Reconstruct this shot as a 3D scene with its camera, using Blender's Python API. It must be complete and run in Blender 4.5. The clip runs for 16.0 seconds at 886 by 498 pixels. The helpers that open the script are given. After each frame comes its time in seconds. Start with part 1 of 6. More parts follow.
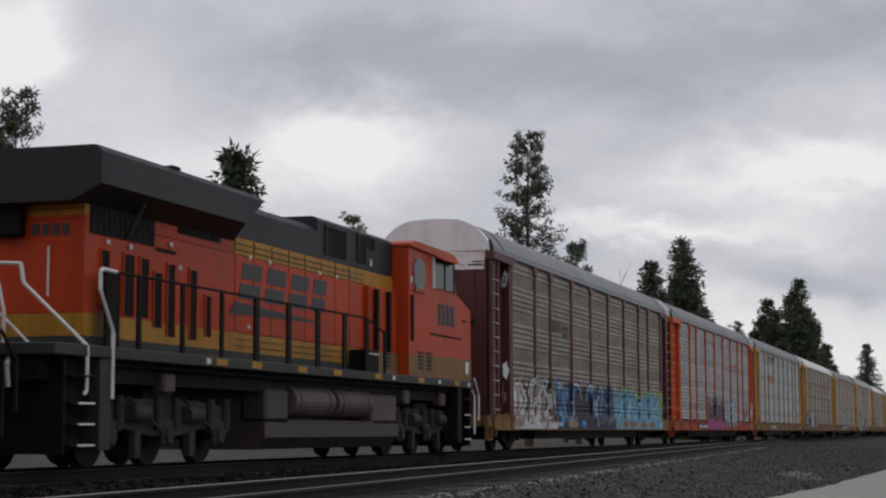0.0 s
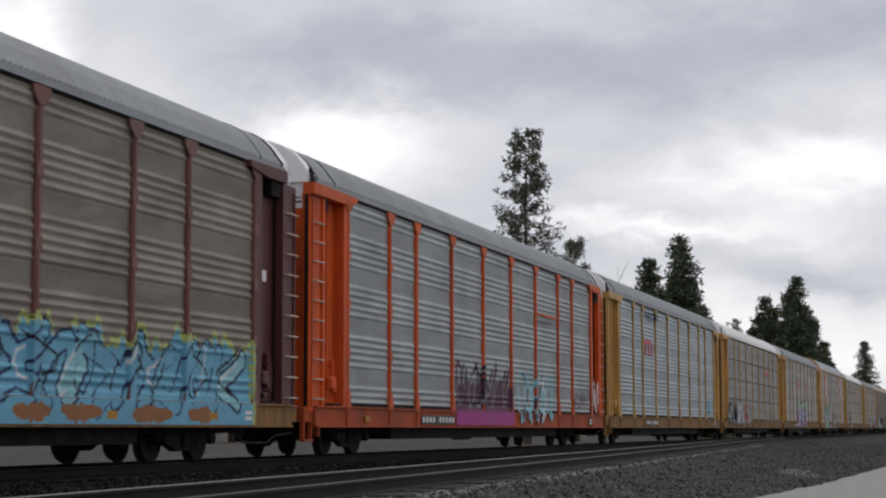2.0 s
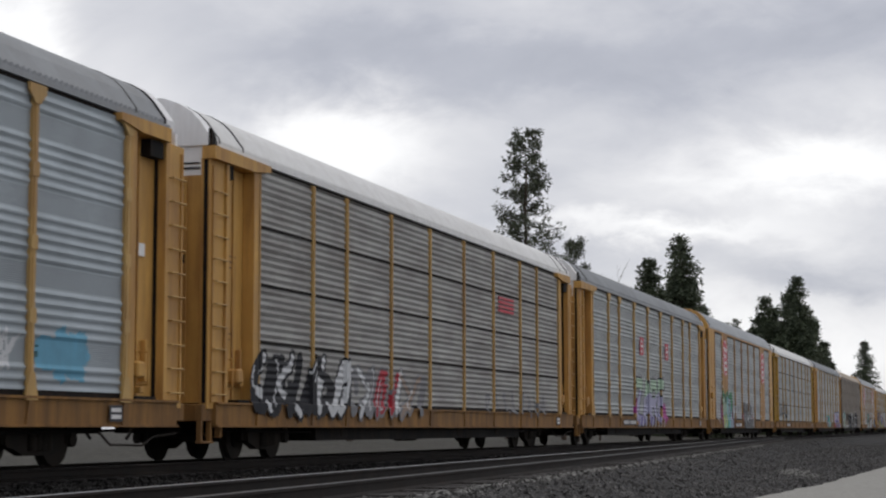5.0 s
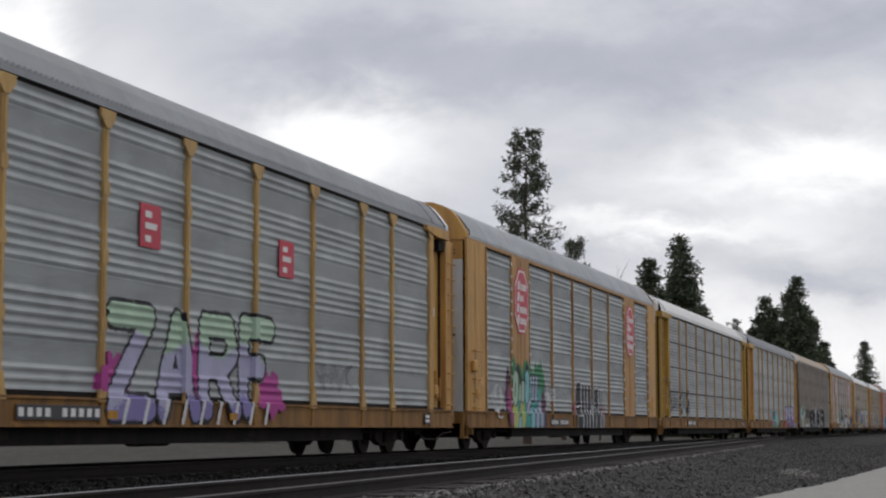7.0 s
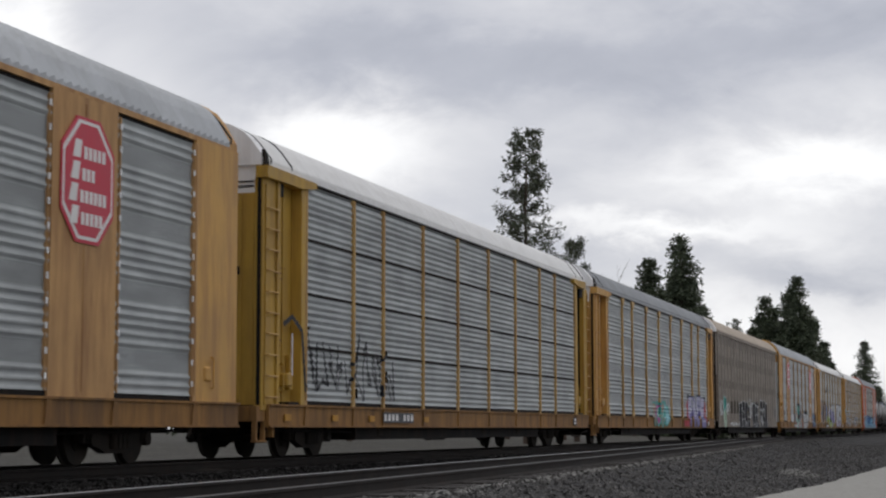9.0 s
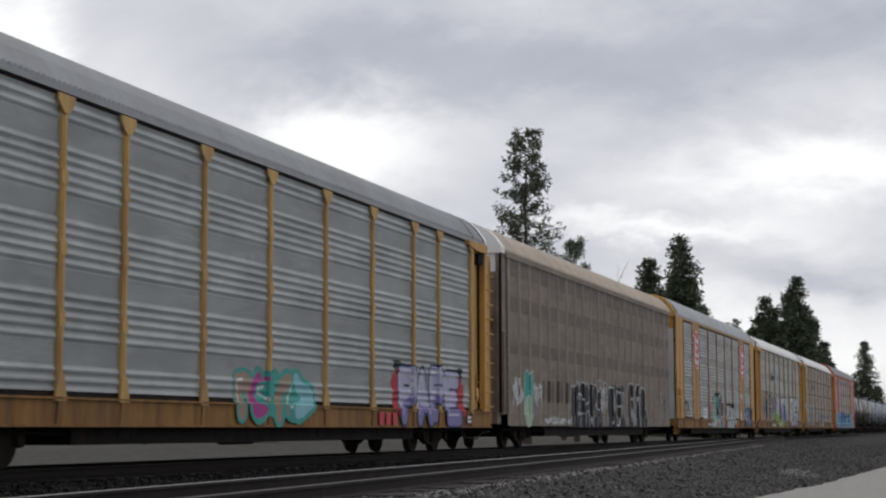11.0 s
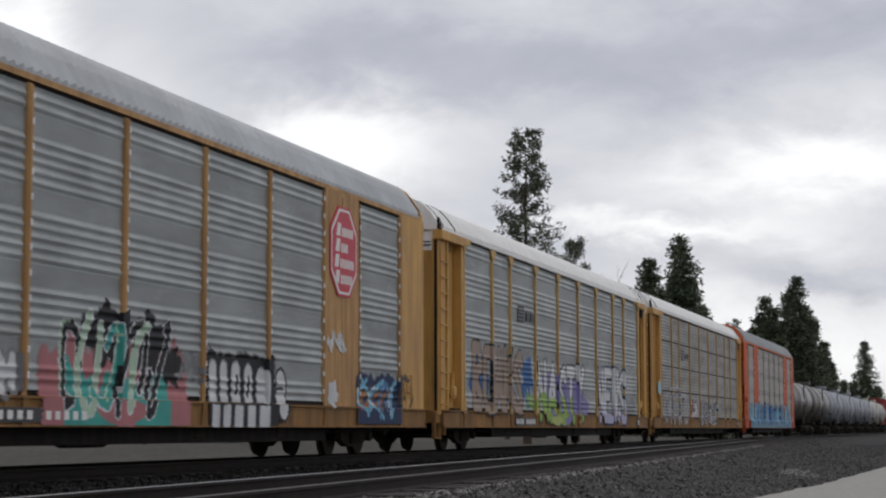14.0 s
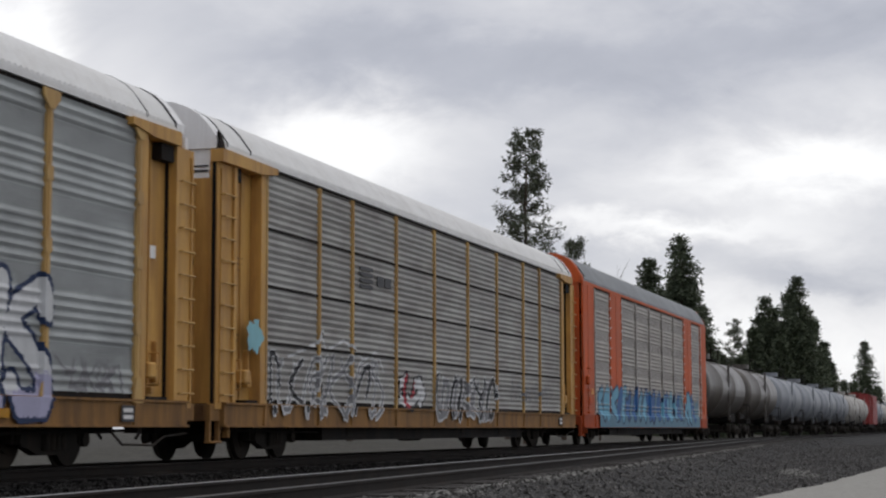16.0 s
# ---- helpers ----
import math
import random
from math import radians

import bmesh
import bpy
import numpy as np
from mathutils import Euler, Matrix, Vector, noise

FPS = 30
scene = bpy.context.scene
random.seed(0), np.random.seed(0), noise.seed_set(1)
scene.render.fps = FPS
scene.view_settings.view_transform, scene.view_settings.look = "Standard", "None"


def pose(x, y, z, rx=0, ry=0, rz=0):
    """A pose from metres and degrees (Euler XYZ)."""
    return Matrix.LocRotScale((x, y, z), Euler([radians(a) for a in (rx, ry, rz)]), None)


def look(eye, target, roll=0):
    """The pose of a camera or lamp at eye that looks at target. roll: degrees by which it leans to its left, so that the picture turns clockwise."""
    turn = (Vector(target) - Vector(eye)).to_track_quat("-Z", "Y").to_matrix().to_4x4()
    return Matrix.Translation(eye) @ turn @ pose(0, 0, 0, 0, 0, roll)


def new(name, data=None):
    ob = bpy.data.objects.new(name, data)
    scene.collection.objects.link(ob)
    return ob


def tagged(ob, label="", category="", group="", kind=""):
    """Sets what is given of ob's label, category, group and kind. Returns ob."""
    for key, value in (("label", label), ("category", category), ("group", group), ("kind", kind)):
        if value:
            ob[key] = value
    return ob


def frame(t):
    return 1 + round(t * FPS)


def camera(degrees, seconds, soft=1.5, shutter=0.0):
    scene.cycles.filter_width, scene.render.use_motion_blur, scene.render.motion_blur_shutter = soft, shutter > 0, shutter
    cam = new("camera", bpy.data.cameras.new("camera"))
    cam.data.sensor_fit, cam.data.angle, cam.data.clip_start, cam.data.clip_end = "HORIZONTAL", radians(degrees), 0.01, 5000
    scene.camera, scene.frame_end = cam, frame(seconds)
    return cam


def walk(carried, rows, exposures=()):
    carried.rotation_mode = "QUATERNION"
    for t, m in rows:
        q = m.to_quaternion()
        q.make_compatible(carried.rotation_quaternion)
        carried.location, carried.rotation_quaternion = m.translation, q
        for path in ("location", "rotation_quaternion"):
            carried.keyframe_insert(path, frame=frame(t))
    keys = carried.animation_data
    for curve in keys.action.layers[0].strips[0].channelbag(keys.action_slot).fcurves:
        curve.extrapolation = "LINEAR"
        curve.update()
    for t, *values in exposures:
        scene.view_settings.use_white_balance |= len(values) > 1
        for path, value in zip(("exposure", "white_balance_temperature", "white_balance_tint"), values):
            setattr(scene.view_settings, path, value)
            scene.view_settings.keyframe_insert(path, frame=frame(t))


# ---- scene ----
# ---- camera ----
cam = camera(28.36, 16.0, soft=2.2, shutter=0.08)
EYE = Vector((0, 0, 0.56))
YAW, TILT, LEAN = radians(16.88), radians(5.868), -0.10


def aim(left=0.0, up=0.0):
    """A camera pose turned left and up by small angles."""
    a, b = YAW + left, TILT + up
    way = Vector((math.cos(a) * math.cos(b), math.sin(a) * math.cos(b), math.sin(b)))
    return look(EYE, EYE + way, LEAN)


walk(cam, [(0, aim(0.0011, 0.0014)), (0.5, aim(0.0002, 0.0008)), (1.0, aim(-0.0004, 0.0008)), (1.5, aim(0, 0.0004)),
           (2.0, aim()), (4.0, aim()), (8.0, aim()), (12.0, aim()), (16.0, aim())],
     [(0, -0.28), (0.5, -0.32), (1.0, -0.1), (1.6, 0.0), (8, 0.0), (16, 0.0)])

# ---- sky and sun ----
world = bpy.data.worlds.new("overcast_sky")
scene.world = world
world.use_nodes = True


class Nodes:
    """Short spelling for a node tree."""

    def __init__(self, tree):
        self.tree = tree

    def add(self, kind, **props):
        n = self.tree.nodes.new(kind)
        for k, v in props.items():
            setattr(n, k, v)
        return n

    def link(self, a, b):
        self.tree.links.new(a, b)

    def put(self, sock, value):
        if isinstance(value, (int, float, tuple)):
            sock.default_value = value
        else:
            self.link(value, sock)

    def math(self, op, a, b=0.0, c=0.0, clamp=False):
        n = self.add("ShaderNodeMath", operation=op, use_clamp=clamp)
        for i, v in enumerate((a, b, c)):
            self.put(n.inputs[i], v)
        return n.outputs[0]

    def vec(self, op, a, b=(0, 0, 0)):
        n = self.add("ShaderNodeVectorMath", operation=op)
        self.put(n.inputs[0], a)
        self.put(n.inputs[1], b)
        return n.outputs["Value"] if op == "DOT_PRODUCT" else n.outputs[0]

    def noise(self, vector, scale, detail=4.0, rough=0.55, distort=0.0):
        n = self.add("ShaderNodeTexNoise")
        self.link(vector, n.inputs["Vector"])
        n.inputs["Scale"].default_value, n.inputs["Detail"].default_value = scale, detail
        n.inputs["Roughness"].default_value, n.inputs["Distortion"].default_value = rough, distort
        return n.outputs["Fac"]

    def ramp(self, fac, stops):
        n = self.add("ShaderNodeValToRGB")
        self.link(fac, n.inputs[0])
        e = n.color_ramp.elements
        while len(e) < len(stops):
            e.new(0.5)
        for x, (p, c) in zip(e, stops):
            x.position, x.color = p, (*c, 1) if len(c) == 3 else c
        return n.outputs[0]

    def mix(self, fac, a, b, mode="MIX"):
        n = self.add("ShaderNodeMix", data_type="RGBA", blend_type=mode)
        self.put(n.inputs[0], fac)
        for i, v in ((6, a), (7, b)):
            self.put(n.inputs[i], (*v, 1) if isinstance(v, tuple) and len(v) == 3 else v)
        return n.outputs[2]


def build_sky():
    w = Nodes(world.node_tree)
    w.tree.nodes.clear()
    d = w.add("ShaderNodeTexCoord").outputs["Generated"]
    ahead = Vector((math.cos(YAW) * math.cos(TILT), math.sin(YAW) * math.cos(TILT), math.sin(TILT)))
    side = Vector((math.sin(YAW), -math.cos(YAW), 0))
    rise = side.cross(ahead)
    f = w.math("MAXIMUM", w.vec("DOT_PRODUCT", d, tuple(ahead)), 0.05)
    u = w.math("DIVIDE", w.vec("DOT_PRODUCT", d, tuple(side)), f)
    v = w.math("DIVIDE", w.vec("DOT_PRODUCT", d, tuple(rise)), f)
    pos = w.add("ShaderNodeCombineXYZ")
    w.link(u, pos.inputs[0])
    w.link(v, pos.inputs[1])
    flat = w.vec("MULTIPLY", pos.outputs[0], (1, 2.0, 1))
    n1 = w.noise(flat, 9.0, 6, 0.6, 0.4)
    n2 = w.noise(w.vec("ADD", flat, (7.3, 1.1, 4.0)), 14.0, 6, 0.6, 0.3)
    n3 = w.noise(w.vec("ADD", flat, (2.3, 5.1, 9.0)), 5.0, 5, 0.55, 0.6)
    uu = w.math("ADD", u, w.math("MULTIPLY", w.math("SUBTRACT", n1, 0.5), 0.10))
    vv = w.math("ADD", v, w.math("MULTIPLY", w.math("SUBTRACT", n2, 0.5), 0.055))
    # banks of cloud: centre across and up, half sizes, lift or drop of brightness
    banks = [(-0.245, 0.12, 0.025, 0.03, 0.45), (-0.06, 0.06, 0.055, 0.026, 0.42), (0.215, 0.045, 0.07, 0.022, 0.42),
             (-0.20, 0.10, 0.05, 0.05, 0.10), (-0.16, 0.03, 0.06, 0.04, 0.16), (0.12, 0.010, 0.08, 0.008, 0.32),
             (0.20, -0.06, 0.10, 0.035, 0.26), (0.10, 0.03, 0.06, 0.012, 0.06), (-0.07, 0.11, 0.07, 0.022, -0.12),
             (0.06, 0.105, 0.10, 0.022, -0.14), (0.215, -0.015, 0.04, 0.008, -0.12), (0.20, 0.12, 0.09, 0.02, -0.10),
             (-0.03, 0.085, 0.06, 0.012, -0.05)]
    lum = w.math("ADD", 0.645, w.math("MULTIPLY", w.math("SUBTRACT", n3, 0.5), 0.30))
    lum = w.math("ADD", lum, w.math("MULTIPLY", w.math("SUBTRACT", n1, 0.5), 0.26))
    for cu, cv, a, b, k in banks:
        x = w.math("DIVIDE", w.math("SUBTRACT", uu, cu), a)
        y = w.math("DIVIDE", w.math("SUBTRACT", vv, cv), b)
        r = w.math("ADD", w.math("MULTIPLY", x, x), w.math("MULTIPLY", y, y))
        lum = w.math("MULTIPLY_ADD", w.math("EXPONENT", w.math("MULTIPLY", r, -1.0)), k, lum)
    cloud = w.ramp(lum, [(0.0, (0.202, 0.214, 0.255)), (0.34, (0.362, 0.382, 0.445)), (0.55, (0.522, 0.537, 0.60)), (0.78, (0.845, 0.844, 0.87)), (0.95, (1.06, 1.058, 1.065))])
    sky = w.add("ShaderNodeTexSky", sky_type="NISHITA", sun_disc=False, sun_elevation=radians(78), sun_rotation=radians(150))
    clear = w.vec("SCALE", sky.outputs[0])
    clear.node.inputs["Scale"].default_value = 0.08
    both = w.mix(0.93, clear, cloud)
    bg = w.add("ShaderNodeBackground")
    w.link(both, bg.inputs[0])
    bg.inputs[1].default_value = 1.0
    w.link(bg.outputs[0], w.add("ShaderNodeOutputWorld").inputs[0])


build_sky()
sun = new("sun", bpy.data.lights.new("sun", "SUN"))
sun.data.energy, sun.data.angle, sun.data.color = 0.6, radians(30), (1.0, 0.95, 0.88)
sun.matrix_world = look((0, 0, 60), (-4, 12, 0))

# ---- materials ----
MATS = {}


def paint(name, col, rough=0.55, metal=0.0, vary=0.25, dirt=None, dirt_amount=0.35, scale=1.0, bump=0.15, streak=True, spot=0.0, gloss=0.5, panel=0.0, flats=False):
    """A weathered surface: broad blotches, fine grain, and dirt that runs down in streaks."""
    if name in MATS:
        return MATS[name]
    m = bpy.data.materials.new(name)
    m.use_nodes = True
    w = Nodes(m.node_tree)
    bsdf = m.node_tree.nodes["Principled BSDF"]
    co = w.add("ShaderNodeTexCoord").outputs["Object"]
    rnd = w.add("ShaderNodeObjectInfo").outputs["Random"]
    shift = w.add("ShaderNodeCombineXYZ")
    for i, k in enumerate((37.0, 11.0, 23.0)):
        w.link(w.math("MULTIPLY", rnd, k), shift.inputs[i])
    p = w.vec("ADD", co, shift.outputs[0])
    big = w.noise(p, 0.9 * scale, 5, 0.6)
    fine = w.noise(p, 22 * scale, 4, 0.6)
    dark = tuple(c * (1 - vary) for c in col)
    light = tuple(min(1, c * (1 + vary)) for c in col)
    base = w.ramp(big, [(0.3, dark), (0.7, light)])
    base = w.mix(w.math("MULTIPLY", fine, 0.35), base, tuple(c * 0.72 for c in col))
    if dirt:
        q = w.vec("MULTIPLY", p, (3.2, 3.2, 0.4) if streak is True else (0.5, 0.5, 2.6) if streak == "bands" else (1.6, 1.6, 1.6))
        run = w.noise(q, 1.1 * scale, 6, 0.65)
        fac = w.math("MULTIPLY", w.ramp(run, [(0.42, (0, 0, 0)), (0.78, (1, 1, 1))]), dirt_amount * 2)
        base = w.mix(w.math("MINIMUM", fac, 1.0), base, dirt)
    if panel:
        # single sheets of one roof weather unequally
        sx = w.add("ShaderNodeSeparateXYZ")
        w.link(co, sx.inputs[0])
        cell = w.add("ShaderNodeTexWhiteNoise", noise_dimensions="1D")
        w.link(w.math("FLOOR", w.math("DIVIDE", w.math("ADD", sx.outputs[0], w.math("MULTIPLY", rnd, 37.0)), panel)), cell.inputs["W"])
        base = w.mix(w.math("MULTIPLY", cell.outputs["Value"], 0.28), base, tuple(c * 0.55 for c in col))
    if spot:
        vor = w.add("ShaderNodeTexVoronoi")
        w.link(co, vor.inputs["Vector"])
        vor.inputs["Scale"].default_value, vor.inputs["Randomness"].default_value = 9.0, 0.15
        hole = w.ramp(vor.outputs["Distance"], [(0.10, (1, 1, 1)), (0.2, (0, 0, 0))])
        if flats:
            # fine perforations in the flat bands between the groups of ridges
            sz = w.add("ShaderNodeSeparateXYZ")
            w.link(co, sz.inputs[0])
            k = w.math("MODULO", w.math("ADD", sz.outputs[2], 0.35 - 1.10 + 1.035), 1.035)
            band = w.math("MULTIPLY", w.math("GREATER_THAN", k, 0.72), w.math("LESS_THAN", k, 1.03))
            tiny = w.add("ShaderNodeTexVoronoi")
            w.link(co, tiny.inputs["Vector"])
            tiny.inputs["Scale"].default_value, tiny.inputs["Randomness"].default_value = 34.0, 0.1
            pore = w.ramp(tiny.outputs["Distance"], [(0.28, (1, 1, 1)), (0.40, (0, 0, 0))])
            base = w.mix(w.math("MULTIPLY", w.math("MULTIPLY", pore, band), 0.75), base, tuple(c * 0.12 for c in col))
        base = w.mix(w.math("MULTIPLY", hole, spot), base, tuple(c * 0.3 for c in col))
    w.link(base, bsdf.inputs["Base Color"])
    w.link(w.math("MULTIPLY_ADD", big, 0.3, rough - 0.15, clamp=True), bsdf.inputs["Roughness"])
    bsdf.inputs["Metallic"].default_value = metal
    bsdf.inputs["Specular IOR Level"].default_value = gloss
    if bump:
        b = w.add("ShaderNodeBump")
        b.inputs["Strength"].default_value, b.inputs["Distance"].default_value = bump, 0.02
        w.link(w.math("ADD", fine, w.math("MULTIPLY", big, 0.5)), b.inputs["Height"])
        w.link(b.outputs[0], bsdf.inputs["Normal"])
    MATS[name] = m
    return m


RUST = (0.09, 0.05, 0.03)
SOOT = (0.045, 0.04, 0.036)
galv = paint("galvanised_steel", (0.39, 0.412, 0.41), 0.55, 0.1, 0.24, (0.17, 0.18, 0.18), 0.38, streak="bands", spot=0.25, flats=True)
galv_brown = paint("grimy_steel", (0.29, 0.255, 0.21), 0.65, 0.0, 0.26, (0.13, 0.105, 0.08), 0.5, streak="bands", spot=0.25, flats=True)
galv_blue = paint("bluish_steel", (0.40, 0.45, 0.48), 0.5, 0.1, 0.22, (0.27, 0.30, 0.32), 0.3, streak="bands", spot=0.15, flats=True)
galv_warm = paint("pale_warm_steel", (0.40, 0.375, 0.345), 0.6, 0.05, 0.2, (0.22, 0.19, 0.165), 0.35, streak="bands", spot=0.15, flats=True)
galv_dark = paint("dull_steel", (0.35, 0.345, 0.325), 0.6, 0.0, 0.2, (0.13, 0.11, 0.10), 0.4, streak="bands", spot=0.25, flats=True)
roof_grey = paint("grey_roof_sheet", (0.31, 0.325, 0.34), 0.55, 0.15, 0.14, (0.22, 0.22, 0.22), 0.25, panel=1.22)
roof_bright = paint("bright_roof_sheet", (0.44, 0.46, 0.48), 0.5, 0.15, 0.12, (0.27, 0.27, 0.27), 0.25, panel=1.22)
roof_white = paint("white_roof_paint", (0.78, 0.78, 0.77), 0.6, 0, 0.06, (0.52, 0.50, 0.47), 0.2)
roof_tan = paint("tan_roof_paint", (0.54, 0.465, 0.385), 0.7, 0, 0.1, (0.27, 0.22, 0.18), 0.25, panel=0.9)
yellow = paint("yellow_car_paint", (0.57, 0.325, 0.090), 0.55, 0, 0.16, (0.24, 0.105, 0.045), 0.42, gloss=0.3)
mustard = paint("mustard_car_paint", (0.47, 0.29, 0.05), 0.55, 0, 0.16, (0.21, 0.11, 0.04), 0.35, gloss=0.3)
worn_yellow = paint("worn_pale_yellow", (0.54, 0.35, 0.13), 0.6, 0, 0.18, (0.26, 0.13, 0.06), 0.42, gloss=0.3)
worn_rung = paint("worn_pale_rung", (0.55, 0.46, 0.36), 0.6, 0, 0.2, (0.25, 0.16, 0.1), 0.3)
# grimy orange, darkened for the shade that the sill lies in
orange_sill = paint("shaded_grimy_orange", (0.42, 0.07, 0.016), 0.65, 0, 0.2, (0.12, 0.04, 0.025), 0.4, gloss=0.25)
roof_seam_grey = paint("grey_roof_seam", (0.13, 0.13, 0.135), 0.7, 0, 0.2, None, bump=0, gloss=0.2)
loco_amber = paint("amber_reflector", (0.62, 0.27, 0.02), 0.4, 0, 0.1, None, bump=0)
seam_black = paint("roof_seam_sealant", (0.03, 0.03, 0.032), 0.8, 0, 0.2, None, bump=0, gloss=0.2)
# rust and dirt on yellow, with the sill's shade mixed into the colour
shaded_rusty_yellow = paint("shaded_rusty_sill", (0.28, 0.145, 0.045), 0.7, 0, 0.24, (0.10, 0.055, 0.03), 0.55, gloss=0.25)
tan = paint("tan_yellow_paint", (0.50, 0.295, 0.125), 0.65, 0, 0.16, (0.22, 0.105, 0.05), 0.5, gloss=0.25)
orange = paint("orange_car_paint", (0.68, 0.10, 0.012), 0.55, 0, 0.14, (0.22, 0.05, 0.025), 0.36, gloss=0.25)
redorange = paint("red_orange_paint", (0.58, 0.10, 0.022), 0.6, 0, 0.18, (0.26, 0.09, 0.045), 0.4, gloss=0.25)
maroon = paint("maroon_car_paint", (0.10, 0.022, 0.022), 0.55, 0, 0.2, (0.045, 0.02, 0.02), 0.3)
maroon_post = paint("faded_maroon_paint", (0.20, 0.075, 0.062), 0.6, 0, 0.2, (0.09, 0.05, 0.04), 0.35)
brown = paint("brown_car_paint", (0.24, 0.198, 0.158), 0.65, 0, 0.25, (0.11, 0.088, 0.07), 0.42, streak="bands", gloss=0.3)
brown_band = paint("dark_brown_band", (0.180, 0.150, 0.122), 0.7, 0, 0.25, (0.09, 0.07, 0.055), 0.4, streak="bands", gloss=0.25)
silver = paint("silver_door_sheet", (0.60, 0.61, 0.60), 0.5, 0.1, 0.1, (0.35, 0.34, 0.32), 0.3)
brown_rib = paint("pale_worn_rib", (0.33, 0.295, 0.26), 0.6, 0, 0.2, (0.13, 0.11, 0.09), 0.4)
white = paint("white_end_paint", (0.88, 0.88, 0.88), 0.55, 0, 0.06, (0.40, 0.36, 0.34), 0.18)
black = paint("black_steel", (0.010, 0.0095, 0.009), 0.75, 0.0, 0.3, RUST, 0.12, gloss=0.15)
grime = paint("grimy_iron", (0.027, 0.024, 0.021), 0.85, 0.0, 0.35, (0.05, 0.035, 0.025), 0.3, gloss=0.15)
red_logo = paint("red_sign_paint", (0.52, 0.022, 0.05), 0.5, 0, 0.1, None, bump=0)
white_logo = paint("white_sign_paint", (0.74, 0.72, 0.70), 0.5, 0, 0.08, None, bump=0)
dark_logo = paint("dark_sign_paint", (0.045, 0.045, 0.05), 0.6, 0, 0.2, None, bump=0)

# ---- mesh helpers ----


def part(name, bm, material, parent, label="", at=None):
    """Links a bmesh (or a finished mesh) as one object under a thing."""
    if isinstance(bm, bmesh.types.BMesh):
        me = bpy.data.meshes.new(name)
        bm.to_mesh(me)
        bm.free()
        me.materials.append(material)
    else:
        me = bm
    ob = new(name, me)
    if parent:
        ob.parent = parent
    if at is not None:
        ob.matrix_basis = at
    if label:
        tagged(ob, label)
    return ob


def box(bm, x0, x1, y0, y1, z0, z1, bevel=0.0):
    vs = [bm.verts.new((x, y, z)) for x in (x0, x1) for y in (y0, y1) for z in (z0, z1)]
    fs = [bm.faces.new([vs[i] for i in q]) for q in ((0, 1, 3, 2), (4, 6, 7, 5), (0, 4, 5, 1), (2, 3, 7, 6), (0, 2, 6, 4), (1, 5, 7, 3))]
    if bevel:
        es = {e for f in fs for e in f.edges}
        bmesh.ops.bevel(bm, geom=list(es), offset=bevel, segments=1, affect="EDGES")
    return bm


def boxes(*rows, bevel=0.0):
    bm = bmesh.new()
    for r in rows:
        box(bm, *r, bevel=bevel)
    return bm


def prism(bm, outline, axis, a, b):
    """Sweeps a flat outline from a to b along an axis (0 x, 1 y, 2 z)."""
    def put(p, q):
        c = list(p)
        c.insert(axis, q)
        return bm.verts.new(c)
    lo, hi = [put(p, a) for p in outline], [put(p, b) for p in outline]
    n = len(outline)
    for i in range(n):
        bm.faces.new((lo[i], lo[(i + 1) % n], hi[(i + 1) % n], hi[i]))
    bm.faces.new(lo[::-1])
    bm.faces.new(hi)
    bmesh.ops.recalc_face_normals(bm, faces=bm.faces[:])
    return bm


def tube(bm, a, b, r, n=8, r2=None):
    a, b = Vector(a), Vector(b)
    m = (b - a).to_track_quat("Z", "Y").to_matrix()
    r2 = r if r2 is None else r2
    ring = [(math.cos(i * math.tau / n), math.sin(i * math.tau / n)) for i in range(n)]
    lo = [bm.verts.new(a + m @ Vector((x * r, y * r, 0))) for x, y in ring]
    hi = [bm.verts.new(b + m @ Vector((x * r2, y * r2, 0))) for x, y in ring]
    for i in range(n):
        bm.faces.new((lo[i], lo[(i + 1) % n], hi[(i + 1) % n], hi[i]))
    bm.faces.new(lo[::-1])
    bm.faces.new(hi)
    return bm


def pipe(bm, pts, r, n=6):
    for a, b in zip(pts, pts[1:]):
        tube(bm, a, b, r, n)
    return bm


CACHE = {}


def cached(key, make, material):
    """One mesh for a kind of piece and a material, shared by its repeats."""
    k = (key, material.name)
    if k not in CACHE:
        bm = make()
        me = bpy.data.meshes.new(key)
        bm.to_mesh(me)
        bm.free()
        me.materials.append(material)
        CACHE[k] = me
    return CACHE[k]


def shift(x=0, y=0, z=0):
    return Matrix.Translation((x, y, z))


# ---- rolling stock: x along the car, y from its near side, z from the rail head ----
TRACK_Y = 12.24
WIDE = 3.1
TRAIN = []


def vehicle(name, start, label, category, group="freight cars in the train"):
    e = new(name)
    e.matrix_basis = shift(start, TRACK_Y, 0)
    tagged(e, label, category, group)
    TRAIN.append((e, start))
    return e


def wheelset_mesh(r):
    bm = bmesh.new()
    for y in (0.80, 2.24):
        s = -1 if y < 1.5 else 1
        tube(bm, (0, y, r), (0, y + s * 0.10, r), r - 0.03, 28)
        tube(bm, (0, y - s * 0.03, r), (0, y, r), r + 0.02, 28)
        tube(bm, (0, y + s * 0.10, r), (0, y + s * 0.13, r), r * 0.45, 16)
    tube(bm, (0, 0.45, r), (0, 2.65, r), 0.085, 10)
    return bm


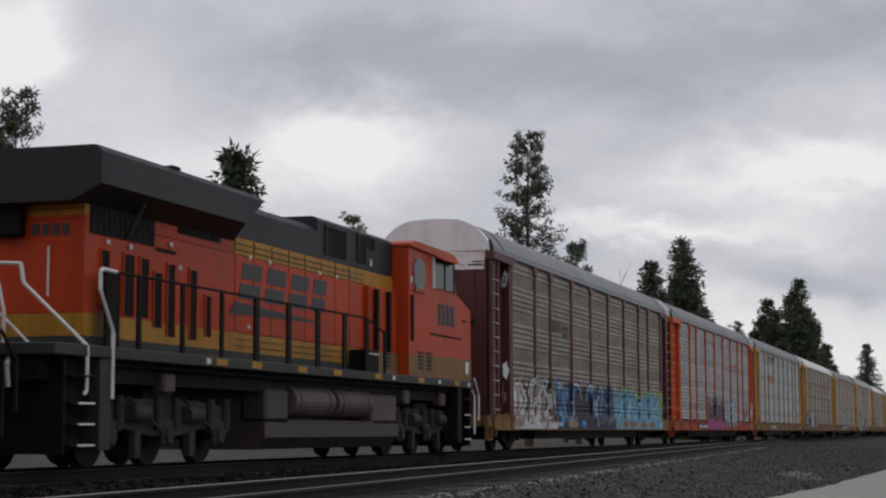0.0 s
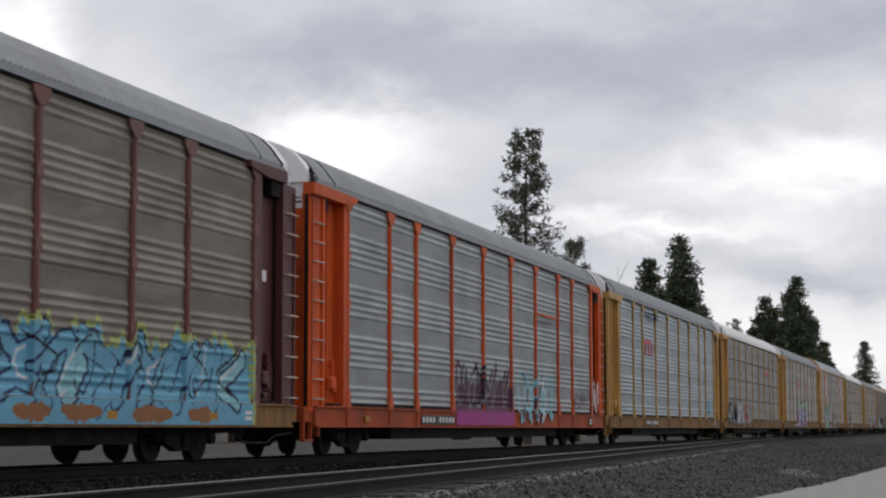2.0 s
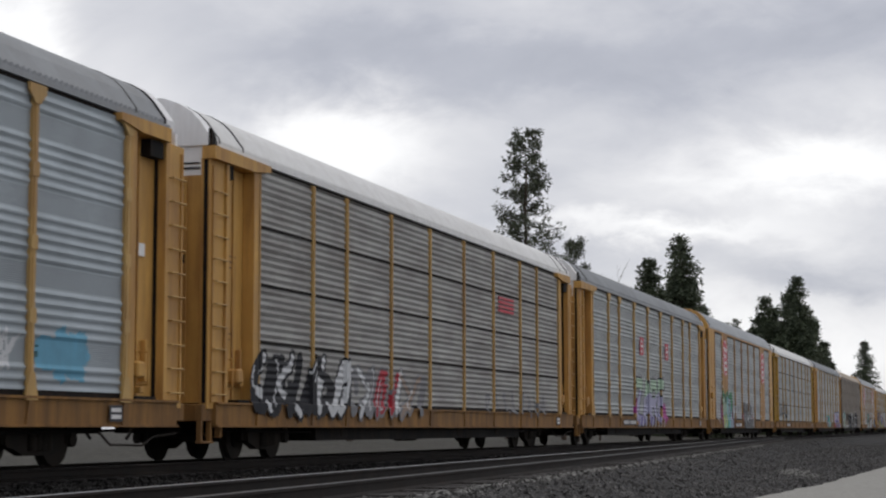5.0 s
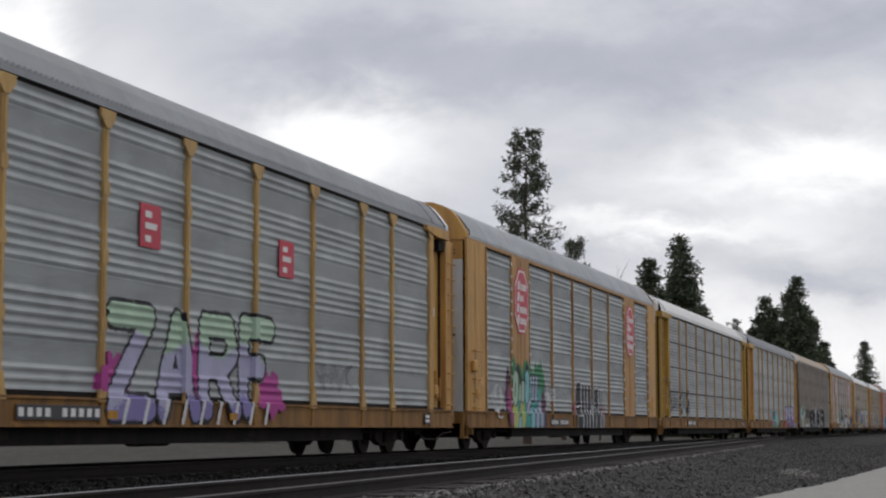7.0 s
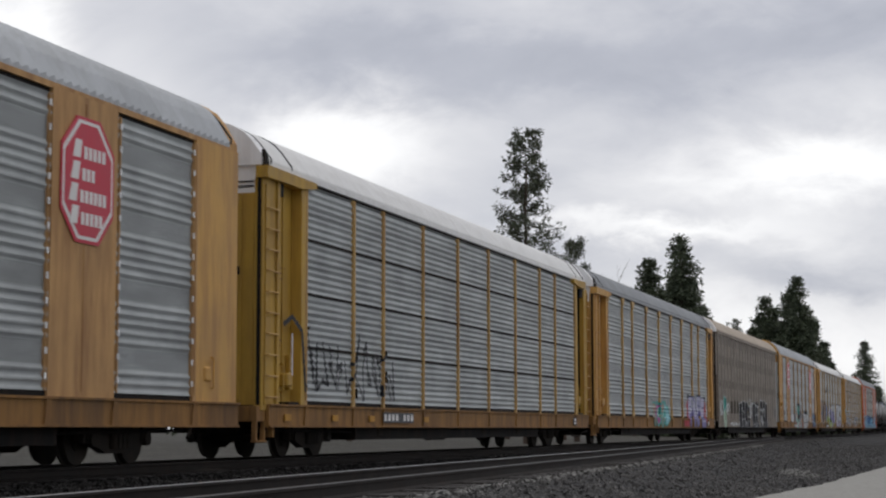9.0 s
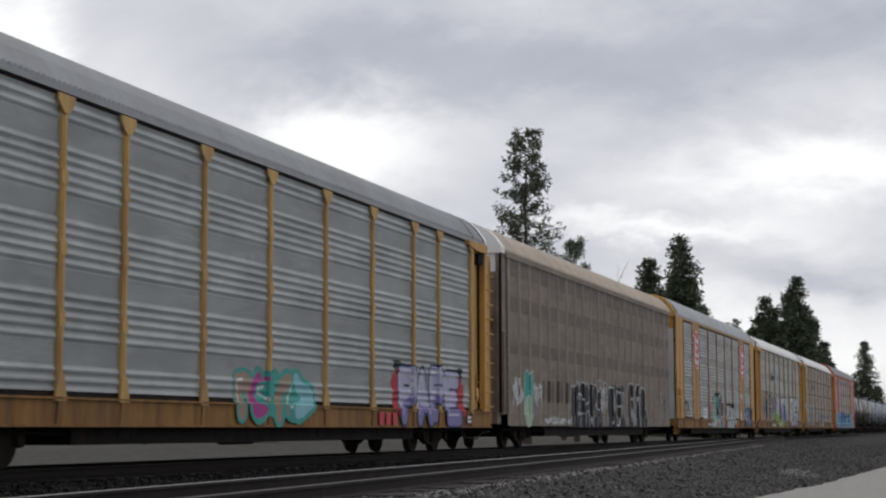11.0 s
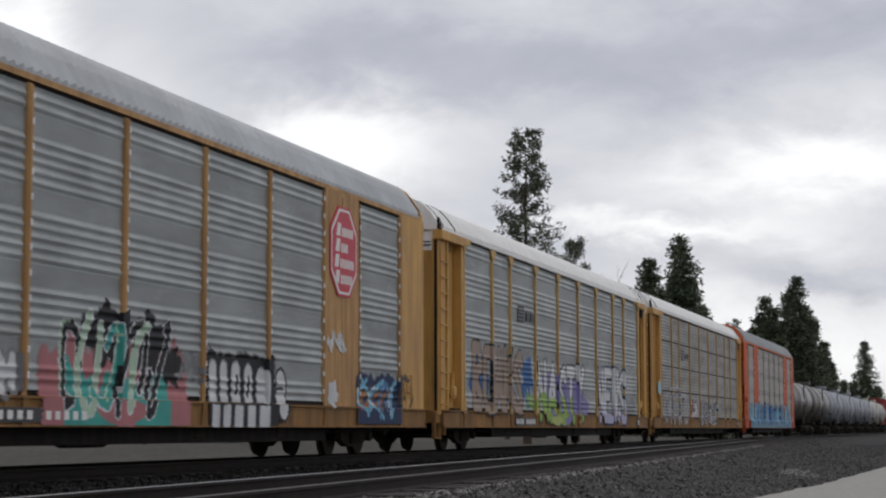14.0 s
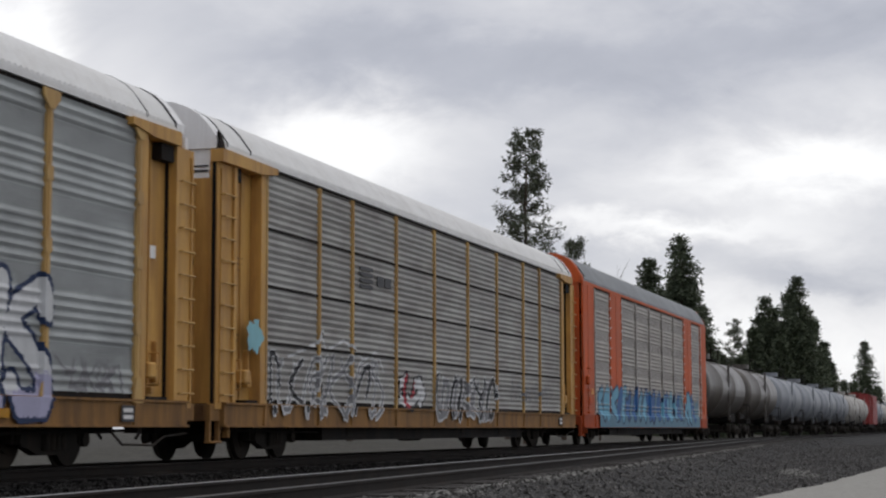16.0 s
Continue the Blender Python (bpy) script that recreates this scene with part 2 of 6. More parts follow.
def side_frame_mesh(r, base):
    bm = bmesh.new()
    h = base / 2
    out = [(-h - 0.22, r + 0.16), (-h - 0.22, r - 0.05), (-h + 0.16, r - 0.10), (-h + 0.5, r - 0.22), (h - 0.5, r - 0.22), (h - 0.16, r - 0.10),
           (h + 0.22, r - 0.05), (h + 0.22, r + 0.16), (h - 0.2, r + 0.30), (-h + 0.2, r + 0.30)]
    prism(bm, out, 1, 0.47, 0.62)
    for x in (-0.22, -0.07, 0.08, 0.22):
        tube(bm, (x, 0.44, r - 0.15), (x, 0.44, r + 0.14), 0.065, 8)
    for x in (-h, h):
        tube(bm, (x, 0.40, r), (x, 0.50, r), 0.11, 12)
        box(bm, x - 0.14, x + 0.14, 0.44, 0.60, r - 0.06, r + 0.19)
    return bm


def truck(car, x, base=1.78, r=0.42):
    t = part("truck", cached("truck_bolster%g" % base, lambda: boxes((-0.28, 0.28, 0.5, 2.6, r - 0.02, r + 0.30), (-0.5, 0.5, 1.2, 1.9, r, r + 0.36), bevel=0.03), grime), None, car, "", shift(x))
    frame_mesh = cached("side_frame%g" % base, lambda: side_frame_mesh(r, base), grime)
    part("side_frame", frame_mesh, None, t)
    part("side_frame", frame_mesh, None, t, "", Matrix.Translation((0, WIDE, 0)) @ Matrix.Rotation(math.pi, 4, "Z"))
    ws = cached("wheelset%g" % r, lambda: wheelset_mesh(r), grime)
    for s in (-1, 1):
        part("wheelset", ws, None, t, "", shift(s * base / 2))


ROOF_LINE = [(0.0, 5.36), (0.0, 5.46), (0.09, 5.58), (0.22, 5.76), (0.38, 5.92), (0.60, 6.05), (0.87, 6.15), (1.55, 6.19)]
GRID = [2.05, 4.75, 6.65, 9.5, 12.35, 15.2, 18.0, 20.85, 22.8, 25.55]
LONG = 27.6
LOW, HIGH = 1.10, 5.24


def roof_mesh(length, pitch=0.15, amp=0.022, lift=0.0):
    line = ROOF_LINE + [(WIDE - y, z) for y, z in ROOF_LINE[-2::-1]]
    line = [(y, z + lift * min(1, (z - 5.36) / 0.6)) for y, z in line]
    n = int(length / pitch)
    bm = bmesh.new()
    rows = []
    for i in range(2 * n + 1):
        x = length * i / (2 * n)
        k = amp * (1 if i % 2 else -1)
        rows.append([bm.verts.new((x, y + k * (1 if y > 1.55 else -1 if y < 1.5 else 0) * 0.6, z + k * 0.8)) for y, z in line])
    for a, b in zip(rows, rows[1:]):
        for j in range(len(line) - 1):
            bm.faces.new((a[j], b[j], b[j + 1], a[j + 1]))
    return bm


def ridge(z, style):
    """How far the side sheet stands out at a height: groups of ridges, with flat perforated bands between."""
    if style == "slits":
        k = (z - LOW) % 1.035
        if k > 1.0:
            return -0.03
        return 0.027 * (0.5 + 0.5 * math.cos(math.tau * k / 0.13))
    k = (z - LOW + 0.35) % 1.035
    if k < 0.715:
        return 0.026 * (0.5 - 0.5 * math.cos(math.tau * k / 0.143)) ** 1.4
    return 0.0


def panel_mesh(width, style):
    bm = bmesh.new()
    n = 150
    zs = [LOW + (HIGH - LOW) * i / n for i in range(n + 1)]
    keep = [zs[0]] + [z for a, z, b in zip(zs, zs[1:], zs[2:]) if abs(ridge(a, style) - 2 * ridge(z, style) + ridge(b, style)) > 1e-4] + [zs[-1]]
    rows = []
    for z in keep:
        y = -ridge(z, style)
        rows.append((bm.verts.new((0, y, z)), bm.verts.new((width, y, z))))
    for a, b in zip(rows, rows[1:]):
        bm.faces.new((a[0], a[1], b[1], b[0]))
    return bm


def post_mesh(cap=True, w=0.075):
    bm = boxes((-w, w, -0.055, 0.05, LOW - 0.1, HIGH + 0.02), (-w * 0.45, w * 0.45, -0.07, -0.055, LOW, HIGH))
    if cap:
        prism(bm, [(-0.07, 5.0), (0.07, 5.0), (0.23, 5.16), (0.23, 5.27), (-0.23, 5.27), (-0.23, 5.16)], 1, -0.085, -0.05)
        prism(bm, [(-0.16, 0.96), (0.16, 0.96), (0.07, 1.34), (-0.07, 1.34)], 1, -0.085, -0.05)
        for z in (2.1, 3.1, 4.1):
            box(bm, -0.09, 0.09, -0.075, -0.04, z - 0.1, z + 0.1)
    return bm


def wall_side(car, style, sheet, post, wide_posts, slim_mat, far):
    """One long side of an autorack: sheets, posts and end bays."""
    turn = Matrix.Translation((LONG, WIDE, 0)) @ Matrix.Rotation(math.pi, 4, "Z") if far else Matrix.Identity(4)
    for i, (a, b) in enumerate(zip(GRID, GRID[1:])):
        if wide_posts and i in (1, 7):
            me = cached("wide_post%.2f" % (b - a), lambda: boxes((0, b - a, -0.04, 0.05, LOW - 0.1, HIGH + 0.1), ((b - a) / 2 - 0.03, (b - a) / 2 + 0.03, -0.05, -0.04, LOW, HIGH)), post)
            part("wide_post", me, None, car, "", turn @ shift(a))
            continue
        me = cached("side_sheet%s%.2f" % (style, b - a), lambda: panel_mesh(b - a, style), sheet)
        part("side_sheet", me, None, car, "", turn @ shift(a))
    for i, x in enumerate(GRID):
        if wide_posts and i in (1, 2, 7, 8):
            continue
        slim = wide_posts or style == "slits"
        part("post", cached("post_slim" if slim else "post", lambda: post_mesh(not slim, 0.06 if slim else 0.075), slim_mat), None, car, "", turn @ shift(x))


def ladder_mesh(z0, z1, w=0.42, step=0.38):
    bm = bmesh.new()
    for x in (0, w):
        box(bm, x - 0.02, x + 0.02, -0.05, 0.02, z0, z1)
    z = z0 + 0.2
    while z < z1 - 0.05:
        tube(bm, (0, -0.06, z), (w, -0.06, z), 0.014, 6)
        z += step
    return bm


faint_mark = paint("faint_stencil_paint", (0.26, 0.14, 0.05), 0.7, 0, 0.2, None, bump=0)


def seam_mesh(w=0.035):
    """A strip of sealant across the roof, a finger proud of the sheets."""
    line = ROOF_LINE + [(WIDE - y, z) for y, z in ROOF_LINE[-2::-1]]
    bm = bmesh.new()
    last = None
    for y, z in line:
        k = (y - 1.55) / 1.55
        row = [bm.verts.new((x, y + 0.024 * k * d, z + 0.026 * d)) for x, d in ((0, 0.2), (0, 1), (w, 1), (w, 0.2))]
        if last:
            for i in range(3):
                bm.faces.new((last[i], row[i], row[i + 1], last[i + 1]))
        last = row
    return bm


def rung_mesh():
    return pipe(bmesh.new(), [(0.02, 0.0, 0), (0.02, -0.085, 0), (0.50, -0.085, 0), (0.50, 0.0, 0)], 0.017)


def autorack(start, label, sheet, roof, post, end_mat, cap_mat, style="ridges", wide_posts=False, sill_mat=None, slim_mat=None):
    car = vehicle("autorack_car", start, label, "railcar")
    sill_mat = sill_mat or (shaded_rusty_yellow if post in (yellow, worn_yellow, tan) else post)
    inset = 0.3 if wide_posts else 0.0
    part("roof", cached("roof_wavy" if wide_posts else "roof", lambda: roof_mesh(LONG - 0.5 - 2 * inset, 0.24, 0.034, 0.13) if wide_posts else roof_mesh(LONG - 0.9), roof), None, car, "", shift(0.25 + inset))
    # end hoods of the roof
    lift = 0.13 if wide_posts else 0.0
    hood = [(0.0, 5.34)] + [(y, z + 0.03 + lift * min(1, (z - 5.36) / 0.6)) for y, z in ROOF_LINE[1:]]
    hood += [(WIDE - y, z) for y, z in hood[::-1]]
    for x0 in (inset, LONG - 0.3 - (inset or 0.4)):
        part("roof_end", cached("roof_end%d" % wide_posts, lambda: prism(bmesh.new(), [(y, z) for y, z in hood] , 0, 0, 0.3), cap_mat), None, car, "", shift(x0))
        flip = x0 > 1
        m = Matrix.Translation((LONG, WIDE, 0)) @ Matrix.Rotation(math.pi, 4, "Z") if flip else Matrix.Identity(4)
        m = m @ shift(inset)
        me = cached("end_cap", lambda: boxes((0.05, 0.14, 0.10, 3.0, 4.84, 5.345), (0.02, 0.05, 0.9, 1.0, 4.84, 5.9), (0.0, 0.05, 1.54, 1.58, 4.9, 6.1), (0.01, 0.05, 0.7, 1.4, 5.22, 5.25)), cap_mat)
        part("end_cap", me, None, car, "", m)
        doors = silver if wide_posts and cap_mat is yellow else end_mat
        for y in (0.10, 1.57):
            leaf = part("end_door", cached("end_door", lambda: boxes((0.05, 0.14, 0, 1.43, 1.0, 4.838), bevel=0.006), doors), None, car, "", m @ shift(0, y))
            for k in (0.36, 0.9):
                part("door_rib", cached("door_rib", lambda: boxes((0.02, 0.05, -0.03, 0.03, 1.1, 4.8)), doors), None, leaf, "", shift(0, k))
        part("latch", cached("latch", lambda: boxes((0.0, 0.05, 0.45, 1.0, 3.35, 3.5)), black), None, car, "", m)
        # corner bay beside the end, with its ladder
        if wide_posts:
            me = cached("end_bay_flush", lambda: boxes((0.02, 1.72, -0.035, 0.03, 0.98, 5.36), (0.7, 0.75, -0.045, -0.035, 1.0, 5.3)), end_mat)
            part("end_bay", me, None, car, "", m)
            for k in range(5):
                part("grab_rung", cached("grab_rung", lambda: pipe(bmesh.new(), [(0.45, -0.03, 0), (0.45, -0.12, 0), (0.95, -0.12, 0), (0.95, -0.03, 0)], 0.02), end_mat), None, car, "", m @ shift(0, 0, 1.1 + k * 0.36))
            part("reflector", cached("bay_reflector", lambda: boxes((1.15, 1.5, -0.045, -0.035, 1.7, 1.88)), loco_amber), None, car, "amber reflector", m)
            part("hand_brake", cached("hand_brake", lambda: boxes((0.3, 0.62, -0.16, -0.035, 2.0, 2.3), bevel=0.04), end_mat), None, car, "", m)
            part("roof_seam", cached("hood_seam", seam_mesh, seam_black), None, car, "", m @ shift(0.27, 0, 0.1))
            me = cached("end_bay_far", lambda: boxes((0.02, 1.72, WIDE - 0.03, WIDE + 0.035, 0.98, 5.36)), end_mat)
            part("end_bay", me, None, car, "", m)
        else:
            for side, yy in ((0, 0.0), (1, WIDE)):
                s = 1 if side == 0 else -1
                for nm, x0, x1, ya, yb, z0, z1 in (("bay_wall", 0.1, 2.0, 0.16, 0.2, 0.98, 5.3), ("corner_post", 0.0, 0.62, 0.0, 0.158, 0.90, 5.12), ("ladder_post", 0.622, 0.74, -0.045, 0.158, 0.90, 5.12),
                                                   ("bay_post", 1.78, 1.98, -0.06, 0.158, 0.98, 5.25), ("bay_rib", 1.3, 1.34, 0.13, 0.158, 1.0, 5.1)):
                    me = cached("%s%d" % (nm, side), lambda: boxes((x0, x1, *sorted((yy + s * ya, yy + s * yb)), z0, z1), bevel=0.008), end_mat)
                    part(nm, me, None, car, "", m)
                head = 0.72 if flip else -0.05
                me = cached("bay_lintel%d%d" % (side, flip), lambda: prism(bmesh.new(), [(head, 5.10), (1.7, 5.10), (2.42, 5.19), (2.42, 5.30), (head, 5.32)], 1, *sorted((yy - s * 0.12, yy + s * 0.12))), end_mat)
                part("bay_lintel", me, None, car, "", m)
            lad = part("ladder", cached("ladder", lambda: boxes((0.0, 0.03, -0.03, -0.001, 1.0, 5.0)), end_mat), None, car, "", m @ shift(0.1, 0.0))
            for k in range(10):
                part("rung", cached("rung", rung_mesh, worn_rung if end_mat in (orange, maroon) else worn_yellow), None, lad, "", shift(0, 0, 1.14 + k * 0.38))
            # black strip puts in the shaded gap beside the end door
            part("end_seal", cached("end_seal", lambda: boxes((-0.014, 0.05, 0.03, 0.098, 1.0, 5.3)), black), None, car, "", m)
            part("eave_gap", cached("eave_gap", lambda: prism(bmesh.new(), [(0.0, 5.33), (0.24, 5.33), (0.2, 5.45), (0.03, 5.62), (0.0, 5.62)], 1, -0.03, 0.03), black), None, car, "", m)
            for k, zz in ((1.0, 3.55), (0.85, 2.2)):
                part("stencil_mark", cached("stencil_mark%.1f" % zz, lambda: boxes((k, k + 0.45, 0.152, 0.159, zz, zz + 0.03), (k, k + 0.4, 0.152, 0.159, zz - 0.1, zz - 0.07), (k, k + 0.3, 0.152, 0.159, zz - 0.2, zz - 0.17)), faint_mark), None, car, "", m)
            part("latch_box", cached("latch_box", lambda: boxes((1.45, 1.62, 0.04, 0.158, 1.3, 1.5), (1.5, 1.56, 0.06, 0.158, 1.5, 1.95), bevel=0.012), end_mat), None, car, "", m)
            part("foot_bracket", cached("foot_bracket", lambda: boxes((1.2, 1.7, -0.05, 0.16, 0.99, 1.07)), black), None, car, "", m)
            part("head_bracket", cached("head_bracket", lambda: boxes((0.75, 0.95, -0.02, 0.16, 4.86, 5.1)), black), None, car, "", m)
            part("roof_seam", cached("roof_seam", seam_mesh, seam_black), None, car, "", m @ shift(0.72 if flip else 0.32))
            part("roof_seam", cached("roof_seam_thin", lambda: seam_mesh(0.02), roof_seam_grey), None, car, "", m @ shift(1.75 if flip else 1.35))
        # coupler and buffer beam
        part("coupler", cached("coupler", lambda: boxes((-0.72, 0.3, 1.42, 1.68, 0.74, 0.98), (-0.78, -0.5, 1.36, 1.74, 0.68, 1.0), bevel=0.03), grime), None, car, "", m)
        part("buffer_beam", cached("buffer_beam", lambda: boxes((-0.12, 0.22, 0.12, 2.98, 0.70, 0.98), (-0.16, 0.3, 0.02, 0.16, 0.70, 0.98), (-0.16, 0.3, 2.94, 3.08, 0.70, 0.98),
                                                                  (-0.16, -0.09, 0.03, 0.12, 0.36, 0.70), (0.22, 0.29, 0.03, 0.12, 0.36, 0.70), (-0.16, 0.29, 0.0, 0.14, 0.33, 0.37), (0.5, 0.57, -0.02, 0.1, 0.42, 0.64), bevel=0.01), sill_mat), None, car, "", m)
        hose = pipe(bmesh.new(), [(-0.3, 1.2, 0.8), (-0.5, 1.15, 0.5), (-0.72, 1.1, 0.42)], 0.03)
        part("brake_hose", CACHE.setdefault(("hose", "x"), mesh_of(hose, black)), None, car, "", m)
    if not wide_posts:
        lad = part("ladder", cached("ladder", lambda: boxes((0.0, 0.03, -0.03, -0.001, 1.0, 5.0)), end_mat), None, car, "", shift(LONG - 0.13))
        for k in range(10):
            part("rung", cached("rung", rung_mesh, worn_rung if end_mat in (orange, maroon) else worn_yellow), None, lad, "", shift(-0.46, 0, 1.14 + k * 0.38))
        # thin black strip paints the shade on the recess jamb
        part("end_seal", cached("jamb_shade", lambda: boxes((LONG - 0.758, LONG - 0.742, 0.10, 0.158, 1.0, 5.08)), black), None, car)
        part("latch_box", cached("latch_box_rear", lambda: boxes((-0.17, 0.0, 0.04, 0.158, 1.3, 1.5), (-0.11, -0.05, 0.06, 0.158, 1.5, 1.95), (-0.3, -0.17, 0.05, 0.158, 1.12, 1.22), bevel=0.012), end_mat), None, car, "", shift(LONG - 1.05))
        part("foot_bracket", cached("foot_bracket_rear", lambda: boxes((LONG - 1.7, LONG - 1.0, -0.05, 0.16, 0.99, 1.07)), black), None, car)
        part("head_bracket", cached("head_bracket_rear", lambda: boxes((LONG - 1.25, LONG - 0.8, -0.02, 0.16, 4.82, 5.08)), black), None, car)
        part("stencil_mark", cached("stencil_mark_rear", lambda: boxes((25.9, 26.3, 0.152, 0.159, 3.3, 3.33), (25.9, 26.25, 0.152, 0.159, 3.18, 3.21), (25.9, 25.93, 0.152, 0.159, 3.18, 3.7), (26.3, 26.33, 0.152, 0.159, 3.18, 3.7)), faint_mark), None, car)
        part("sill_plate", cached("sill_plate", lambda: boxes((25.0, 25.4, -0.096, -0.088, 0.68, 0.92)), dark_logo), None, car)
        for z in (0.72, 0.82):
            part("plate_bar", cached("plate_bar%.2f" % z, lambda: boxes((25.05, 25.35, -0.1, -0.096, z, z + 0.06)), white_logo), None, car)
        part("cut_lever", cached("cut_lever", lambda: pipe(bmesh.new(), [(LONG - 2.6, 0.1, 0.55), (LONG - 2.4, 0.0, 0.34), (LONG - 1.4, -0.02, 0.32), (LONG - 1.0, 0.0, 0.45), (LONG - 0.2, 0.0, 0.5)], 0.02), grime), None, car)
    for far in (False, True):
        wall_side(car, style, sheet, post, wide_posts, slim_mat or post, far)
    part("eave_rail", cached("eave_rail", lambda: boxes((0.3, LONG - 0.6, -0.03, 0.06, 5.31, 5.40), (0.3, LONG - 0.6, 3.04, 3.13, 5.31, 5.40)), post if wide_posts else roof), None, car)
    part("eave_slot", cached("eave_slots", lambda: boxes((2.0, 25.6, 0.02, 0.08, 5.22, 5.31), (2.0, 25.6, 3.02, 3.08, 5.22, 5.31)), black), None, car)
    part("deck", cached("deck", lambda: boxes((0.2, 26.9, 0.22, 2.88, 0.94, 1.0), (0.2, 26.9, 0.3, 2.8, 2.9, 2.95)), black), None, car)

    def sill():
        bm = boxes((0.25, LONG - 0.25, -0.05, 0.10, 0.62, 0.99), (0.25, LONG - 0.25, -0.09, 0.02, 0.985, 1.02), (0.25, LONG - 0.25, -0.085, 0.05, 0.60, 0.635),
                   (0.25, LONG - 0.25, 3.0, 3.15, 0.62, 0.99))
        for x in GRID:
            prism(bm, [(x - 0.12, 0.63), (x + 0.12, 0.63), (x + 0.07, 0.99), (x - 0.07, 0.99)], 1, -0.083, -0.045)
        return bm
    part("side_sill", cached("side_sill", sill, sill_mat), None, car)
    part("sill_gap", cached("sill_gap", lambda: boxes((2.0, 25.6, -0.006, 0.03, 1.02, 1.10)), black), None, car)

    part("centre_sill", cached("centre_sill", lambda: boxes((0.3, LONG - 0.3, 1.25, 1.85, 0.50, 0.935)), black), None, car)
    part("floor_pan", cached("floor_pan", lambda: boxes((5.6, 21.6, 0.22, 1.248, 0.34, 0.9), (5.6, 21.6, 1.852, 2.88, 0.34, 0.9)), black), None, car)
    part("air_tank", cached("air_tank", lambda: tube(bmesh.new(), (11.5, 0.5, 0.46), (12.7, 0.5, 0.46), 0.17, 14), grime), None, car)
    part("brake_rod", cached("brake_rod", lambda: pipe(bmesh.new(), [(1.0, 0.35, 0.55), (8.0, 0.3, 0.48), (19.0, 0.3, 0.48), (26.0, 0.35, 0.55)], 0.025), black), None, car)
    for x in (7.2, 15.6, 19.2):
        part("hanger", cached("hanger", lambda: boxes((-0.2, 0.2, 0.2, 0.6, 0.40, 0.62), bevel=0.03), grime), None, car, "", shift(x))
    for x in (3.65, 23.95):
        truck(car, x)
    if wide_posts:
        for i, x in enumerate(GRID):
            row = part("clip_row", cached("clip_strip", lambda: boxes((-0.012, 0.012, -0.045, 0.0, LOW, HIGH)), post), None, car, "", shift(x + (0.085 if i not in (1, 7, 9) else -0.085)))
            for k in range(12):
                part("clip", cached("clip", lambda: boxes((-0.02, 0.02, -0.06, -0.04, -0.045, 0.045)), white), None, row, "", shift(0, 0, LOW + 0.2 + k * 0.345))
    if style == "slits":
        for k in range(1, 4):
            z = LOW + 1.035 * k - 0.045
            part("vent_slot", cached("vent_slot%d" % k, lambda: boxes((2.1, 25.5, -0.034, 0.02, z, z + 0.045)), black), None, car)
    for flip, x in ((0, 0.85), (1, 1.35)):
        m = Matrix.Translation((LONG, 0, 0)) @ Matrix.Diagonal((-1, 1, 1, 1)) if flip else Matrix.Identity(4)
        part("grab_iron", cached("grab_iron%d" % flip, lambda: pipe(bmesh.new(), [(LONG - x if flip else x, 0.1, 1.25), (LONG - x if flip else x, -0.08, 1.25), (LONG - x if flip else x, -0.08, 1.75), (LONG - x if flip else x, 0.1, 1.75)], 0.016), end_mat), None, car)
        part("hand_wheel", cached("hand_wheel%d" % flip, lambda: boxes((LONG - x - 0.3 if flip else x + 0.25, LONG - x - 0.05 if flip else x + 0.5, -0.07, 0.15, 1.35, 1.6), bevel=0.03), end_mat), None, car)
    part("route_label", cached("route_label", lambda: boxes((26.3, 26.5, 0.135, 0.155, 3.25, 3.45)), white), None, car, "small white label")
    part("door_label", cached("door_label", lambda: boxes((0.035, 0.05, 0.2, 0.62, 4.94, 4.98), (0.035, 0.05, 0.2, 0.5, 5.03, 5.06)), dark_logo), None, car)
    return car


def mesh_of(bm, material):
    me = bpy.data.meshes.new("piece")
    bm.to_mesh(me)
    bm.free()
    me.materials.append(material)
    return me

# ---- the train's cars ----
autorack(45.08, "maroon autorack car with grimy grey ribbed sides and blue graffiti", galv_brown, roof_grey, maroon_post, maroon, white, sill_mat=shaded_rusty_yellow)
autorack(73.4, "orange autorack car with grey ribbed sides", galv, roof_grey, orange, orange, white, sill_mat=orange_sill)
autorack(101.82, "yellow autorack car with bluish grey ribbed sides and red mark", galv_blue, roof_grey, worn_yellow, yellow, white)
autorack(130.42, "yellow autorack car with white roof and dull grey sheets", galv_dark, roof_white, worn_yellow, yellow, white, style="slits")
autorack(158.9, "yellow autorack car with grey roof and pale block graffiti", galv, roof_grey, worn_yellow, yellow, white)
autorack(187.35, "tan yellow autorack car with red octagon signs and teal graffiti", galv, roof_bright, tan, yellow, yellow, wide_posts=True)
autorack(215.83, "yellow autorack car with white roof and black scrawled lines", galv, roof_white, worn_yellow, mustard, white, style="slits")
autorack(244.49, "yellow autorack car with grey roof and blue purple graffiti", galv, roof_grey, worn_yellow, yellow, white)
autorack(301.63, "tan yellow autorack car with red octagon signs and small graffiti", galv, roof_bright, tan, yellow, yellow, wide_posts=True)
autorack(330.18, "yellow autorack car with white roof and tall lettered graffiti", galv, roof_white, worn_yellow, yellow, white)
autorack(358.73, "yellow autorack car with white roof and grey outlined graffiti", galv_dark, roof_white, worn_yellow, yellow, white, style="slits")
autorack(387.2, "red orange autorack car with pale sheets and light blue graffiti", galv_warm, roof_grey, redorange, redorange, redorange, wide_posts=True, sill_mat=orange_sill, slim_mat=galv_warm)

# ---- brown closed autorack ----


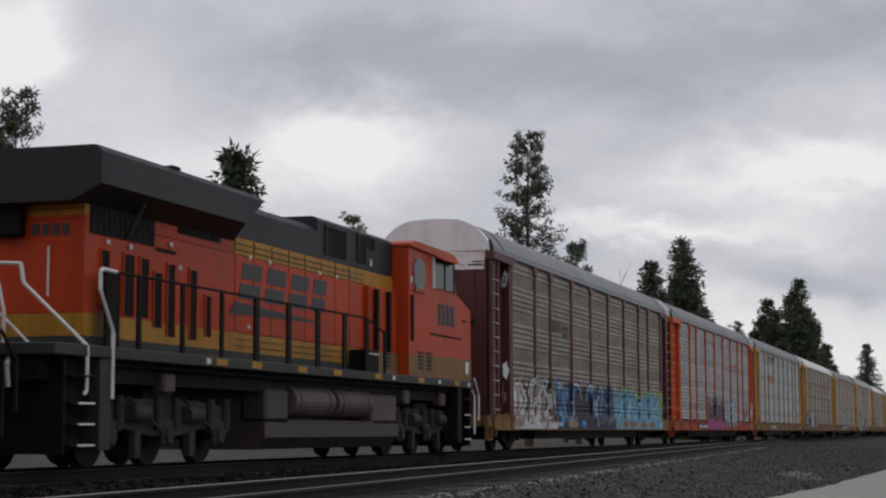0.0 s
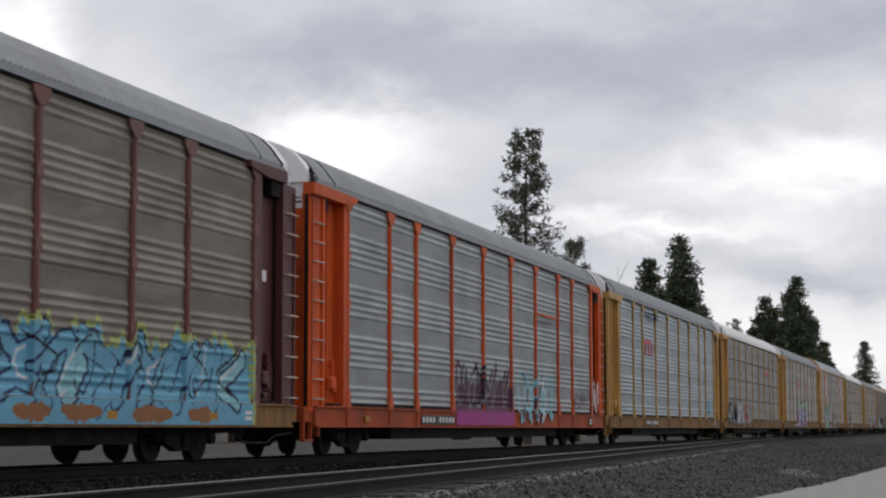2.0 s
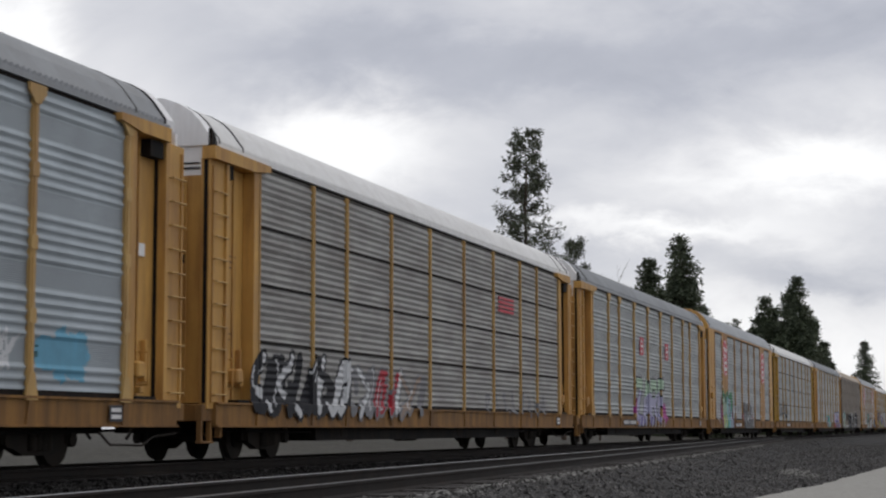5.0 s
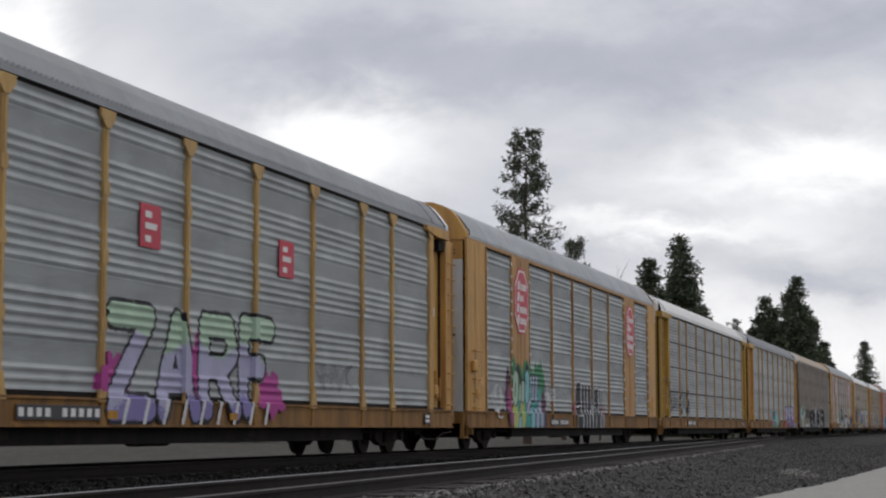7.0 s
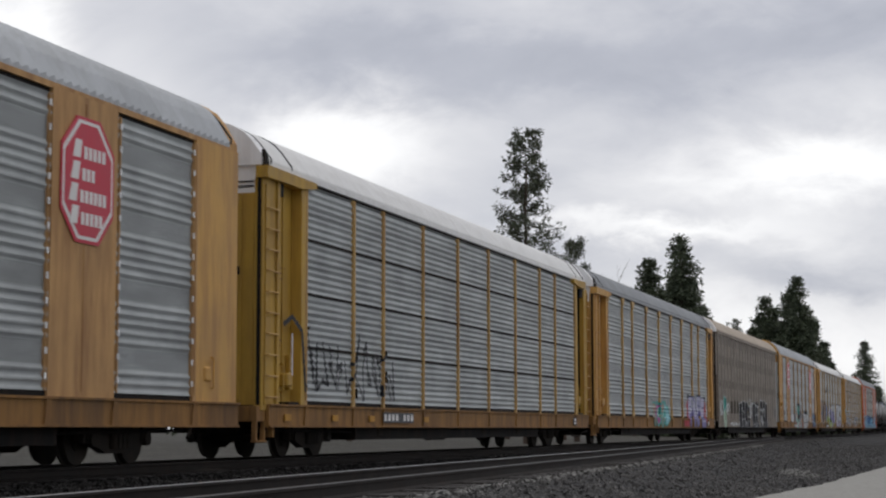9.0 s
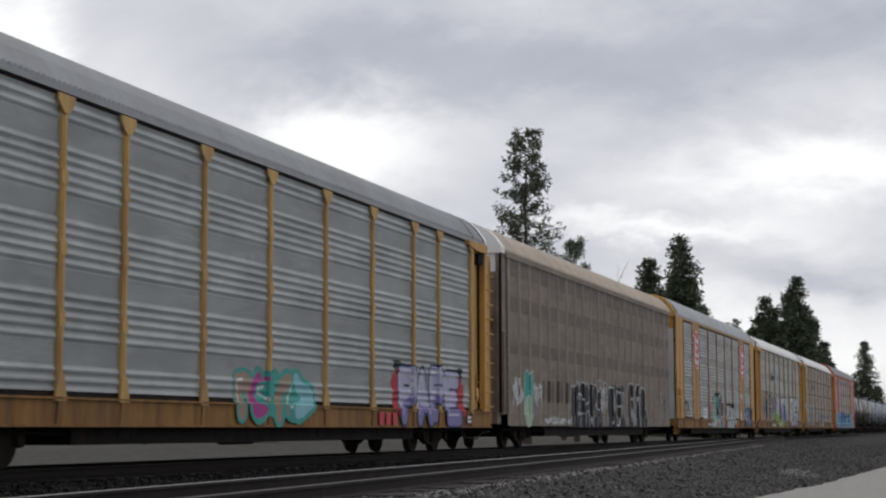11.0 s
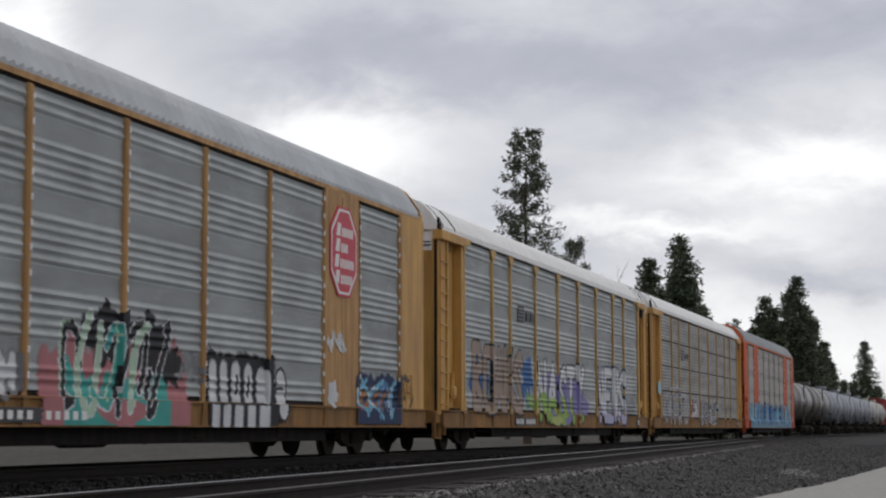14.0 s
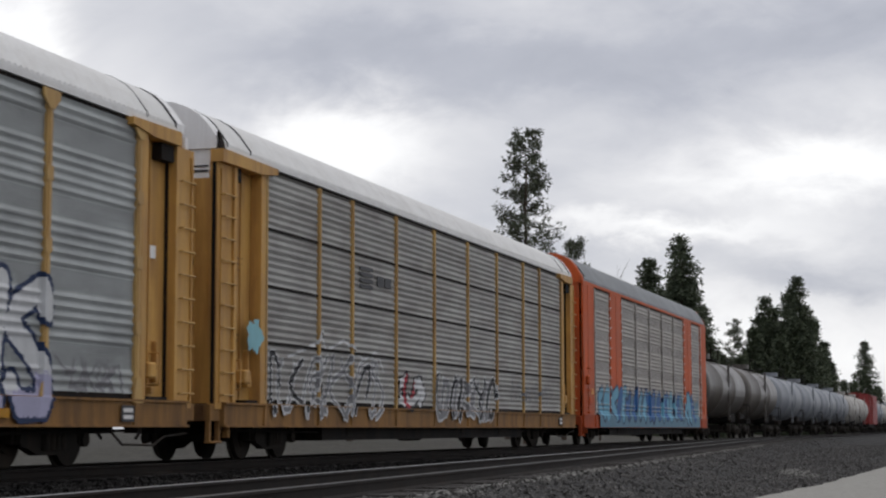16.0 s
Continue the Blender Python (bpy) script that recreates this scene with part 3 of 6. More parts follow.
def brown_autorack(start):
    car = vehicle("autorack_car", start, "brown closed autorack car with tan roof and black white graffiti", "railcar")
    long = 27.3
    part("roof", cached("roof_tan", lambda: roof_mesh(long - 0.5, 0.2, 0.034), roof_tan), None, car, "", shift(0.25))
    hood = [(0.0, 5.34)] + [(y, z + 0.03) for y, z in ROOF_LINE[1:]]
    hood += [(WIDE - y, z) for y, z in hood[::-1]]
    for x0 in (0.0, long - 0.3):
        flip = x0 > 1
        m = Matrix.Translation((long, WIDE, 0)) @ Matrix.Rotation(math.pi, 4, "Z") if flip else Matrix.Identity(4)
        part("roof_end", cached("roof_end", lambda: prism(bmesh.new(), hood, 0, 0, 0.3), white if not flip else roof_tan), None, car, "", shift(x0))
        part("end_cap", cached("end_cap_b", lambda: boxes((0.05, 0.14, 0.10, 3.0, 4.84, 5.345)), white), None, car, "", m)
        for y in (0.10, 1.57):
            part("end_door", cached("end_door", lambda: boxes((0.05, 0.14, 0, 1.43, 1.0, 4.838), bevel=0.006), brown), None, car, "", m @ shift(0, y))
        part("corner_post", cached("corner_post_b", lambda: boxes((0.0, 0.55, 0.03, 0.2, 0.95, 5.36), bevel=0.03), brown), None, car, "", m)
        part("door_lock", cached("door_lock_b", lambda: boxes((-0.06, 0.05, 0.28, 0.46, 3.5, 3.6), (-0.03, 0.05, 0.3, 0.4, 3.25, 3.5), bevel=0.01), black), None, car, "", m)
        part("door_seal", cached("door_seal_b", lambda: boxes((-0.012, 0.05, 0.03, 0.10, 1.0, 5.34)), black), None, car, "", m)
        part("ladder", cached("ladder_b", lambda: ladder_mesh(1.0, 3.2), brown), None, car, "", m @ shift(0.06, 0.02))
        part("coupler", cached("coupler", lambda: boxes((-0.72, 0.3, 1.42, 1.68, 0.74, 0.98), (-0.78, -0.5, 1.36, 1.74, 0.68, 1.0), bevel=0.03), grime), None, car, "", m)
        part("buffer_beam", cached("buffer_beam", lambda: boxes((-0.12, 0.22, 0.12, 2.98, 0.70, 0.98)), brown), None, car, "", m)
    n = 22
    step = (long - 1.1) / n
    plate = cached("side_plate", lambda: boxes((0, step - 0.004, 0.0, 0.04, 0.98, 5.24)), brown)
    rib = cached("side_rib", lambda: prism(bmesh.new(), [(-0.05, 0.0), (-0.025, -0.05), (0.025, -0.05), (0.05, 0.0)], 2, 0.66, 5.28), brown_rib)
    notch = cached("sill_tab", lambda: boxes((0.06, step - 0.14, -0.03, 0.03, 0.64, 0.98), bevel=0.01), brown)
    for side in (0, 1):
        turn = Matrix.Translation((long, WIDE, 0)) @ Matrix.Rotation(math.pi, 4, "Z") if side else Matrix.Identity(4)
        for i in range(n):
            part("side_plate", plate, None, car, "", turn @ shift(0.55 + i * step))
            part("side_rib", rib, None, car, "", turn @ shift(0.55 + i * step))
            part("sill_tab", notch, None, car, "", turn @ shift(0.55 + i * step))
            for z0, z1 in ((4.78, 5.22), (3.8, 4.22), (2.62, 3.0)):
                part("dark_band", cached("dark_band%.1f" % z0, lambda: boxes((0.055, step - 0.055, -0.005, 0.02, z0, z1)), brown_band), None, car, "", turn @ shift(0.55 + i * step))
    part("eave_rail", cached("eave_rail_b", lambda: boxes((0.3, long - 0.3, -0.05, 0.06, 5.24, 5.40), (0.3, long - 0.3, 3.04, 3.15, 5.24, 5.40)), brown), None, car)
    part("deck", cached("deck", lambda: boxes((0.2, 26.9, 0.22, 2.88, 0.94, 1.0)), black), None, car)
    part("centre_sill", cached("centre_sill", lambda: boxes((0.3, LONG - 0.3, 1.25, 1.85, 0.50, 0.935)), black), None, car)
    part("floor_pan", cached("floor_pan", lambda: boxes((5.6, 21.6, 0.22, 1.248, 0.34, 0.9), (5.6, 21.6, 1.852, 2.88, 0.34, 0.9)), black), None, car)
    part("air_tank", cached("air_tank_b", lambda: tube(bmesh.new(), (9.5, 0.6, 0.5), (11.0, 0.6, 0.5), 0.2, 14), grime), None, car)
    part("brake_rod", cached("brake_rod", lambda: pipe(bmesh.new(), [(1.0, 0.35, 0.55), (26.0, 0.35, 0.55)], 0.025), black), None, car)
    for x in (3.65, 23.6):
        truck(car, x)
    return car


BROWN = brown_autorack(273.3)

# ---- tank cars and the boxcar that follow ----
tank_pale = paint("dirty_white_tank", (0.42, 0.40, 0.37), 0.5, 0, 0.12, (0.10, 0.085, 0.07), 0.45)
tank_black = paint("black_tank", (0.060, 0.052, 0.045), 0.36, 0, 0.3, (0.15, 0.125, 0.10), 0.4)
tank_grey = paint("grey_tank", (0.22, 0.24, 0.27), 0.5, 0, 0.12, (0.16, 0.15, 0.15), 0.3)
boxcar_red = paint("red_boxcar", (0.30, 0.03, 0.028), 0.55, 0, 0.15, (0.10, 0.03, 0.025), 0.3)


def tank_car(start, mat, label):
    car = vehicle("tank_car", start, label, "railcar", "tank cars in the train")
    long = 15.0

    def shell():
        bm = bmesh.new()
        rows = []
        n = 28
        prof = [(0.0, 0.0), (0.05, 0.55), (0.16, 0.95), (0.34, 1.28), (0.58, 1.45), (0.9, 1.5), (5.0, 1.5), (5.02, 1.515), (5.1, 1.515), (5.12, 1.5), (long / 2, 1.5)]
        prof += [(long - x, r) for x, r in prof[-2::-1]]
        for x, r in prof:
            rows.append([bm.verts.new((x, 1.55 + r * math.cos(k * math.tau / n), 2.62 + r * math.sin(k * math.tau / n))) for k in range(n)])
        for a, b in zip(rows, rows[1:]):
            for k in range(n):
                bm.faces.new((a[k], b[k], b[(k + 1) % n], a[(k + 1) % n]))
        bmesh.ops.remove_doubles(bm, verts=bm.verts[:], dist=1e-4)
        bmesh.ops.recalc_face_normals(bm, faces=bm.faces[:])
        for f in bm.faces:
            f.smooth = True
        return bm
    part("tank", cached("tank_shell", shell, mat), None, car)
    part("dome", cached("tank_dome", lambda: tube(bmesh.new(), (7.5, 1.55, 4.0), (7.5, 1.55, 4.45), 0.5, 18), mat), None, car)
    part("walkway", cached("tank_walk", lambda: boxes((6.2, 8.8, 0.75, 2.35, 4.08, 4.12)), black), None, car)
    for y in (0.8, 2.3):
        part("railing", cached("tank_rail", lambda: pipe(bmesh.new(), [(6.2, 0, 4.1), (6.2, 0, 4.7), (8.8, 0, 4.7), (8.8, 0, 4.1)], 0.025), black), None, car, "", shift(0, y))
    for x in (0.4, long - 2.4):
        part("saddle", cached("tank_saddle", lambda: boxes((0, 2.0, 0.7, 2.4, 0.9, 1.5), bevel=0.05), black), None, car, "", shift(x))
    for x in (-0.45, long - 0.15):
        part("end_sill", cached("tank_sill", lambda: boxes((0, 0.6, 0.1, 3.0, 0.85, 1.1), (0.2, 0.4, 1.4, 1.7, 0.7, 1.1)), black), None, car, "", shift(x))
        part("handrail", cached("tank_hand", lambda: pipe(bmesh.new(), [(0.3, 0.12, 0.4), (0.3, 0.12, 1.9), (0.3, 2.98, 1.9), (0.3, 2.98, 0.4)], 0.025), black), None, car, "", shift(x))
    part("side_ladder", cached("tank_ladder", lambda: ladder_mesh(1.0, 3.9, 0.36), mat), None, car, "", shift(7.3, 0.1))
    for x in (1.6, long - 1.6):
        truck(car, x)


for k, (mat, label) in enumerate([(tank_black, "glossy black tank car with dusty top"), (tank_black, "glossy black tank car with dusty top")] + [(tank_grey, "grey cylindrical tank car with dull paint")] * 4 + [(tank_pale, "dirty white tank car with black streaked flanks")] * 2):
    tank_car(415.7 + k * 16.35, mat, label)
box_thing = vehicle("boxcar", 546.4, "red steel boxcar with flat roof in the train", "railcar")
part("body", boxes((0, 17.0, 0.05, 3.05, 1.05, 4.6), bevel=0.04), boxcar_red, box_thing)
part("roof", prism(bmesh.new(), [(0, 4.6), (1.55, 4.85), (3.1, 4.6)], 0, -0.05, 17.05), boxcar_red, box_thing)
part("side_door", boxes((7.0, 10.0, 0.0, 0.05, 1.1, 4.4)), boxcar_red, box_thing)
for k in range(14):
    part("rib", cached("box_rib", lambda: boxes((-0.05, 0.05, 0.01, 0.05, 1.1, 4.5)), boxcar_red), None, box_thing, "", shift(0.4 + k * 0.5 if k < 13 else 10.5))
part("underframe", boxes((0.2, 16.8, 0.4, 2.7, 0.7, 1.05)), black, box_thing)
for x in (2.2, 14.8):
    truck(box_thing, x)
for k in range(4):
    tank_car(565.0 + k * 16.35, tank_pale if k % 2 else tank_grey, "grey cylindrical tank car far back in the train")

# ---- locomotive: rear at x 0, cab towards the cars ----
loco_orange = paint("engine_orange", (0.52, 0.055, 0.010), 0.5, 0, 0.14, (0.13, 0.035, 0.02), 0.25, gloss=0.22)
loco_yellow = paint("engine_yellow", (0.46, 0.225, 0.02), 0.5, 0, 0.14, (0.14, 0.07, 0.025), 0.3, gloss=0.22)
loco_dark = paint("engine_dark_grey", (0.022, 0.024, 0.027), 0.55, 0, 0.3, (0.012, 0.011, 0.01), 0.3, gloss=0.3)
loco_tank = paint("engine_tank_brown", (0.055, 0.040, 0.033), 0.6, 0, 0.25, (0.03, 0.025, 0.02), 0.3)
loco_edge = paint("engine_frame_grey", (0.04, 0.043, 0.042), 0.65, 0, 0.3, (0.06, 0.05, 0.04), 0.3, gloss=0.3)
loco_faded = paint("dusty_engine_yellow", (0.24, 0.125, 0.04), 0.7, 0, 0.2, (0.13, 0.085, 0.055), 0.5)
loco_ledge = paint("dusty_engine_brown", (0.125, 0.092, 0.078), 0.7, 0, 0.25, (0.07, 0.05, 0.042), 0.4)
dusty_iron = paint("dusty_iron", (0.060, 0.052, 0.046), 0.85, 0, 0.4, (0.025, 0.021, 0.019), 0.4, gloss=0.2)
rail_white = paint("white_handrail", (0.75, 0.75, 0.72), 0.5, 0, 0.05, None, bump=0)
lamp_glass = paint("headlight_glass", (0.45, 0.45, 0.42), 0.2, 0, 0.1, None, bump=0)
glass = bpy.data.materials.new("cab_glass")
glass.use_nodes = True
glass.node_tree.nodes["Principled BSDF"].inputs["Base Color"].default_value = (0.012, 0.02, 0.018, 1)
glass.node_tree.nodes["Principled BSDF"].inputs["Roughness"].default_value = 0.2
glass.node_tree.nodes["Principled BSDF"].inputs["Specular IOR Level"].default_value = 0.25


def engine_wheels(car, x):
    r = 0.52
    t = part("truck", cached("engine_truck", lambda: boxes((-2.3, 2.3, 0.75, 2.35, 0.75, 1.05), (-0.5, 0.5, 0.5, 2.6, 0.9, 1.25), bevel=0.04), grime), None, car, "", shift(x))

    def frame_():
        bm = bmesh.new()
        out = [(-2.55, 0.62), (-2.3, 0.42), (-1.4, 0.62), (-0.5, 0.5), (0.5, 0.5), (1.4, 0.62), (2.3, 0.42), (2.55, 0.62), (2.55, 0.98), (1.2, 1.08), (-1.2, 1.08), (-2.55, 0.98)]
        prism(bm, out, 1, 0.40, 0.56)
        for x in (-2.0, 0, 2.0):
            box(bm, x - 0.2, x + 0.2, 0.32, 0.42, 0.34, 0.75, bevel=0.03)
            tube(bm, (x, 0.28, 0.52), (x, 0.4, 0.52), 0.14, 14)
            for d in (-0.32, 0.32):
                tube(bm, (x + d, 0.36, 0.6), (x + d, 0.36, 1.12), 0.075, 10)
        for x in (-1.0, 1.0):
            tube(bm, (x - 0.35, 0.34, 0.85), (x + 0.2, 0.34, 0.85), 0.13, 12)
            box(bm, x - 0.1, x + 0.1, 0.36, 0.5, 0.15, 0.6, bevel=0.02)
            tube(bm, (x - 0.5, 0.3, 1.1), (x + 0.7, 0.33, 0.6), 0.03, 6)
        return bm
    fm = cached("engine_side_frame", frame_, dusty_iron)
    part("side_frame", fm, None, t)
    part("side_frame", fm, None, t, "", Matrix.Translation((0, WIDE, 0)) @ Matrix.Rotation(math.pi, 4, "Z"))
    for d in (-2.0, 0, 2.0):
        part("wheelset", cached("engine_wheelset", lambda: wheelset_mesh(r), grime), None, t, "", shift(d))


def locomotive(start, label, grab):
    car = vehicle("diesel_locomotive", start, label, "locomotive", "engines at the head of the train")
    P = lambda nm, bm, mat, lab="": part(nm, bm, mat, car, lab)
    y0, y1 = 0.52, 2.58
    P("platform", boxes((0.5, 21.6, 0.02, 3.08, 1.64, 1.82), bevel=0.02), loco_edge, "dark grey frame edge with yellow marks")
    P("underframe", boxes((0.6, 21.5, 0.32, 2.78, 1.30, 1.635)), black)
    # long hood in colour bands, each a shade prouder than the last
    P("hood_base", boxes((2.2, 16.7, y0, y1, 1.82, 2.0)), loco_edge)
    P("lower_stripe", boxes((2.2, 14.6, y0 - 0.005, y1 + 0.005, 2.0, 2.34)), loco_yellow, "yellow lower stripe")
    P("hood", boxes((2.2, 16.7, y0, y1, 2.34, 3.76), (2.2, 7.7, y0, y1, 3.76, 4.2), bevel=0.01), loco_orange)
    P("upper_stripe", boxes((7.7, 16.7, y0 - 0.005, y1 + 0.005, 3.765, 4.07)), loco_yellow, "yellow upper stripe")
    rear = P("rear_stripe", boxes((2.192, 2.4, y0 - 0.004, 1.5, 3.82, 4.12)), loco_yellow)
    for z in (3.91, 4.01):
        part("stripe_line", boxes((2.185, 2.195, y0, 1.5, z, z + 0.015)), loco_dark, rear)
    P("hood_top", prism(bmesh.new(), [(y0, 4.08), (y0, 4.60), (y0 + 0.15, 4.74), (y1 - 0.15, 4.74), (y1, 4.60), (y1, 4.08)], 0, 7.7, 11.9), loco_dark)
    P("equipment_hood", prism(bmesh.new(), [(y0, 4.08), (y0, 4.86), (y0 + 0.12, 4.94), (y1 - 0.12, 4.94), (y1, 4.86), (y1, 4.08)], 0, 11.9, 16.62), loco_dark)
    # wide radiator wings with sloping undersides, cut off at a slant ahead
    bm = bmesh.new()
    sect = [(0.52, 3.98), (0.02, 4.22), (0.02, 4.70), (0.12, 4.80), (2.98, 4.80), (3.08, 4.70), (3.08, 4.22), (2.58, 3.98)]
    back = [bm.verts.new((1.76, y, z)) for y, z in sect]
    fore = [bm.verts.new((7.0 + (0.9 if z > 4.5 else 0.1 if y in (0.02, 3.08) else 0.7), y, z)) for y, z in sect]
    for i in range(8):
        bm.faces.new((back[i], back[(i + 1) % 8], fore[(i + 1) % 8], fore[i]))
    bm.faces.new(back[::-1])
    bm.faces.new(fore)
    bmesh.ops.recalc_face_normals(bm, faces=bm.faces[:])
    P("radiator_wing", bm, loco_dark, "wide dark grey radiator wing")
    P("radiator_cover", boxes((4.6, 7.6, 0.35, 2.75, 4.80, 4.85), bevel=0.02), loco_edge)
    P("lifting_lug", boxes((4.3, 4.6, 0.1, 0.25, 4.8, 4.85)), black)
    for a, b, z in ((2.35, 4.5, 3.56), (5.4, 7.1, 3.88)):
        scr = P("radiator_screen", boxes((a, b, y0 - 0.02, y0 + 0.02, z, 4.16)), black)
        for k in range(int((b - a) / 0.18)):
            part("screen_bar", cached("screen_bar%.2f" % z, lambda: boxes((0, 0.02, y0 - 0.03, y0 - 0.02, z, 4.14)), loco_dark), None, scr, "", shift(a + 0.1 + k * 0.18))
    P("wing_brace", pipe(bmesh.new(), [(3.5, y0 - 0.03, 3.58), (3.55, 0.2, 4.16)], 0.04), loco_edge)
    P("hatch", boxes((4.6, 5.3, y0 - 0.02, y0 + 0.01, 3.50, 3.56)), black)
    # tall narrow openings in the rear hood side
    for x, top, low, w in ((2.7, 3.33, 2.42, 0.26), (3.45, 3.34, 2.38, 0.34), (4.02, 3.33, 2.38, 0.28), (4.5, 3.14, 2.25, 0.28), (5.0, 3.32, 2.12, 0.27), (5.85, 3.30, 2.12, 0.27), (6.5, 2.9, 2.2, 0.2)):
        slot = P("vent_opening", boxes((x, x + w, y0 - 0.012, y0 + 0.01, low, top)), black)
        part("opening_frame", boxes((x - 0.03, x, y0 - 0.03, y0, low, top), (x + w, x + w + 0.03, y0 - 0.03, y0, low, top), (x - 0.03, x + w + 0.03, y0 - 0.03, y0, top, top + 0.03)), loco_orange, slot)
    for x, z in ((2.85, 3.42), (3.6, 3.42), (5.05, 3.6), (5.4, 3.25), (8.35, 3.7), (9.3, 3.7), (11.9, 3.72), (12.9, 3.72), (8.3, 2.42), (8.75, 2.42)):
        P("service_lamp", boxes((x, x + 0.09, y0 - 0.05, y0, z, z + 0.09), bevel=0.02), rail_white)
    # engine room doors
    for i in range(8):
        x = 7.75 + i * 0.86
        P("hood_door", boxes((x + 0.015, x + 0.845, y0 - 0.012, y0 + 0.01, 2.36, 3.74), bevel=0.004), loco_orange)
        for z in (3.84, 3.95):
            P("stripe_slat", boxes((x, x + 0.8, y0 - 0.02, y0, z, z + 0.015)), loco_dark)
        for z in (2.10, 2.22):
            P("stripe_slat", boxes((x, x + 0.8, y0 - 0.02, y0, z, z + 0.012)), loco_dark)
        P("stripe_joint", boxes((x - 0.01, x + 0.01, y0 - 0.016, y0, 3.77, 4.06)), loco_dark)
    for a, b, z0, z1 in ((12.35, 13.5, 4.18, 4.76), (14.3, 14.75, 4.2, 4.8), (14.95, 15.35, 4.55, 4.8)):
        g = P("grille", boxes((a, b, y0 - 0.02, y0 + 0.02, z0, z1)), black)
        part("grille_frame", boxes((a - 0.05, a, y0 - 0.035, y0, z0, z1), (b, b + 0.05, y0 - 0.035, y0, z0, z1), (a - 0.05, b + 0.05, y0 - 0.035, y0, z1, z1 + 0.05)), loco_dark, g)
    P("exhaust_stack", boxes((13.2, 14.0, 1.2, 1.9, 4.94, 5.04), bevel=0.03), black)
    P("hood_marker", boxes((15.1, 15.2, y0 - 0.02, y0, 4.2, 4.34)), rail_white)
    # road name as slanted dark shapes with a slot, and a pointed swoosh below
    for i in range(4):
        x = 7.9 + i * 1.2
        w = 0.92 if i < 3 else 0.72
        bm = bmesh.new()
        for q in ([(0, 0), (w, 0), (w + 0.09, 0.28), (0.09, 0.28)], [(0.11, 0.36), (w + 0.11, 0.36), (w + 0.2, 0.66), (0.2, 0.66)]):
            prism(bm, [(x + a, 2.97 + b) for a, b in q], 1, y0 - 0.024, y0 - 0.013)
        P("emblem_block", bm, dark_logo)
    P("emblem_swoosh", prism(bmesh.new(), [(7.5, 2.66), (7.75, 2.9), (9.0, 2.86), (11.95, 2.77), (11.95, 2.75), (9.0, 2.70)], 1, y0 - 0.024, y0 - 0.013), dark_logo)
    # rear face: central lamp housing, number bars, coupled hoses
    P("lamp_housing", boxes((1.98, 2.2, 1.5, 2.3, 3.5, 4.45), bevel=0.04), black)
    P("rear_headlight", tube(bmesh.new(), (1.94, 1.72, 4.12), (1.98, 1.72, 4.12), 0.13, 16), lamp_glass)
    for y in (0.78, 0.95, 1.12, 1.29):
        P("number_bar", boxes((2.18, 2.2, y, y + 0.11, 3.52, 3.7)), dark_logo)
    P("door_grab", pipe(bmesh.new(), [(2.16, 1.1, 2.6), (2.16, 1.1, 3.35)], 0.018), rail_white)
    # electrical cabinet and cab
    P("cabinet", boxes((14.7, 16.72, 0.40, 2.7, 1.83, 3.74), bevel=0.02), loco_orange)
    P("cabinet_stripe", boxes((14.69, 16.73, 0.39, 2.71, 1.83, 2.32)), loco_faded, "faded dusty yellow stripe")
    for x in (15.02, 15.86):
        P("cabinet_gap", boxes((x, x + 0.13, 0.30, 0.42, 2.33, 3.68), bevel=0.01), black)
    cab = [(16.65, 1.83), (16.65, 4.84), (20.2, 4.80), (20.45, 3.95), (21.72, 3.62), (21.74, 1.83)]
    P("cab", prism(bmesh.new(), cab, 1, 0.12, 2.98), loco_orange)
    P("cab_roof", prism(bmesh.new(), [(16.6, 4.84), (16.9, 4.93), (20.0, 4.90), (20.42, 4.76), (20.38, 4.70), (16.6, 4.78)], 1, 0.05, 3.05), loco_orange)
    P("cab_stripe", prism(bmesh.new(), [(16.66, 1.84), (16.66, 2.32), (21.75, 2.37), (21.75, 1.84)], 1, 0.112, 2.988), loco_faded, "faded dusty yellow stripe")
    P("cab_post", boxes((16.8, 16.93, 0.08, 0.13, 2.62, 3.68), bevel=0.01), black)
    oval = [(17.4 + 0.42 * math.copysign(abs(math.cos(a)) ** 0.7, math.cos(a)), 4.2 + 0.36 * math.copysign(abs(math.sin(a)) ** 0.7, math.sin(a))) for a in [k * math.tau / 20 for k in range(20)]]
    w = P("side_window", prism(bmesh.new(), oval, 1, 0.095, 0.13), glass, "dark rounded cab window")
    part("window_sill", boxes((17.0, 17.85, 0.07, 0.12, 3.78, 3.84)), loco_orange, w)
    P("cab_handle", boxes((16.75, 16.82, 0.08, 0.12, 3.95, 4.1)), rail_white)
    w = P("side_window", boxes((18.5, 20.15, 0.095, 0.13, 3.98, 4.68)), glass, "dark cab side window")
    part("window_frame", boxes((18.42, 18.5, 0.06, 0.12, 3.95, 4.72)), rail_white, w, "white window post")
    part("window_frame", boxes((19.35, 19.43, 0.08, 0.12, 3.98, 4.68), (20.15, 20.22, 0.08, 0.12, 3.95, 4.68)), loco_dark, w)
    part("sun_shade", prism(bmesh.new(), [(0.12, 4.72), (-0.12, 4.64), (-0.12, 4.67), (0.12, 4.76)], 0, 18.4, 20.3), loco_orange, w)
    for i in range(4):
        P("number_bar", boxes((18.95 + i * 0.36, 19.2 + i * 0.36, 0.105, 0.118, 3.12, 3.62)), dark_logo)
    P("nose_line", boxes((18.3, 20.9, 0.108, 0.12, 2.84, 2.88)), black)
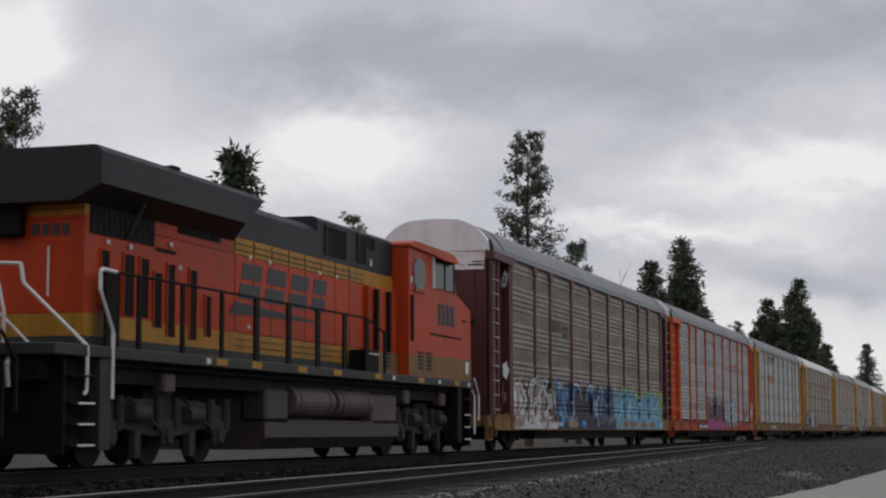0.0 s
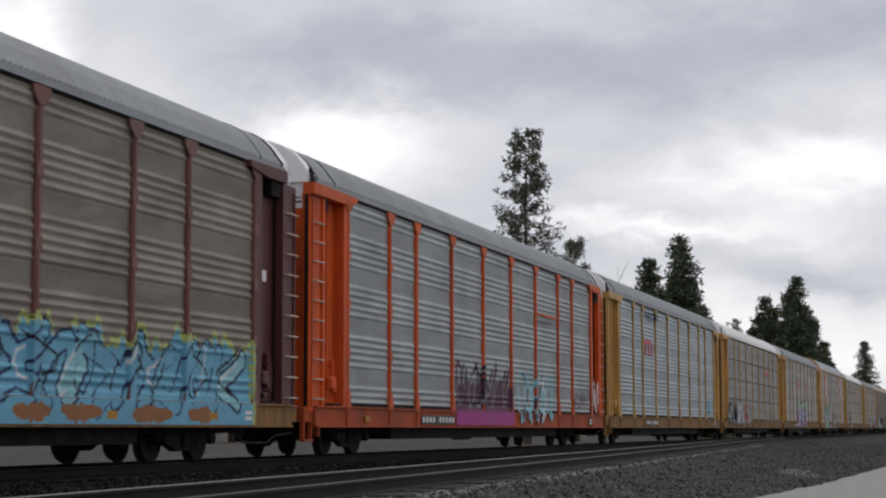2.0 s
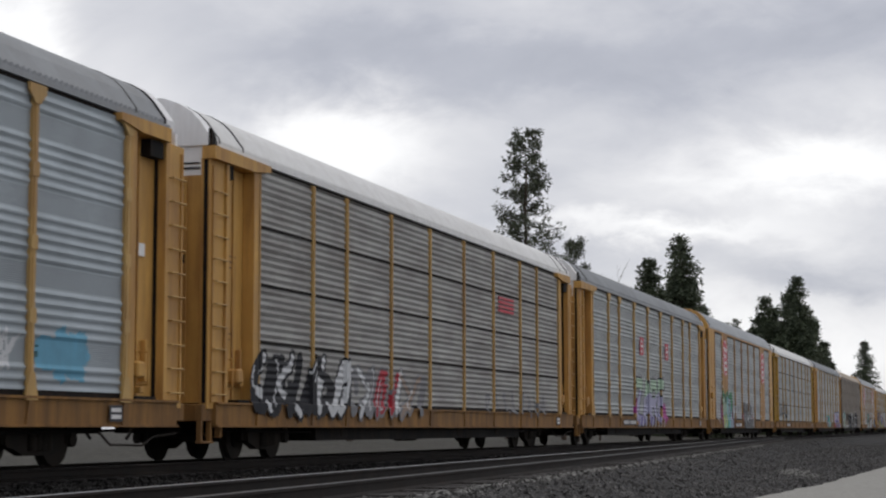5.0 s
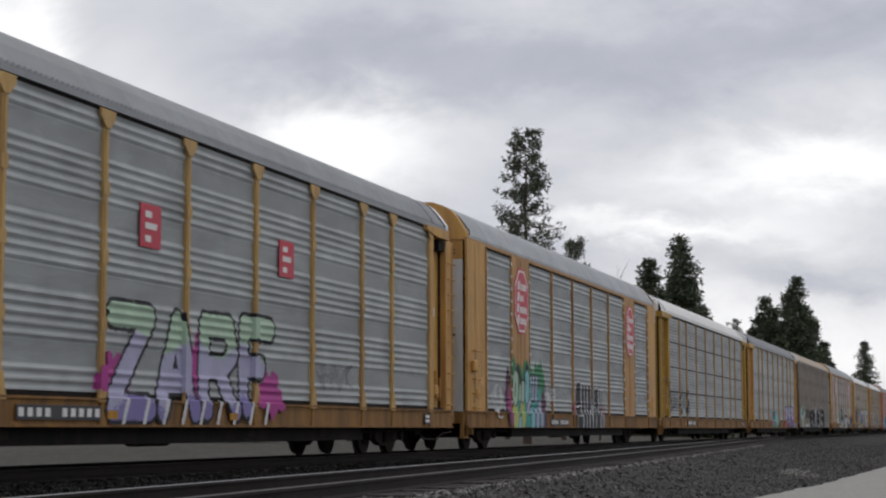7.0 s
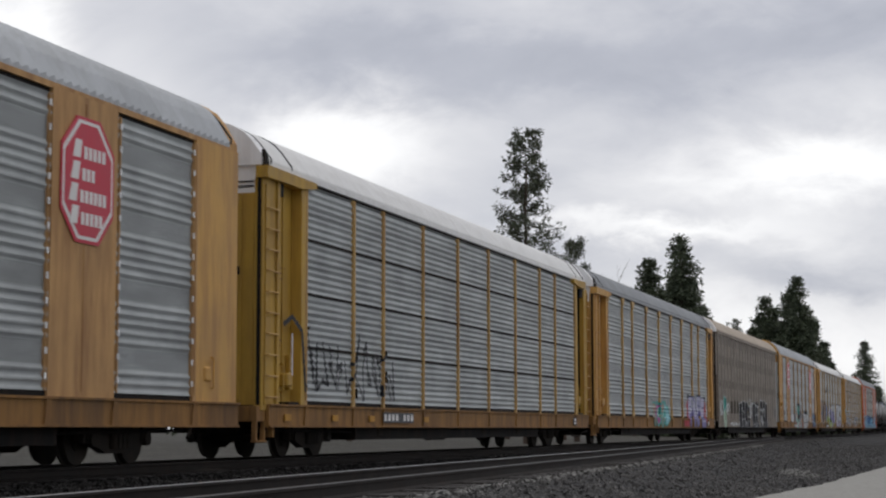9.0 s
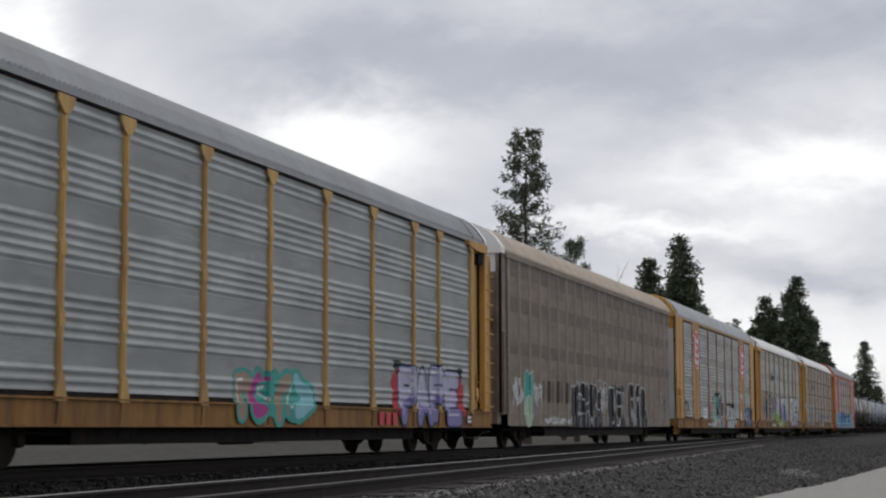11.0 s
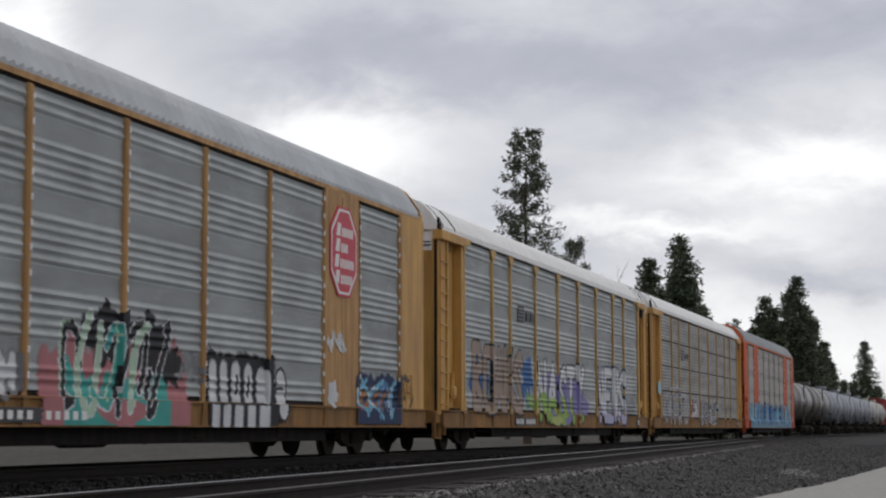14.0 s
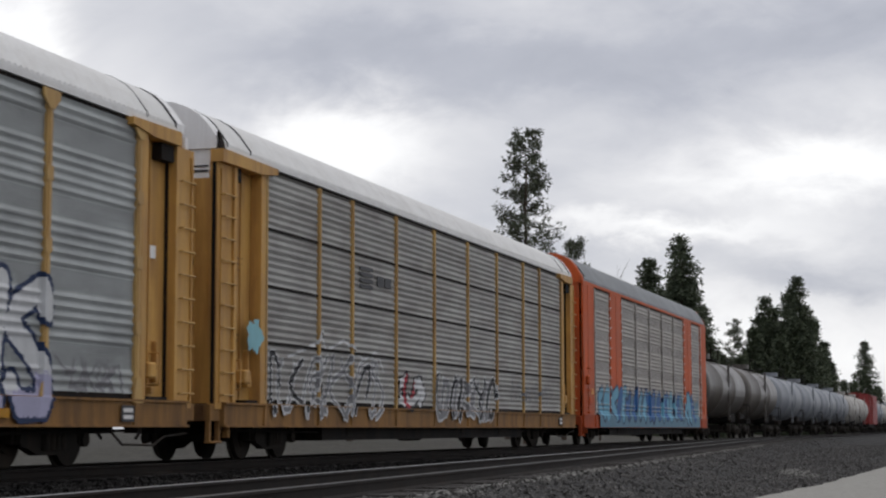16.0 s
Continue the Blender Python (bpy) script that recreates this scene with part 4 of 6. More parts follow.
    for x in (15.75, 17.35, 18.0):
        for k in range(5):
            P("louvre", boxes((x, x + 0.38, 0.085 if x > 16.7 else 0.36, 0.12 if x > 16.7 else 0.40, 2.0 + k * 0.09, 2.04 + k * 0.09)), loco_dark)
    P("cab_number_plate", boxes((21.2, 21.45, 0.095, 0.115, 2.0, 2.3)), rail_white)
    P("nose_step", boxes((21.0, 21.3, 0.09, 0.12, 3.3, 3.34)), black)
    P("roof_box", boxes((17.2, 18.2, 1.0, 2.1, 4.92, 5.0), bevel=0.05), loco_orange)
    P("snow_plow", prism(bmesh.new(), [(21.6, 0.2), (22.0, 0.2), (21.75, 1.0), (21.5, 1.0)], 1, 0.2, 2.9), black)
    P("nose_light", boxes((21.73, 21.77, 1.3, 1.8, 2.5, 2.7)), lamp_glass)
    # fuel tank with its ledge, air reservoirs and boxes above it
    P("fuel_tank", prism(bmesh.new(), [(0.22, 0.74), (0.22, 0.46), (0.45, 0.24), (2.65, 0.24), (2.88, 0.46), (2.88, 0.74), (2.6, 0.76), (2.6, 1.30), (0.75, 1.30), (0.75, 0.76)], 0, 8.5, 16.2), loco_tank)
    P("tank_ledge", boxes((9.6, 14.45, 0.2, 0.42, 0.745, 0.775)), loco_ledge)
    for a, b in ((9.95, 12.1), (12.3, 14.4)):
        P("air_reservoir", tube(bmesh.new(), (a, 0.46, 1.15), (b, 0.46, 1.15), 0.29, 22), loco_ledge, "rounded dusty brown air reservoir")
        for x in (a + 0.25, b - 0.3):
            P("reservoir_strap", tube(bmesh.new(), (x, 0.46, 1.15), (x + 0.05, 0.46, 1.15), 0.3, 22), loco_tank)
    P("battery_box", boxes((14.5, 16.15, 0.24, 0.74, 0.765, 1.36), bevel=0.05), loco_ledge, "dusty brown equipment box")
    P("filter_box", boxes((8.6, 9.7, 0.24, 0.74, 0.765, 1.36), bevel=0.05), loco_tank)
    P("sill_pipe", pipe(bmesh.new(), [(2.4, 0.2, 1.58), (8.4, 0.2, 1.56), (20.8, 0.2, 1.58)], 0.035), black)
    for x in (4.35, 16.6, 19.4, 20.3):
        P("hanger_box", boxes((x, x + 0.4, 0.2, 0.45, 1.18, 1.5), bevel=0.04), loco_ledge)
    engine_wheels(car, 4.75)
    engine_wheels(car, 18.75)
    P("tool_box", boxes((13.75, 14.65, 0.14, 0.5, 1.83, 2.3), bevel=0.02), black, "black box on the walkway")
    P("box_mark", boxes((13.8, 14.1, 0.13, 0.145, 2.2, 2.23), (14.2, 14.6, 0.13, 0.145, 2.2, 2.23)), rail_white)
    # steps, end plates and handrails
    for x, s in ((0.9, 1), (21.6, -1)):
        P("end_plate", boxes((*sorted((x, x + s * 0.06)), 0.1, 3.0, 0.25, 1.64)), black)
        P("step_well", boxes((*sorted((x + s * 0.07, x + s * 0.95)), 0.28, 0.4, 0.3, 1.63)), black)
        P("step_side", boxes((*sorted((x + s * 0.96, x + s * 1.3)), 0.04, 0.4, 0.3, 1.63)), loco_edge if s > 0 else black)
        for z in (0.36, 0.66, 0.96, 1.35):
            P("step", boxes((*sorted((x + s * 0.1, x + s * 0.85)), 0.03, 0.28, z, z + 0.03)), black)
            P("step_edge", boxes((*sorted((x + s * 0.3, x + s * 0.75)), 0.0, 0.03, z, z + 0.03)), rail_white if z < 1.2 else black)
        P("coupler", boxes((*sorted((x - s * 0.85, x)), 1.4, 1.7, 0.72, 1.0), bevel=0.03), grime)
        if s > 0:
            P("step_handrail", pipe(bmesh.new(), [(2.2, 0.02, 1.05), (2.2, 0.02, 2.05), (1.78, 0.02, 2.65), (1.78, 0.02, 2.9), (1.84, 0.02, 2.95), (2.3, 0.03, 2.94)], 0.03), rail_white)
            P("corner_handrail", pipe(bmesh.new(), [(1.4, 0.05, 1.1), (1.46, 0.04, 1.16), (1.46, 0.04, 1.8), (1.2, 0.95, 2.72), (1.2, 1.0, 3.0), (1.2, 1.35, 3.02)], 0.03), rail_white)
            P("far_handrail", pipe(bmesh.new(), [(1.1, 1.05, 1.2), (1.2, 0.85, 1.25), (1.2, 0.85, 1.85), (1.1, 1.35, 2.35)], 0.022), rail_white)
            P("post_handrail", pipe(bmesh.new(), [(1.1, 1.2, 1.0), (1.1, 1.2, 2.3), (1.1, 1.35, 2.9)], 0.025), rail_white)
        else:
            P("corner_handrail", pipe(bmesh.new(), [(21.75, 0.03, 1.9), (22.15, 0.03, 1.5), (22.15, 0.03, 0.85)], 0.028), grab)
            P("step_handrail", pipe(bmesh.new(), [(21.66, 0.06, 1.6), (21.86, 0.06, 1.45), (21.86, 0.06, 0.5)], 0.028), grab)
        P("air_hose", pipe(bmesh.new(), [(x, 0.9, 1.5), (x - s * 0.2, 0.85, 1.75), (x - s * 0.35, 0.8, 1.5), (x - s * 0.3, 0.8, 1.2)], 0.035), rail_white if s > 0 else black)
    for x in (3.15, 4.7, 6.25, 7.75, 9.28, 10.8, 12.32, 13.68, 14.85):
        wide = 0.10 if 7 < x < 14 else 0.06
        P("stanchion", boxes((x - wide, x + wide, 0.06, 0.10, 1.66, 2.95 if x < 14 else 2.75)), black)
    P("side_handrail", pipe(bmesh.new(), [(2.3, 0.085, 2.95), (13.7, 0.085, 2.95), (14.8, 0.085, 2.7)], 0.024), black)
    P("walkway_panel", boxes((2.5, 2.95, 0.30, 0.34, 1.83, 3.0)), black)
    for x in (5.9, 7.4, 9.6, 11.5, 14.0, 17.0, 19.9):
        P("sill_mark", boxes((x, x + 0.45, 0.004, 0.02, 1.68, 1.79)), loco_yellow)
    for x in (5.5, 15.2, 18.6, 21.1):
        P("sill_lamp", boxes((x, x + 0.14, 0.0, 0.03, 1.69, 1.78)), rail_white)
    return car


locomotive(21.9, "orange and black diesel locomotive with yellow stripes and grey hood", rail_white)
locomotive(-0.75, "orange and black lead diesel locomotive coupled ahead", black)

# ---- signs and sprayed paint on the cars ----
CARS = {round(s): e for e, s in TRAIN}
SPRAY = {"black": (0.018, 0.018, 0.022), "white": (0.62, 0.63, 0.64), "blue": (0.04, 0.13, 0.33), "navy": (0.02, 0.035, 0.09), "sky": (0.16, 0.40, 0.55), "cyan": (0.26, 0.52, 0.58),
         "rust": (0.30, 0.13, 0.05), "steel": (0.13, 0.25, 0.33), "umber": (0.10, 0.082, 0.066), "ochre": (0.38, 0.22, 0.04), "tan": (0.33, 0.25, 0.20), "magenta": (0.40, 0.06, 0.26), "plum": (0.10, 0.035, 0.06), "mint": (0.42, 0.56, 0.42), "violet": (0.22, 0.19, 0.40), "lilac": (0.42, 0.41, 0.56),
         "teal": (0.06, 0.34, 0.30), "green": (0.27, 0.42, 0.09), "red": (0.42, 0.035, 0.05), "pink": (0.42, 0.17, 0.18), "leaf": (0.04, 0.22, 0.09), "lime": (0.45, 0.50, 0.16), "grey": (0.22, 0.22, 0.23)}
for k, c in SPRAY.items():
    paint("sprayed_" + k, c, 0.6, 0, 0.16, (c[0] * 0.6 + 0.03, c[1] * 0.6 + 0.03, c[2] * 0.6 + 0.03), 0.2, scale=2.0, bump=0.05, gloss=0.2)

STROKES = {"Z": ["06 66 00 60"], "A": ["00 36 60", "12 52"], "R": ["00 06 56 64 43 03", "33 60"], "F": ["00 06 66", "03 43"], "N": ["00 06 60 66"], "S": ["65 56 15 04 33 52 61 50 10 01"],
           "T": ["06 66", "36 30"], "Y": ["06 33 66", "33 30"], "E": ["66 06 00 60", "03 53"], "W": ["06 10 33 50 66"], "B": ["00 06 46 54 03 51 40 00"], "O": ["10 01 05 16 56 65 61 50 10"],
           "M": ["00 06 32 66 60"], "K": ["00 06", "66 03 60"], "P": ["00 06 56 65 53 03"]}


class Spray:
    """A sheet of paint on a car's side, filled in stroke by stroke and then laid over ridges, posts and sill."""

    def __init__(self, x0, x1, z0, z1, res=0.028):
        self.x0, self.z0, self.res = x0, z0, res
        nx, nz = int((x1 - x0) / res), int((z1 - z0) / res)
        self.grid = np.zeros((nx, nz), int)
        self.X, self.Z = np.meshgrid(x0 + (np.arange(nx) + 0.5) * res, z0 + (np.arange(nz) + 0.5) * res, indexing="ij")
        self.names = []
        self.rnd = random.Random(int(x0 * 100) + nx)
        rs = np.random.RandomState(nx)
        self.fuzz = rs.uniform(-1, 1, self.grid.shape) * 0.012

    def ink(self, name):
        if name not in self.names:
            self.names.append(name)
        return self.names.index(name) + 1

    def line(self, pts, width, colour):
        c = self.ink(colour)
        for (ax, az), (bx, bz) in zip(pts, pts[1:]):
            i0, i1 = int((min(ax, bx) - width - self.x0) / self.res), int((max(ax, bx) + width - self.x0) / self.res) + 2
            j0, j1 = int((min(az, bz) - width - self.z0) / self.res), int((max(az, bz) + width - self.z0) / self.res) + 2
            sl = (slice(max(0, i0), max(0, i1)), slice(max(0, j0), max(0, j1)))
            X, Z = self.X[sl], self.Z[sl]
            dx, dz = bx - ax, bz - az
            k = np.clip(((X - ax) * dx + (Z - az) * dz) / (dx * dx + dz * dz + 1e-9), 0, 1)
            d = np.hypot(X - ax - k * dx, Z - az - k * dz) + self.fuzz[sl]
            self.grid[sl][d < width] = c
        return self

    def blob(self, x, z, rx, rz, colour):
        a = np.arctan2(self.Z - z, self.X - x)
        r = ((self.X - x) / rx) ** 2 + ((self.Z - z) / rz) ** 2
        self.grid[r < 1 + 0.3 * np.sin(a * 5 + x) + 0.15 * np.sin(a * 11 + z) + self.fuzz * 8] = self.ink(colour)
        return self

    def mass(self, x0, x1, z0, z1, colour, amp=0.15, seed=0.0):
        """A filled field with a ragged upper edge."""
        top = z1 + amp * (0.5 * np.sin(self.X * 4.1 + seed) + 0.35 * np.sin(self.X * 9.3 + 2 * seed) + 0.3 * np.sin(self.X * 17.0 + seed)) + self.fuzz * 3
        self.grid[(self.X > x0 + self.fuzz * 4) & (self.X < x1 + self.fuzz * 4) & (self.Z > z0) & (self.Z < top)] = self.ink(colour)
        return self

    def bubbles(self, rows, fill, edge, rim=0.04):
        """Round-topped upright strokes: centre, foot, head and half width each."""
        for x, a, b, w in rows:
            self.line([(x, a), (x + 0.04, b - w)], w, edge).line([(x, a), (x + 0.04, b - w)], max(0.02, w - rim), fill)
        return self

    def arc(self, x, z, rx, rz, a0, a1, width, colour):
        return self.line([(x + rx * math.cos(radians(a0 + (a1 - a0) * k / 10)), z + rz * math.sin(radians(a0 + (a1 - a0) * k / 10))) for k in range(11)], width, colour)

    def fade(self, old, new_colour, below, soft=0.25):
        """Turns one colour into another under a height, with a ragged seam."""
        o, n = self.ink(old), self.ink(new_colour)
        seam = below + soft * 0.5 * np.sin(self.X * 3.1) + self.fuzz * 14 * soft
        self.grid[(self.grid == o) & (self.Z < seam)] = n
        return self

    def word(self, text, x0, x1, z0, z1, fill, edge, w=0.14, rim=0.06, gloss=None):
        n = len(text)
        cell = (x1 - x0) / n
        rows = []
        for i, ch in enumerate(text):
            dz = self.rnd.uniform(-0.06, 0.06)
            sk = self.rnd.uniform(-0.06, 0.10)
            for s in STROKES[ch]:
                pts = [(int(p[0]) / 6, int(p[1]) / 6) for p in s.split()]
                rows.append([(x0 + (i + 0.14 + 0.72 * a) * cell + sk * b, z0 + w + rim + dz + (z1 - z0 - 2 * w - 2 * rim) * b) for a, b in pts])
        for pts in rows:
            self.line(pts, w + rim, edge)
        for pts in rows:
            self.line(pts, w, fill)
        if gloss:
            for pts in rows:
                self.line([(a - w * 0.35, b + w * 0.35) for a, b in pts], 0.022, gloss)
        return self

    def wild(self, x0, x1, z0, z1, fills, edge, gloss="white", per=1.7, w=0.12, rim=0.05):
        """Interlocked looping strokes that read as no letters."""
        rnd = self.rnd
        rows = []
        for k in range(int((x1 - x0) * per)):
            cx = x0 + (k + 0.5) / per + rnd.uniform(-0.2, 0.2)
            half = rnd.uniform(0.22, 0.5)
            lean = rnd.uniform(-0.3, 0.3)
            kind = rnd.random()
            top = rnd.uniform(0.75, 1.0)
            pts = []
            for j in range(9):
                u = j / 8
                a = k * 1.9 + u * (5.2 if kind < 0.6 else 3.4)
                z = (z0 + z1) / 2 + ((z1 - z0) / 2 - w - rim) * (math.sin(a) if kind < 0.6 else 2 * u - 1) * top
                pts.append((min(max(cx + half * math.cos(a * (0.9 if kind < 0.6 else 1.7)) + lean * (u - 0.5), x0 + w), x1 - w), z + rnd.uniform(-0.04, 0.04)))
            rows.append((pts, rnd.choice(fills)))
        for pts, _ in rows:
            self.line(pts, w + rim, edge)
        for pts, c in rows:
            if c:
                self.line(pts, w * rnd.uniform(0.7, 1.1), c)
        if gloss:
            for pts, _ in rows[::2]:
                self.line([(a - 0.05, b + 0.05) for a, b in pts[2:7]], 0.024, gloss)
        return self

    def scrawl(self, x0, x1, z0, z1, colour, n, w=0.035):
        rnd = self.rnd
        for k in range(n):
            x = x0 + (x1 - x0) * (k + 0.5) / n
            pts = [(x + rnd.uniform(-0.3, 0.3), rnd.uniform(z0, z1)) for _ in range(5)]
            self.line(pts, w, colour)
        return self

    def lay(self, car, label, style="ridges", wide=False, plain=False):
        res, (nx, nz) = self.res, self.grid.shape
        xs = self.x0 + np.arange(nx + 1) * res
        zs = self.z0 + np.arange(nz + 1) * res
        out = np.zeros((nx + 1, nz + 1))
        if plain:
            # follows the ribs and sill tabs of the closed car
            pitch = 26.2 / 22
            out[:] = 0.002
            out[:, zs < 0.99] = 0.033
            out[np.abs((xs - 0.55 + pitch / 2) % pitch - pitch / 2) < 0.055 + res, :] = 0.054
        else:
            out[:] = np.array([ridge(z, style) for z in zs])[None, :]
            for i, g in enumerate(GRID):
                if not (wide and i in (1, 2, 7, 8)):
                    out[np.abs(xs - g) < 0.09 + res, :] = 0.087
            if wide:
                for a, b in ((GRID[1], GRID[2]), (GRID[7], GRID[8])):
                    out[(xs > a - res) & (xs < b + res), :] = 0.052
            out[(xs < 2.05) | (xs > 25.55), :] = 0.066 if not wide else 0.046
            low = zs < 1.10
            out[:, low] = np.maximum(out[:, low], 0.03)
            out[:, zs < 1.03] = 0.094
        ys = -out - 0.005
        full = (self.grid > 0).any(1)
        runs, start, gap = [], None, 0
        for i in range(nx + 1):
            on = i < nx and full[i]
            if on and start is None:
                start = i
            gap = 0 if on else gap + 1
            if start is not None and (gap * res > 0.22 or i == nx):
                runs.append((start, i - gap + 1))
                start = None
        for a, b in runs:
            self.piece(car, label, xs, zs, ys, a, b)

    def piece(self, car, label, xs, zs, ys, a, b):
        nx, nz = self.grid.shape
        used = np.zeros_like(self.grid, bool)
        used[a:b] = self.grid[a:b] > 0
        I, J = np.nonzero(used)
        idx = lambda i, j: i * (nz + 1) + j
        faces = np.stack([idx(I, J), idx(I + 1, J), idx(I + 1, J + 1), idx(I, J + 1)], 1)
        flat, inv = np.unique(faces, return_inverse=True)
        faces = inv.reshape(faces.shape)
        vi, vj = flat // (nz + 1), flat % (nz + 1)
        verts = np.stack([xs[vi], ys[vi, vj], zs[vj]], 1)
        me = bpy.data.meshes.new("graffiti")
        me.from_pydata(verts.tolist(), [], faces.tolist())
        for n in self.names:
            me.materials.append(MATS["sprayed_" + n])
        me.polygons.foreach_set("material_index", (self.grid[I, J] - 1).astype(np.int32))
        part("graffiti", me, None, car, label)


def plate(car, x0, x1, z0, z1, n=9, marks=()):
    """A black stencil panel on the sill with light bars, and amber reflectors along it."""
    p = part("stencil_panel", boxes((x0, x1, -0.096, -0.088, z0, z1)), dark_logo, car, "black stencil panel")
    step = (x1 - x0) / n
    bar = mesh_of(boxes((0, step * 0.55, -0.102, -0.096, z0 + 0.04, z1 - 0.04)), white_logo)
    for i in range(n):
        if i != 4:
            part("stencil_bar", bar, None, p, "", shift(x0 + step * (i + 0.2)))
    for x in marks:
        part("reflector", cached("reflector", lambda: boxes((0, 0.32, -0.1, -0.088, 0.72, 0.84)), loco_yellow), None, car, "amber reflector", shift(x))


def octagon(car, x, z, w, h):
    def ring(k):
        c = 0.28 * w
        a, b = w / 2 - k, h / 2 - k
        return [(x - a, z - b + c), (x - a + c, z - b), (x + a - c, z - b), (x + a, z - b + c), (x + a, z + b - c), (x + a - c, z + b), (x - a + c, z + b), (x - a, z + b - c)]
    p = part("octagon_sign", prism(bmesh.new(), ring(0), 1, -0.064, -0.05), red_logo, car, "red octagonal emblem with white bars")
    part("sign_border", prism(bmesh.new(), ring(0.05), 1, -0.067, -0.064), white_logo, p)
    part("sign_field", prism(bmesh.new(), ring(0.10), 1, -0.070, -0.067), red_logo, p)
    for k, (a, n) in enumerate(((-0.30, 5), (-0.33, 3), (-0.36, 6), (-0.34, 5))):
        zz = z + h * (0.25 - 0.175 * k)
        part("sign_bar", prism(bmesh.new(), [(x + a * w, zz - 0.15), (x + (a + 0.14) * w, zz - 0.15), (x + (a + 0.17) * w, zz + 0.11), (x + (a + 0.05) * w, zz + 0.11)], 1, -0.075, -0.070), white_logo, p)
        for j in range(n):
            u = x + (a + 0.21 + j * 0.085) * w
            part("sign_bar", boxes((u, u + 0.06 * w, -0.075, -0.070, zz - 0.15, zz + 0.03)), white_logo, p)


def bars(car, x0, x1, z0, z1, mat, rows=3, split=(0.0, 1.0)):
    """A worn company mark: plain bars of its size and colour."""
    hgt = (z1 - z0) / rows
    for r in range(rows):
        for k in range(int(split[1])):
            w = (x1 - x0) / split[1]
            part("mark_bar", boxes((x0 + k * w, x0 + (k + 0.8) * w, -0.048, -0.036, z0 + r * hgt, z0 + (r + 0.62) * hgt)), mat, car)


c = CARS[45]
s = Spray(2.0, 25.7, 0.64, 2.5)
s.mass(2.15, 7.25, 0.64, 1.98, "white", 0.2, 1.0).wild(2.2, 7.2, 0.66, 2.2, ["black", "tan", "black", "grey", "tan"], "black", gloss="white", per=3.2, w=0.08, rim=0.03).wild(2.3, 7.1, 0.7, 2.1, ["white"], "tan", gloss=None, per=1.4, w=0.05, rim=0.03)
s.mass(7.4, 16.25, 0.64, 1.98, "navy", 0.14, 2.0).wild(8.0, 16.1, 0.66, 2.1, ["black", "black", "navy", "blue"], "black", gloss=None, per=2.0, w=0.12, rim=0.03)
for x, z, rx, rz in ((7.8, 1.9, 0.35, 0.3), (8.0, 1.0, 0.4, 0.35), (8.9, 1.7, 0.3, 0.25), (10.2, 2.02, 0.5, 0.14), (12.2, 1.9, 0.3, 0.25), (12.9, 1.35, 0.3, 0.4), (14.2, 1.9, 0.35, 0.15), (11.0, 0.8, 0.5, 0.14)):
    s.blob(x, z, rx, rz, "blue").blob(x, z + 0.03, rx * 0.5, rz * 0.45, "sky")
s.arc(10.2, 1.45, 0.8, 0.62, 10, 215, 0.03, "white").line([(7.7, 2.05), (8.3, 1.9), (8.9, 0.75), (9.7, 1.25), (9.9, 0.8)], 0.03, "white").arc(12.2, 1.3, 0.5, 0.75, 30, 160, 0.03, "white").arc(13.9, 1.3, 0.4, 0.75, 20, 150, 0.025, "white").line([(13.1, 0.8), (13.2, 1.6), (13.5, 1.1)], 0.03, "white").arc(15.3, 1.2, 0.6, 0.7, 20, 130, 0.025, "grey")
s.wild(13.2, 16.0, 0.7, 1.8, [None], "grey", gloss="white", per=1.3, w=0.01, rim=0.02)
s.mass(16.2, 25.5, 0.64, 2.02, "lime", 0.28, 3.0).mass(16.3, 25.4, 0.64, 1.9, "sky", 0.28, 3.0)
s.wild(16.3, 25.4, 0.72, 2.1, ["sky", "sky", "cyan"], "navy", gloss="white", per=1.5, w=0.15, rim=0.022).wild(16.3, 25.4, 1.0, 2.0, [None], "black", gloss=None, per=0.8, w=0.0, rim=0.022)
for k, x in enumerate((2.6, 5.9, 9.4, 17.9, 19.2, 21.4, 23.3)):
    s.blob(x, 0.8, 0.5 + 0.1 * (k % 3), 0.13, "rust" if k > 2 else "tan")
s.lay(c, "blue, black and sky blue sprayed graffiti")
plate(c, 4.6, 8.0, 0.68, 0.88, 11, (9.4, 13.0, 16.4, 20.0, 23.6))
bars(c, 6.95, 8.2, 3.60, 3.92, dark_logo, 4)
bars(c, 8.3, 9.1, 3.45, 3.85, dark_logo, 2, (0, 2))
Spray(0.86, 1.75, 4.3, 5.0, 0.03).scrawl(1.0, 1.7, 4.4, 4.95, "grey", 3).lay(c, "pale scrawl of spray paint")
Spray(0.86, 1.8, 1.85, 2.5, 0.03).blob(1.3, 2.2, 0.3, 0.22, "white").lay(c, "white splash of paint")
c = CARS[73]
s = Spray(9.6, 20.5, 0.66, 2.4)
s.mass(9.9, 15.2, 0.98, 1.75, "plum", 0.2, 1.0).wild(9.9, 15.2, 1.0, 2.3, ["plum", "black", "plum"], "plum", gloss=None, per=1.8, w=0.05, rim=0.02).wild(10.0, 15.0, 1.1, 2.1, [None], "grey", gloss=None, per=1.2, w=0.02, rim=0.02).mass(9.7, 15.3, 0.62, 1.06, "magenta", 0.02).line([(9.7, 1.03), (15.3, 1.03)], 0.02, "plum")
s.wild(16.0, 20.2, 0.64, 2.3, ["cyan", "white", "plum", "cyan"], "cyan", per=2.4, w=0.075, rim=0.012).lay(c, "magenta, dark and pale blue graffiti")
plate(c, 6.9, 9.5, 0.68, 0.88, 10, (3.0,))
bars(c, 18.15, 20.7, 3.86, 4.0, orange, 1, (0, 5))
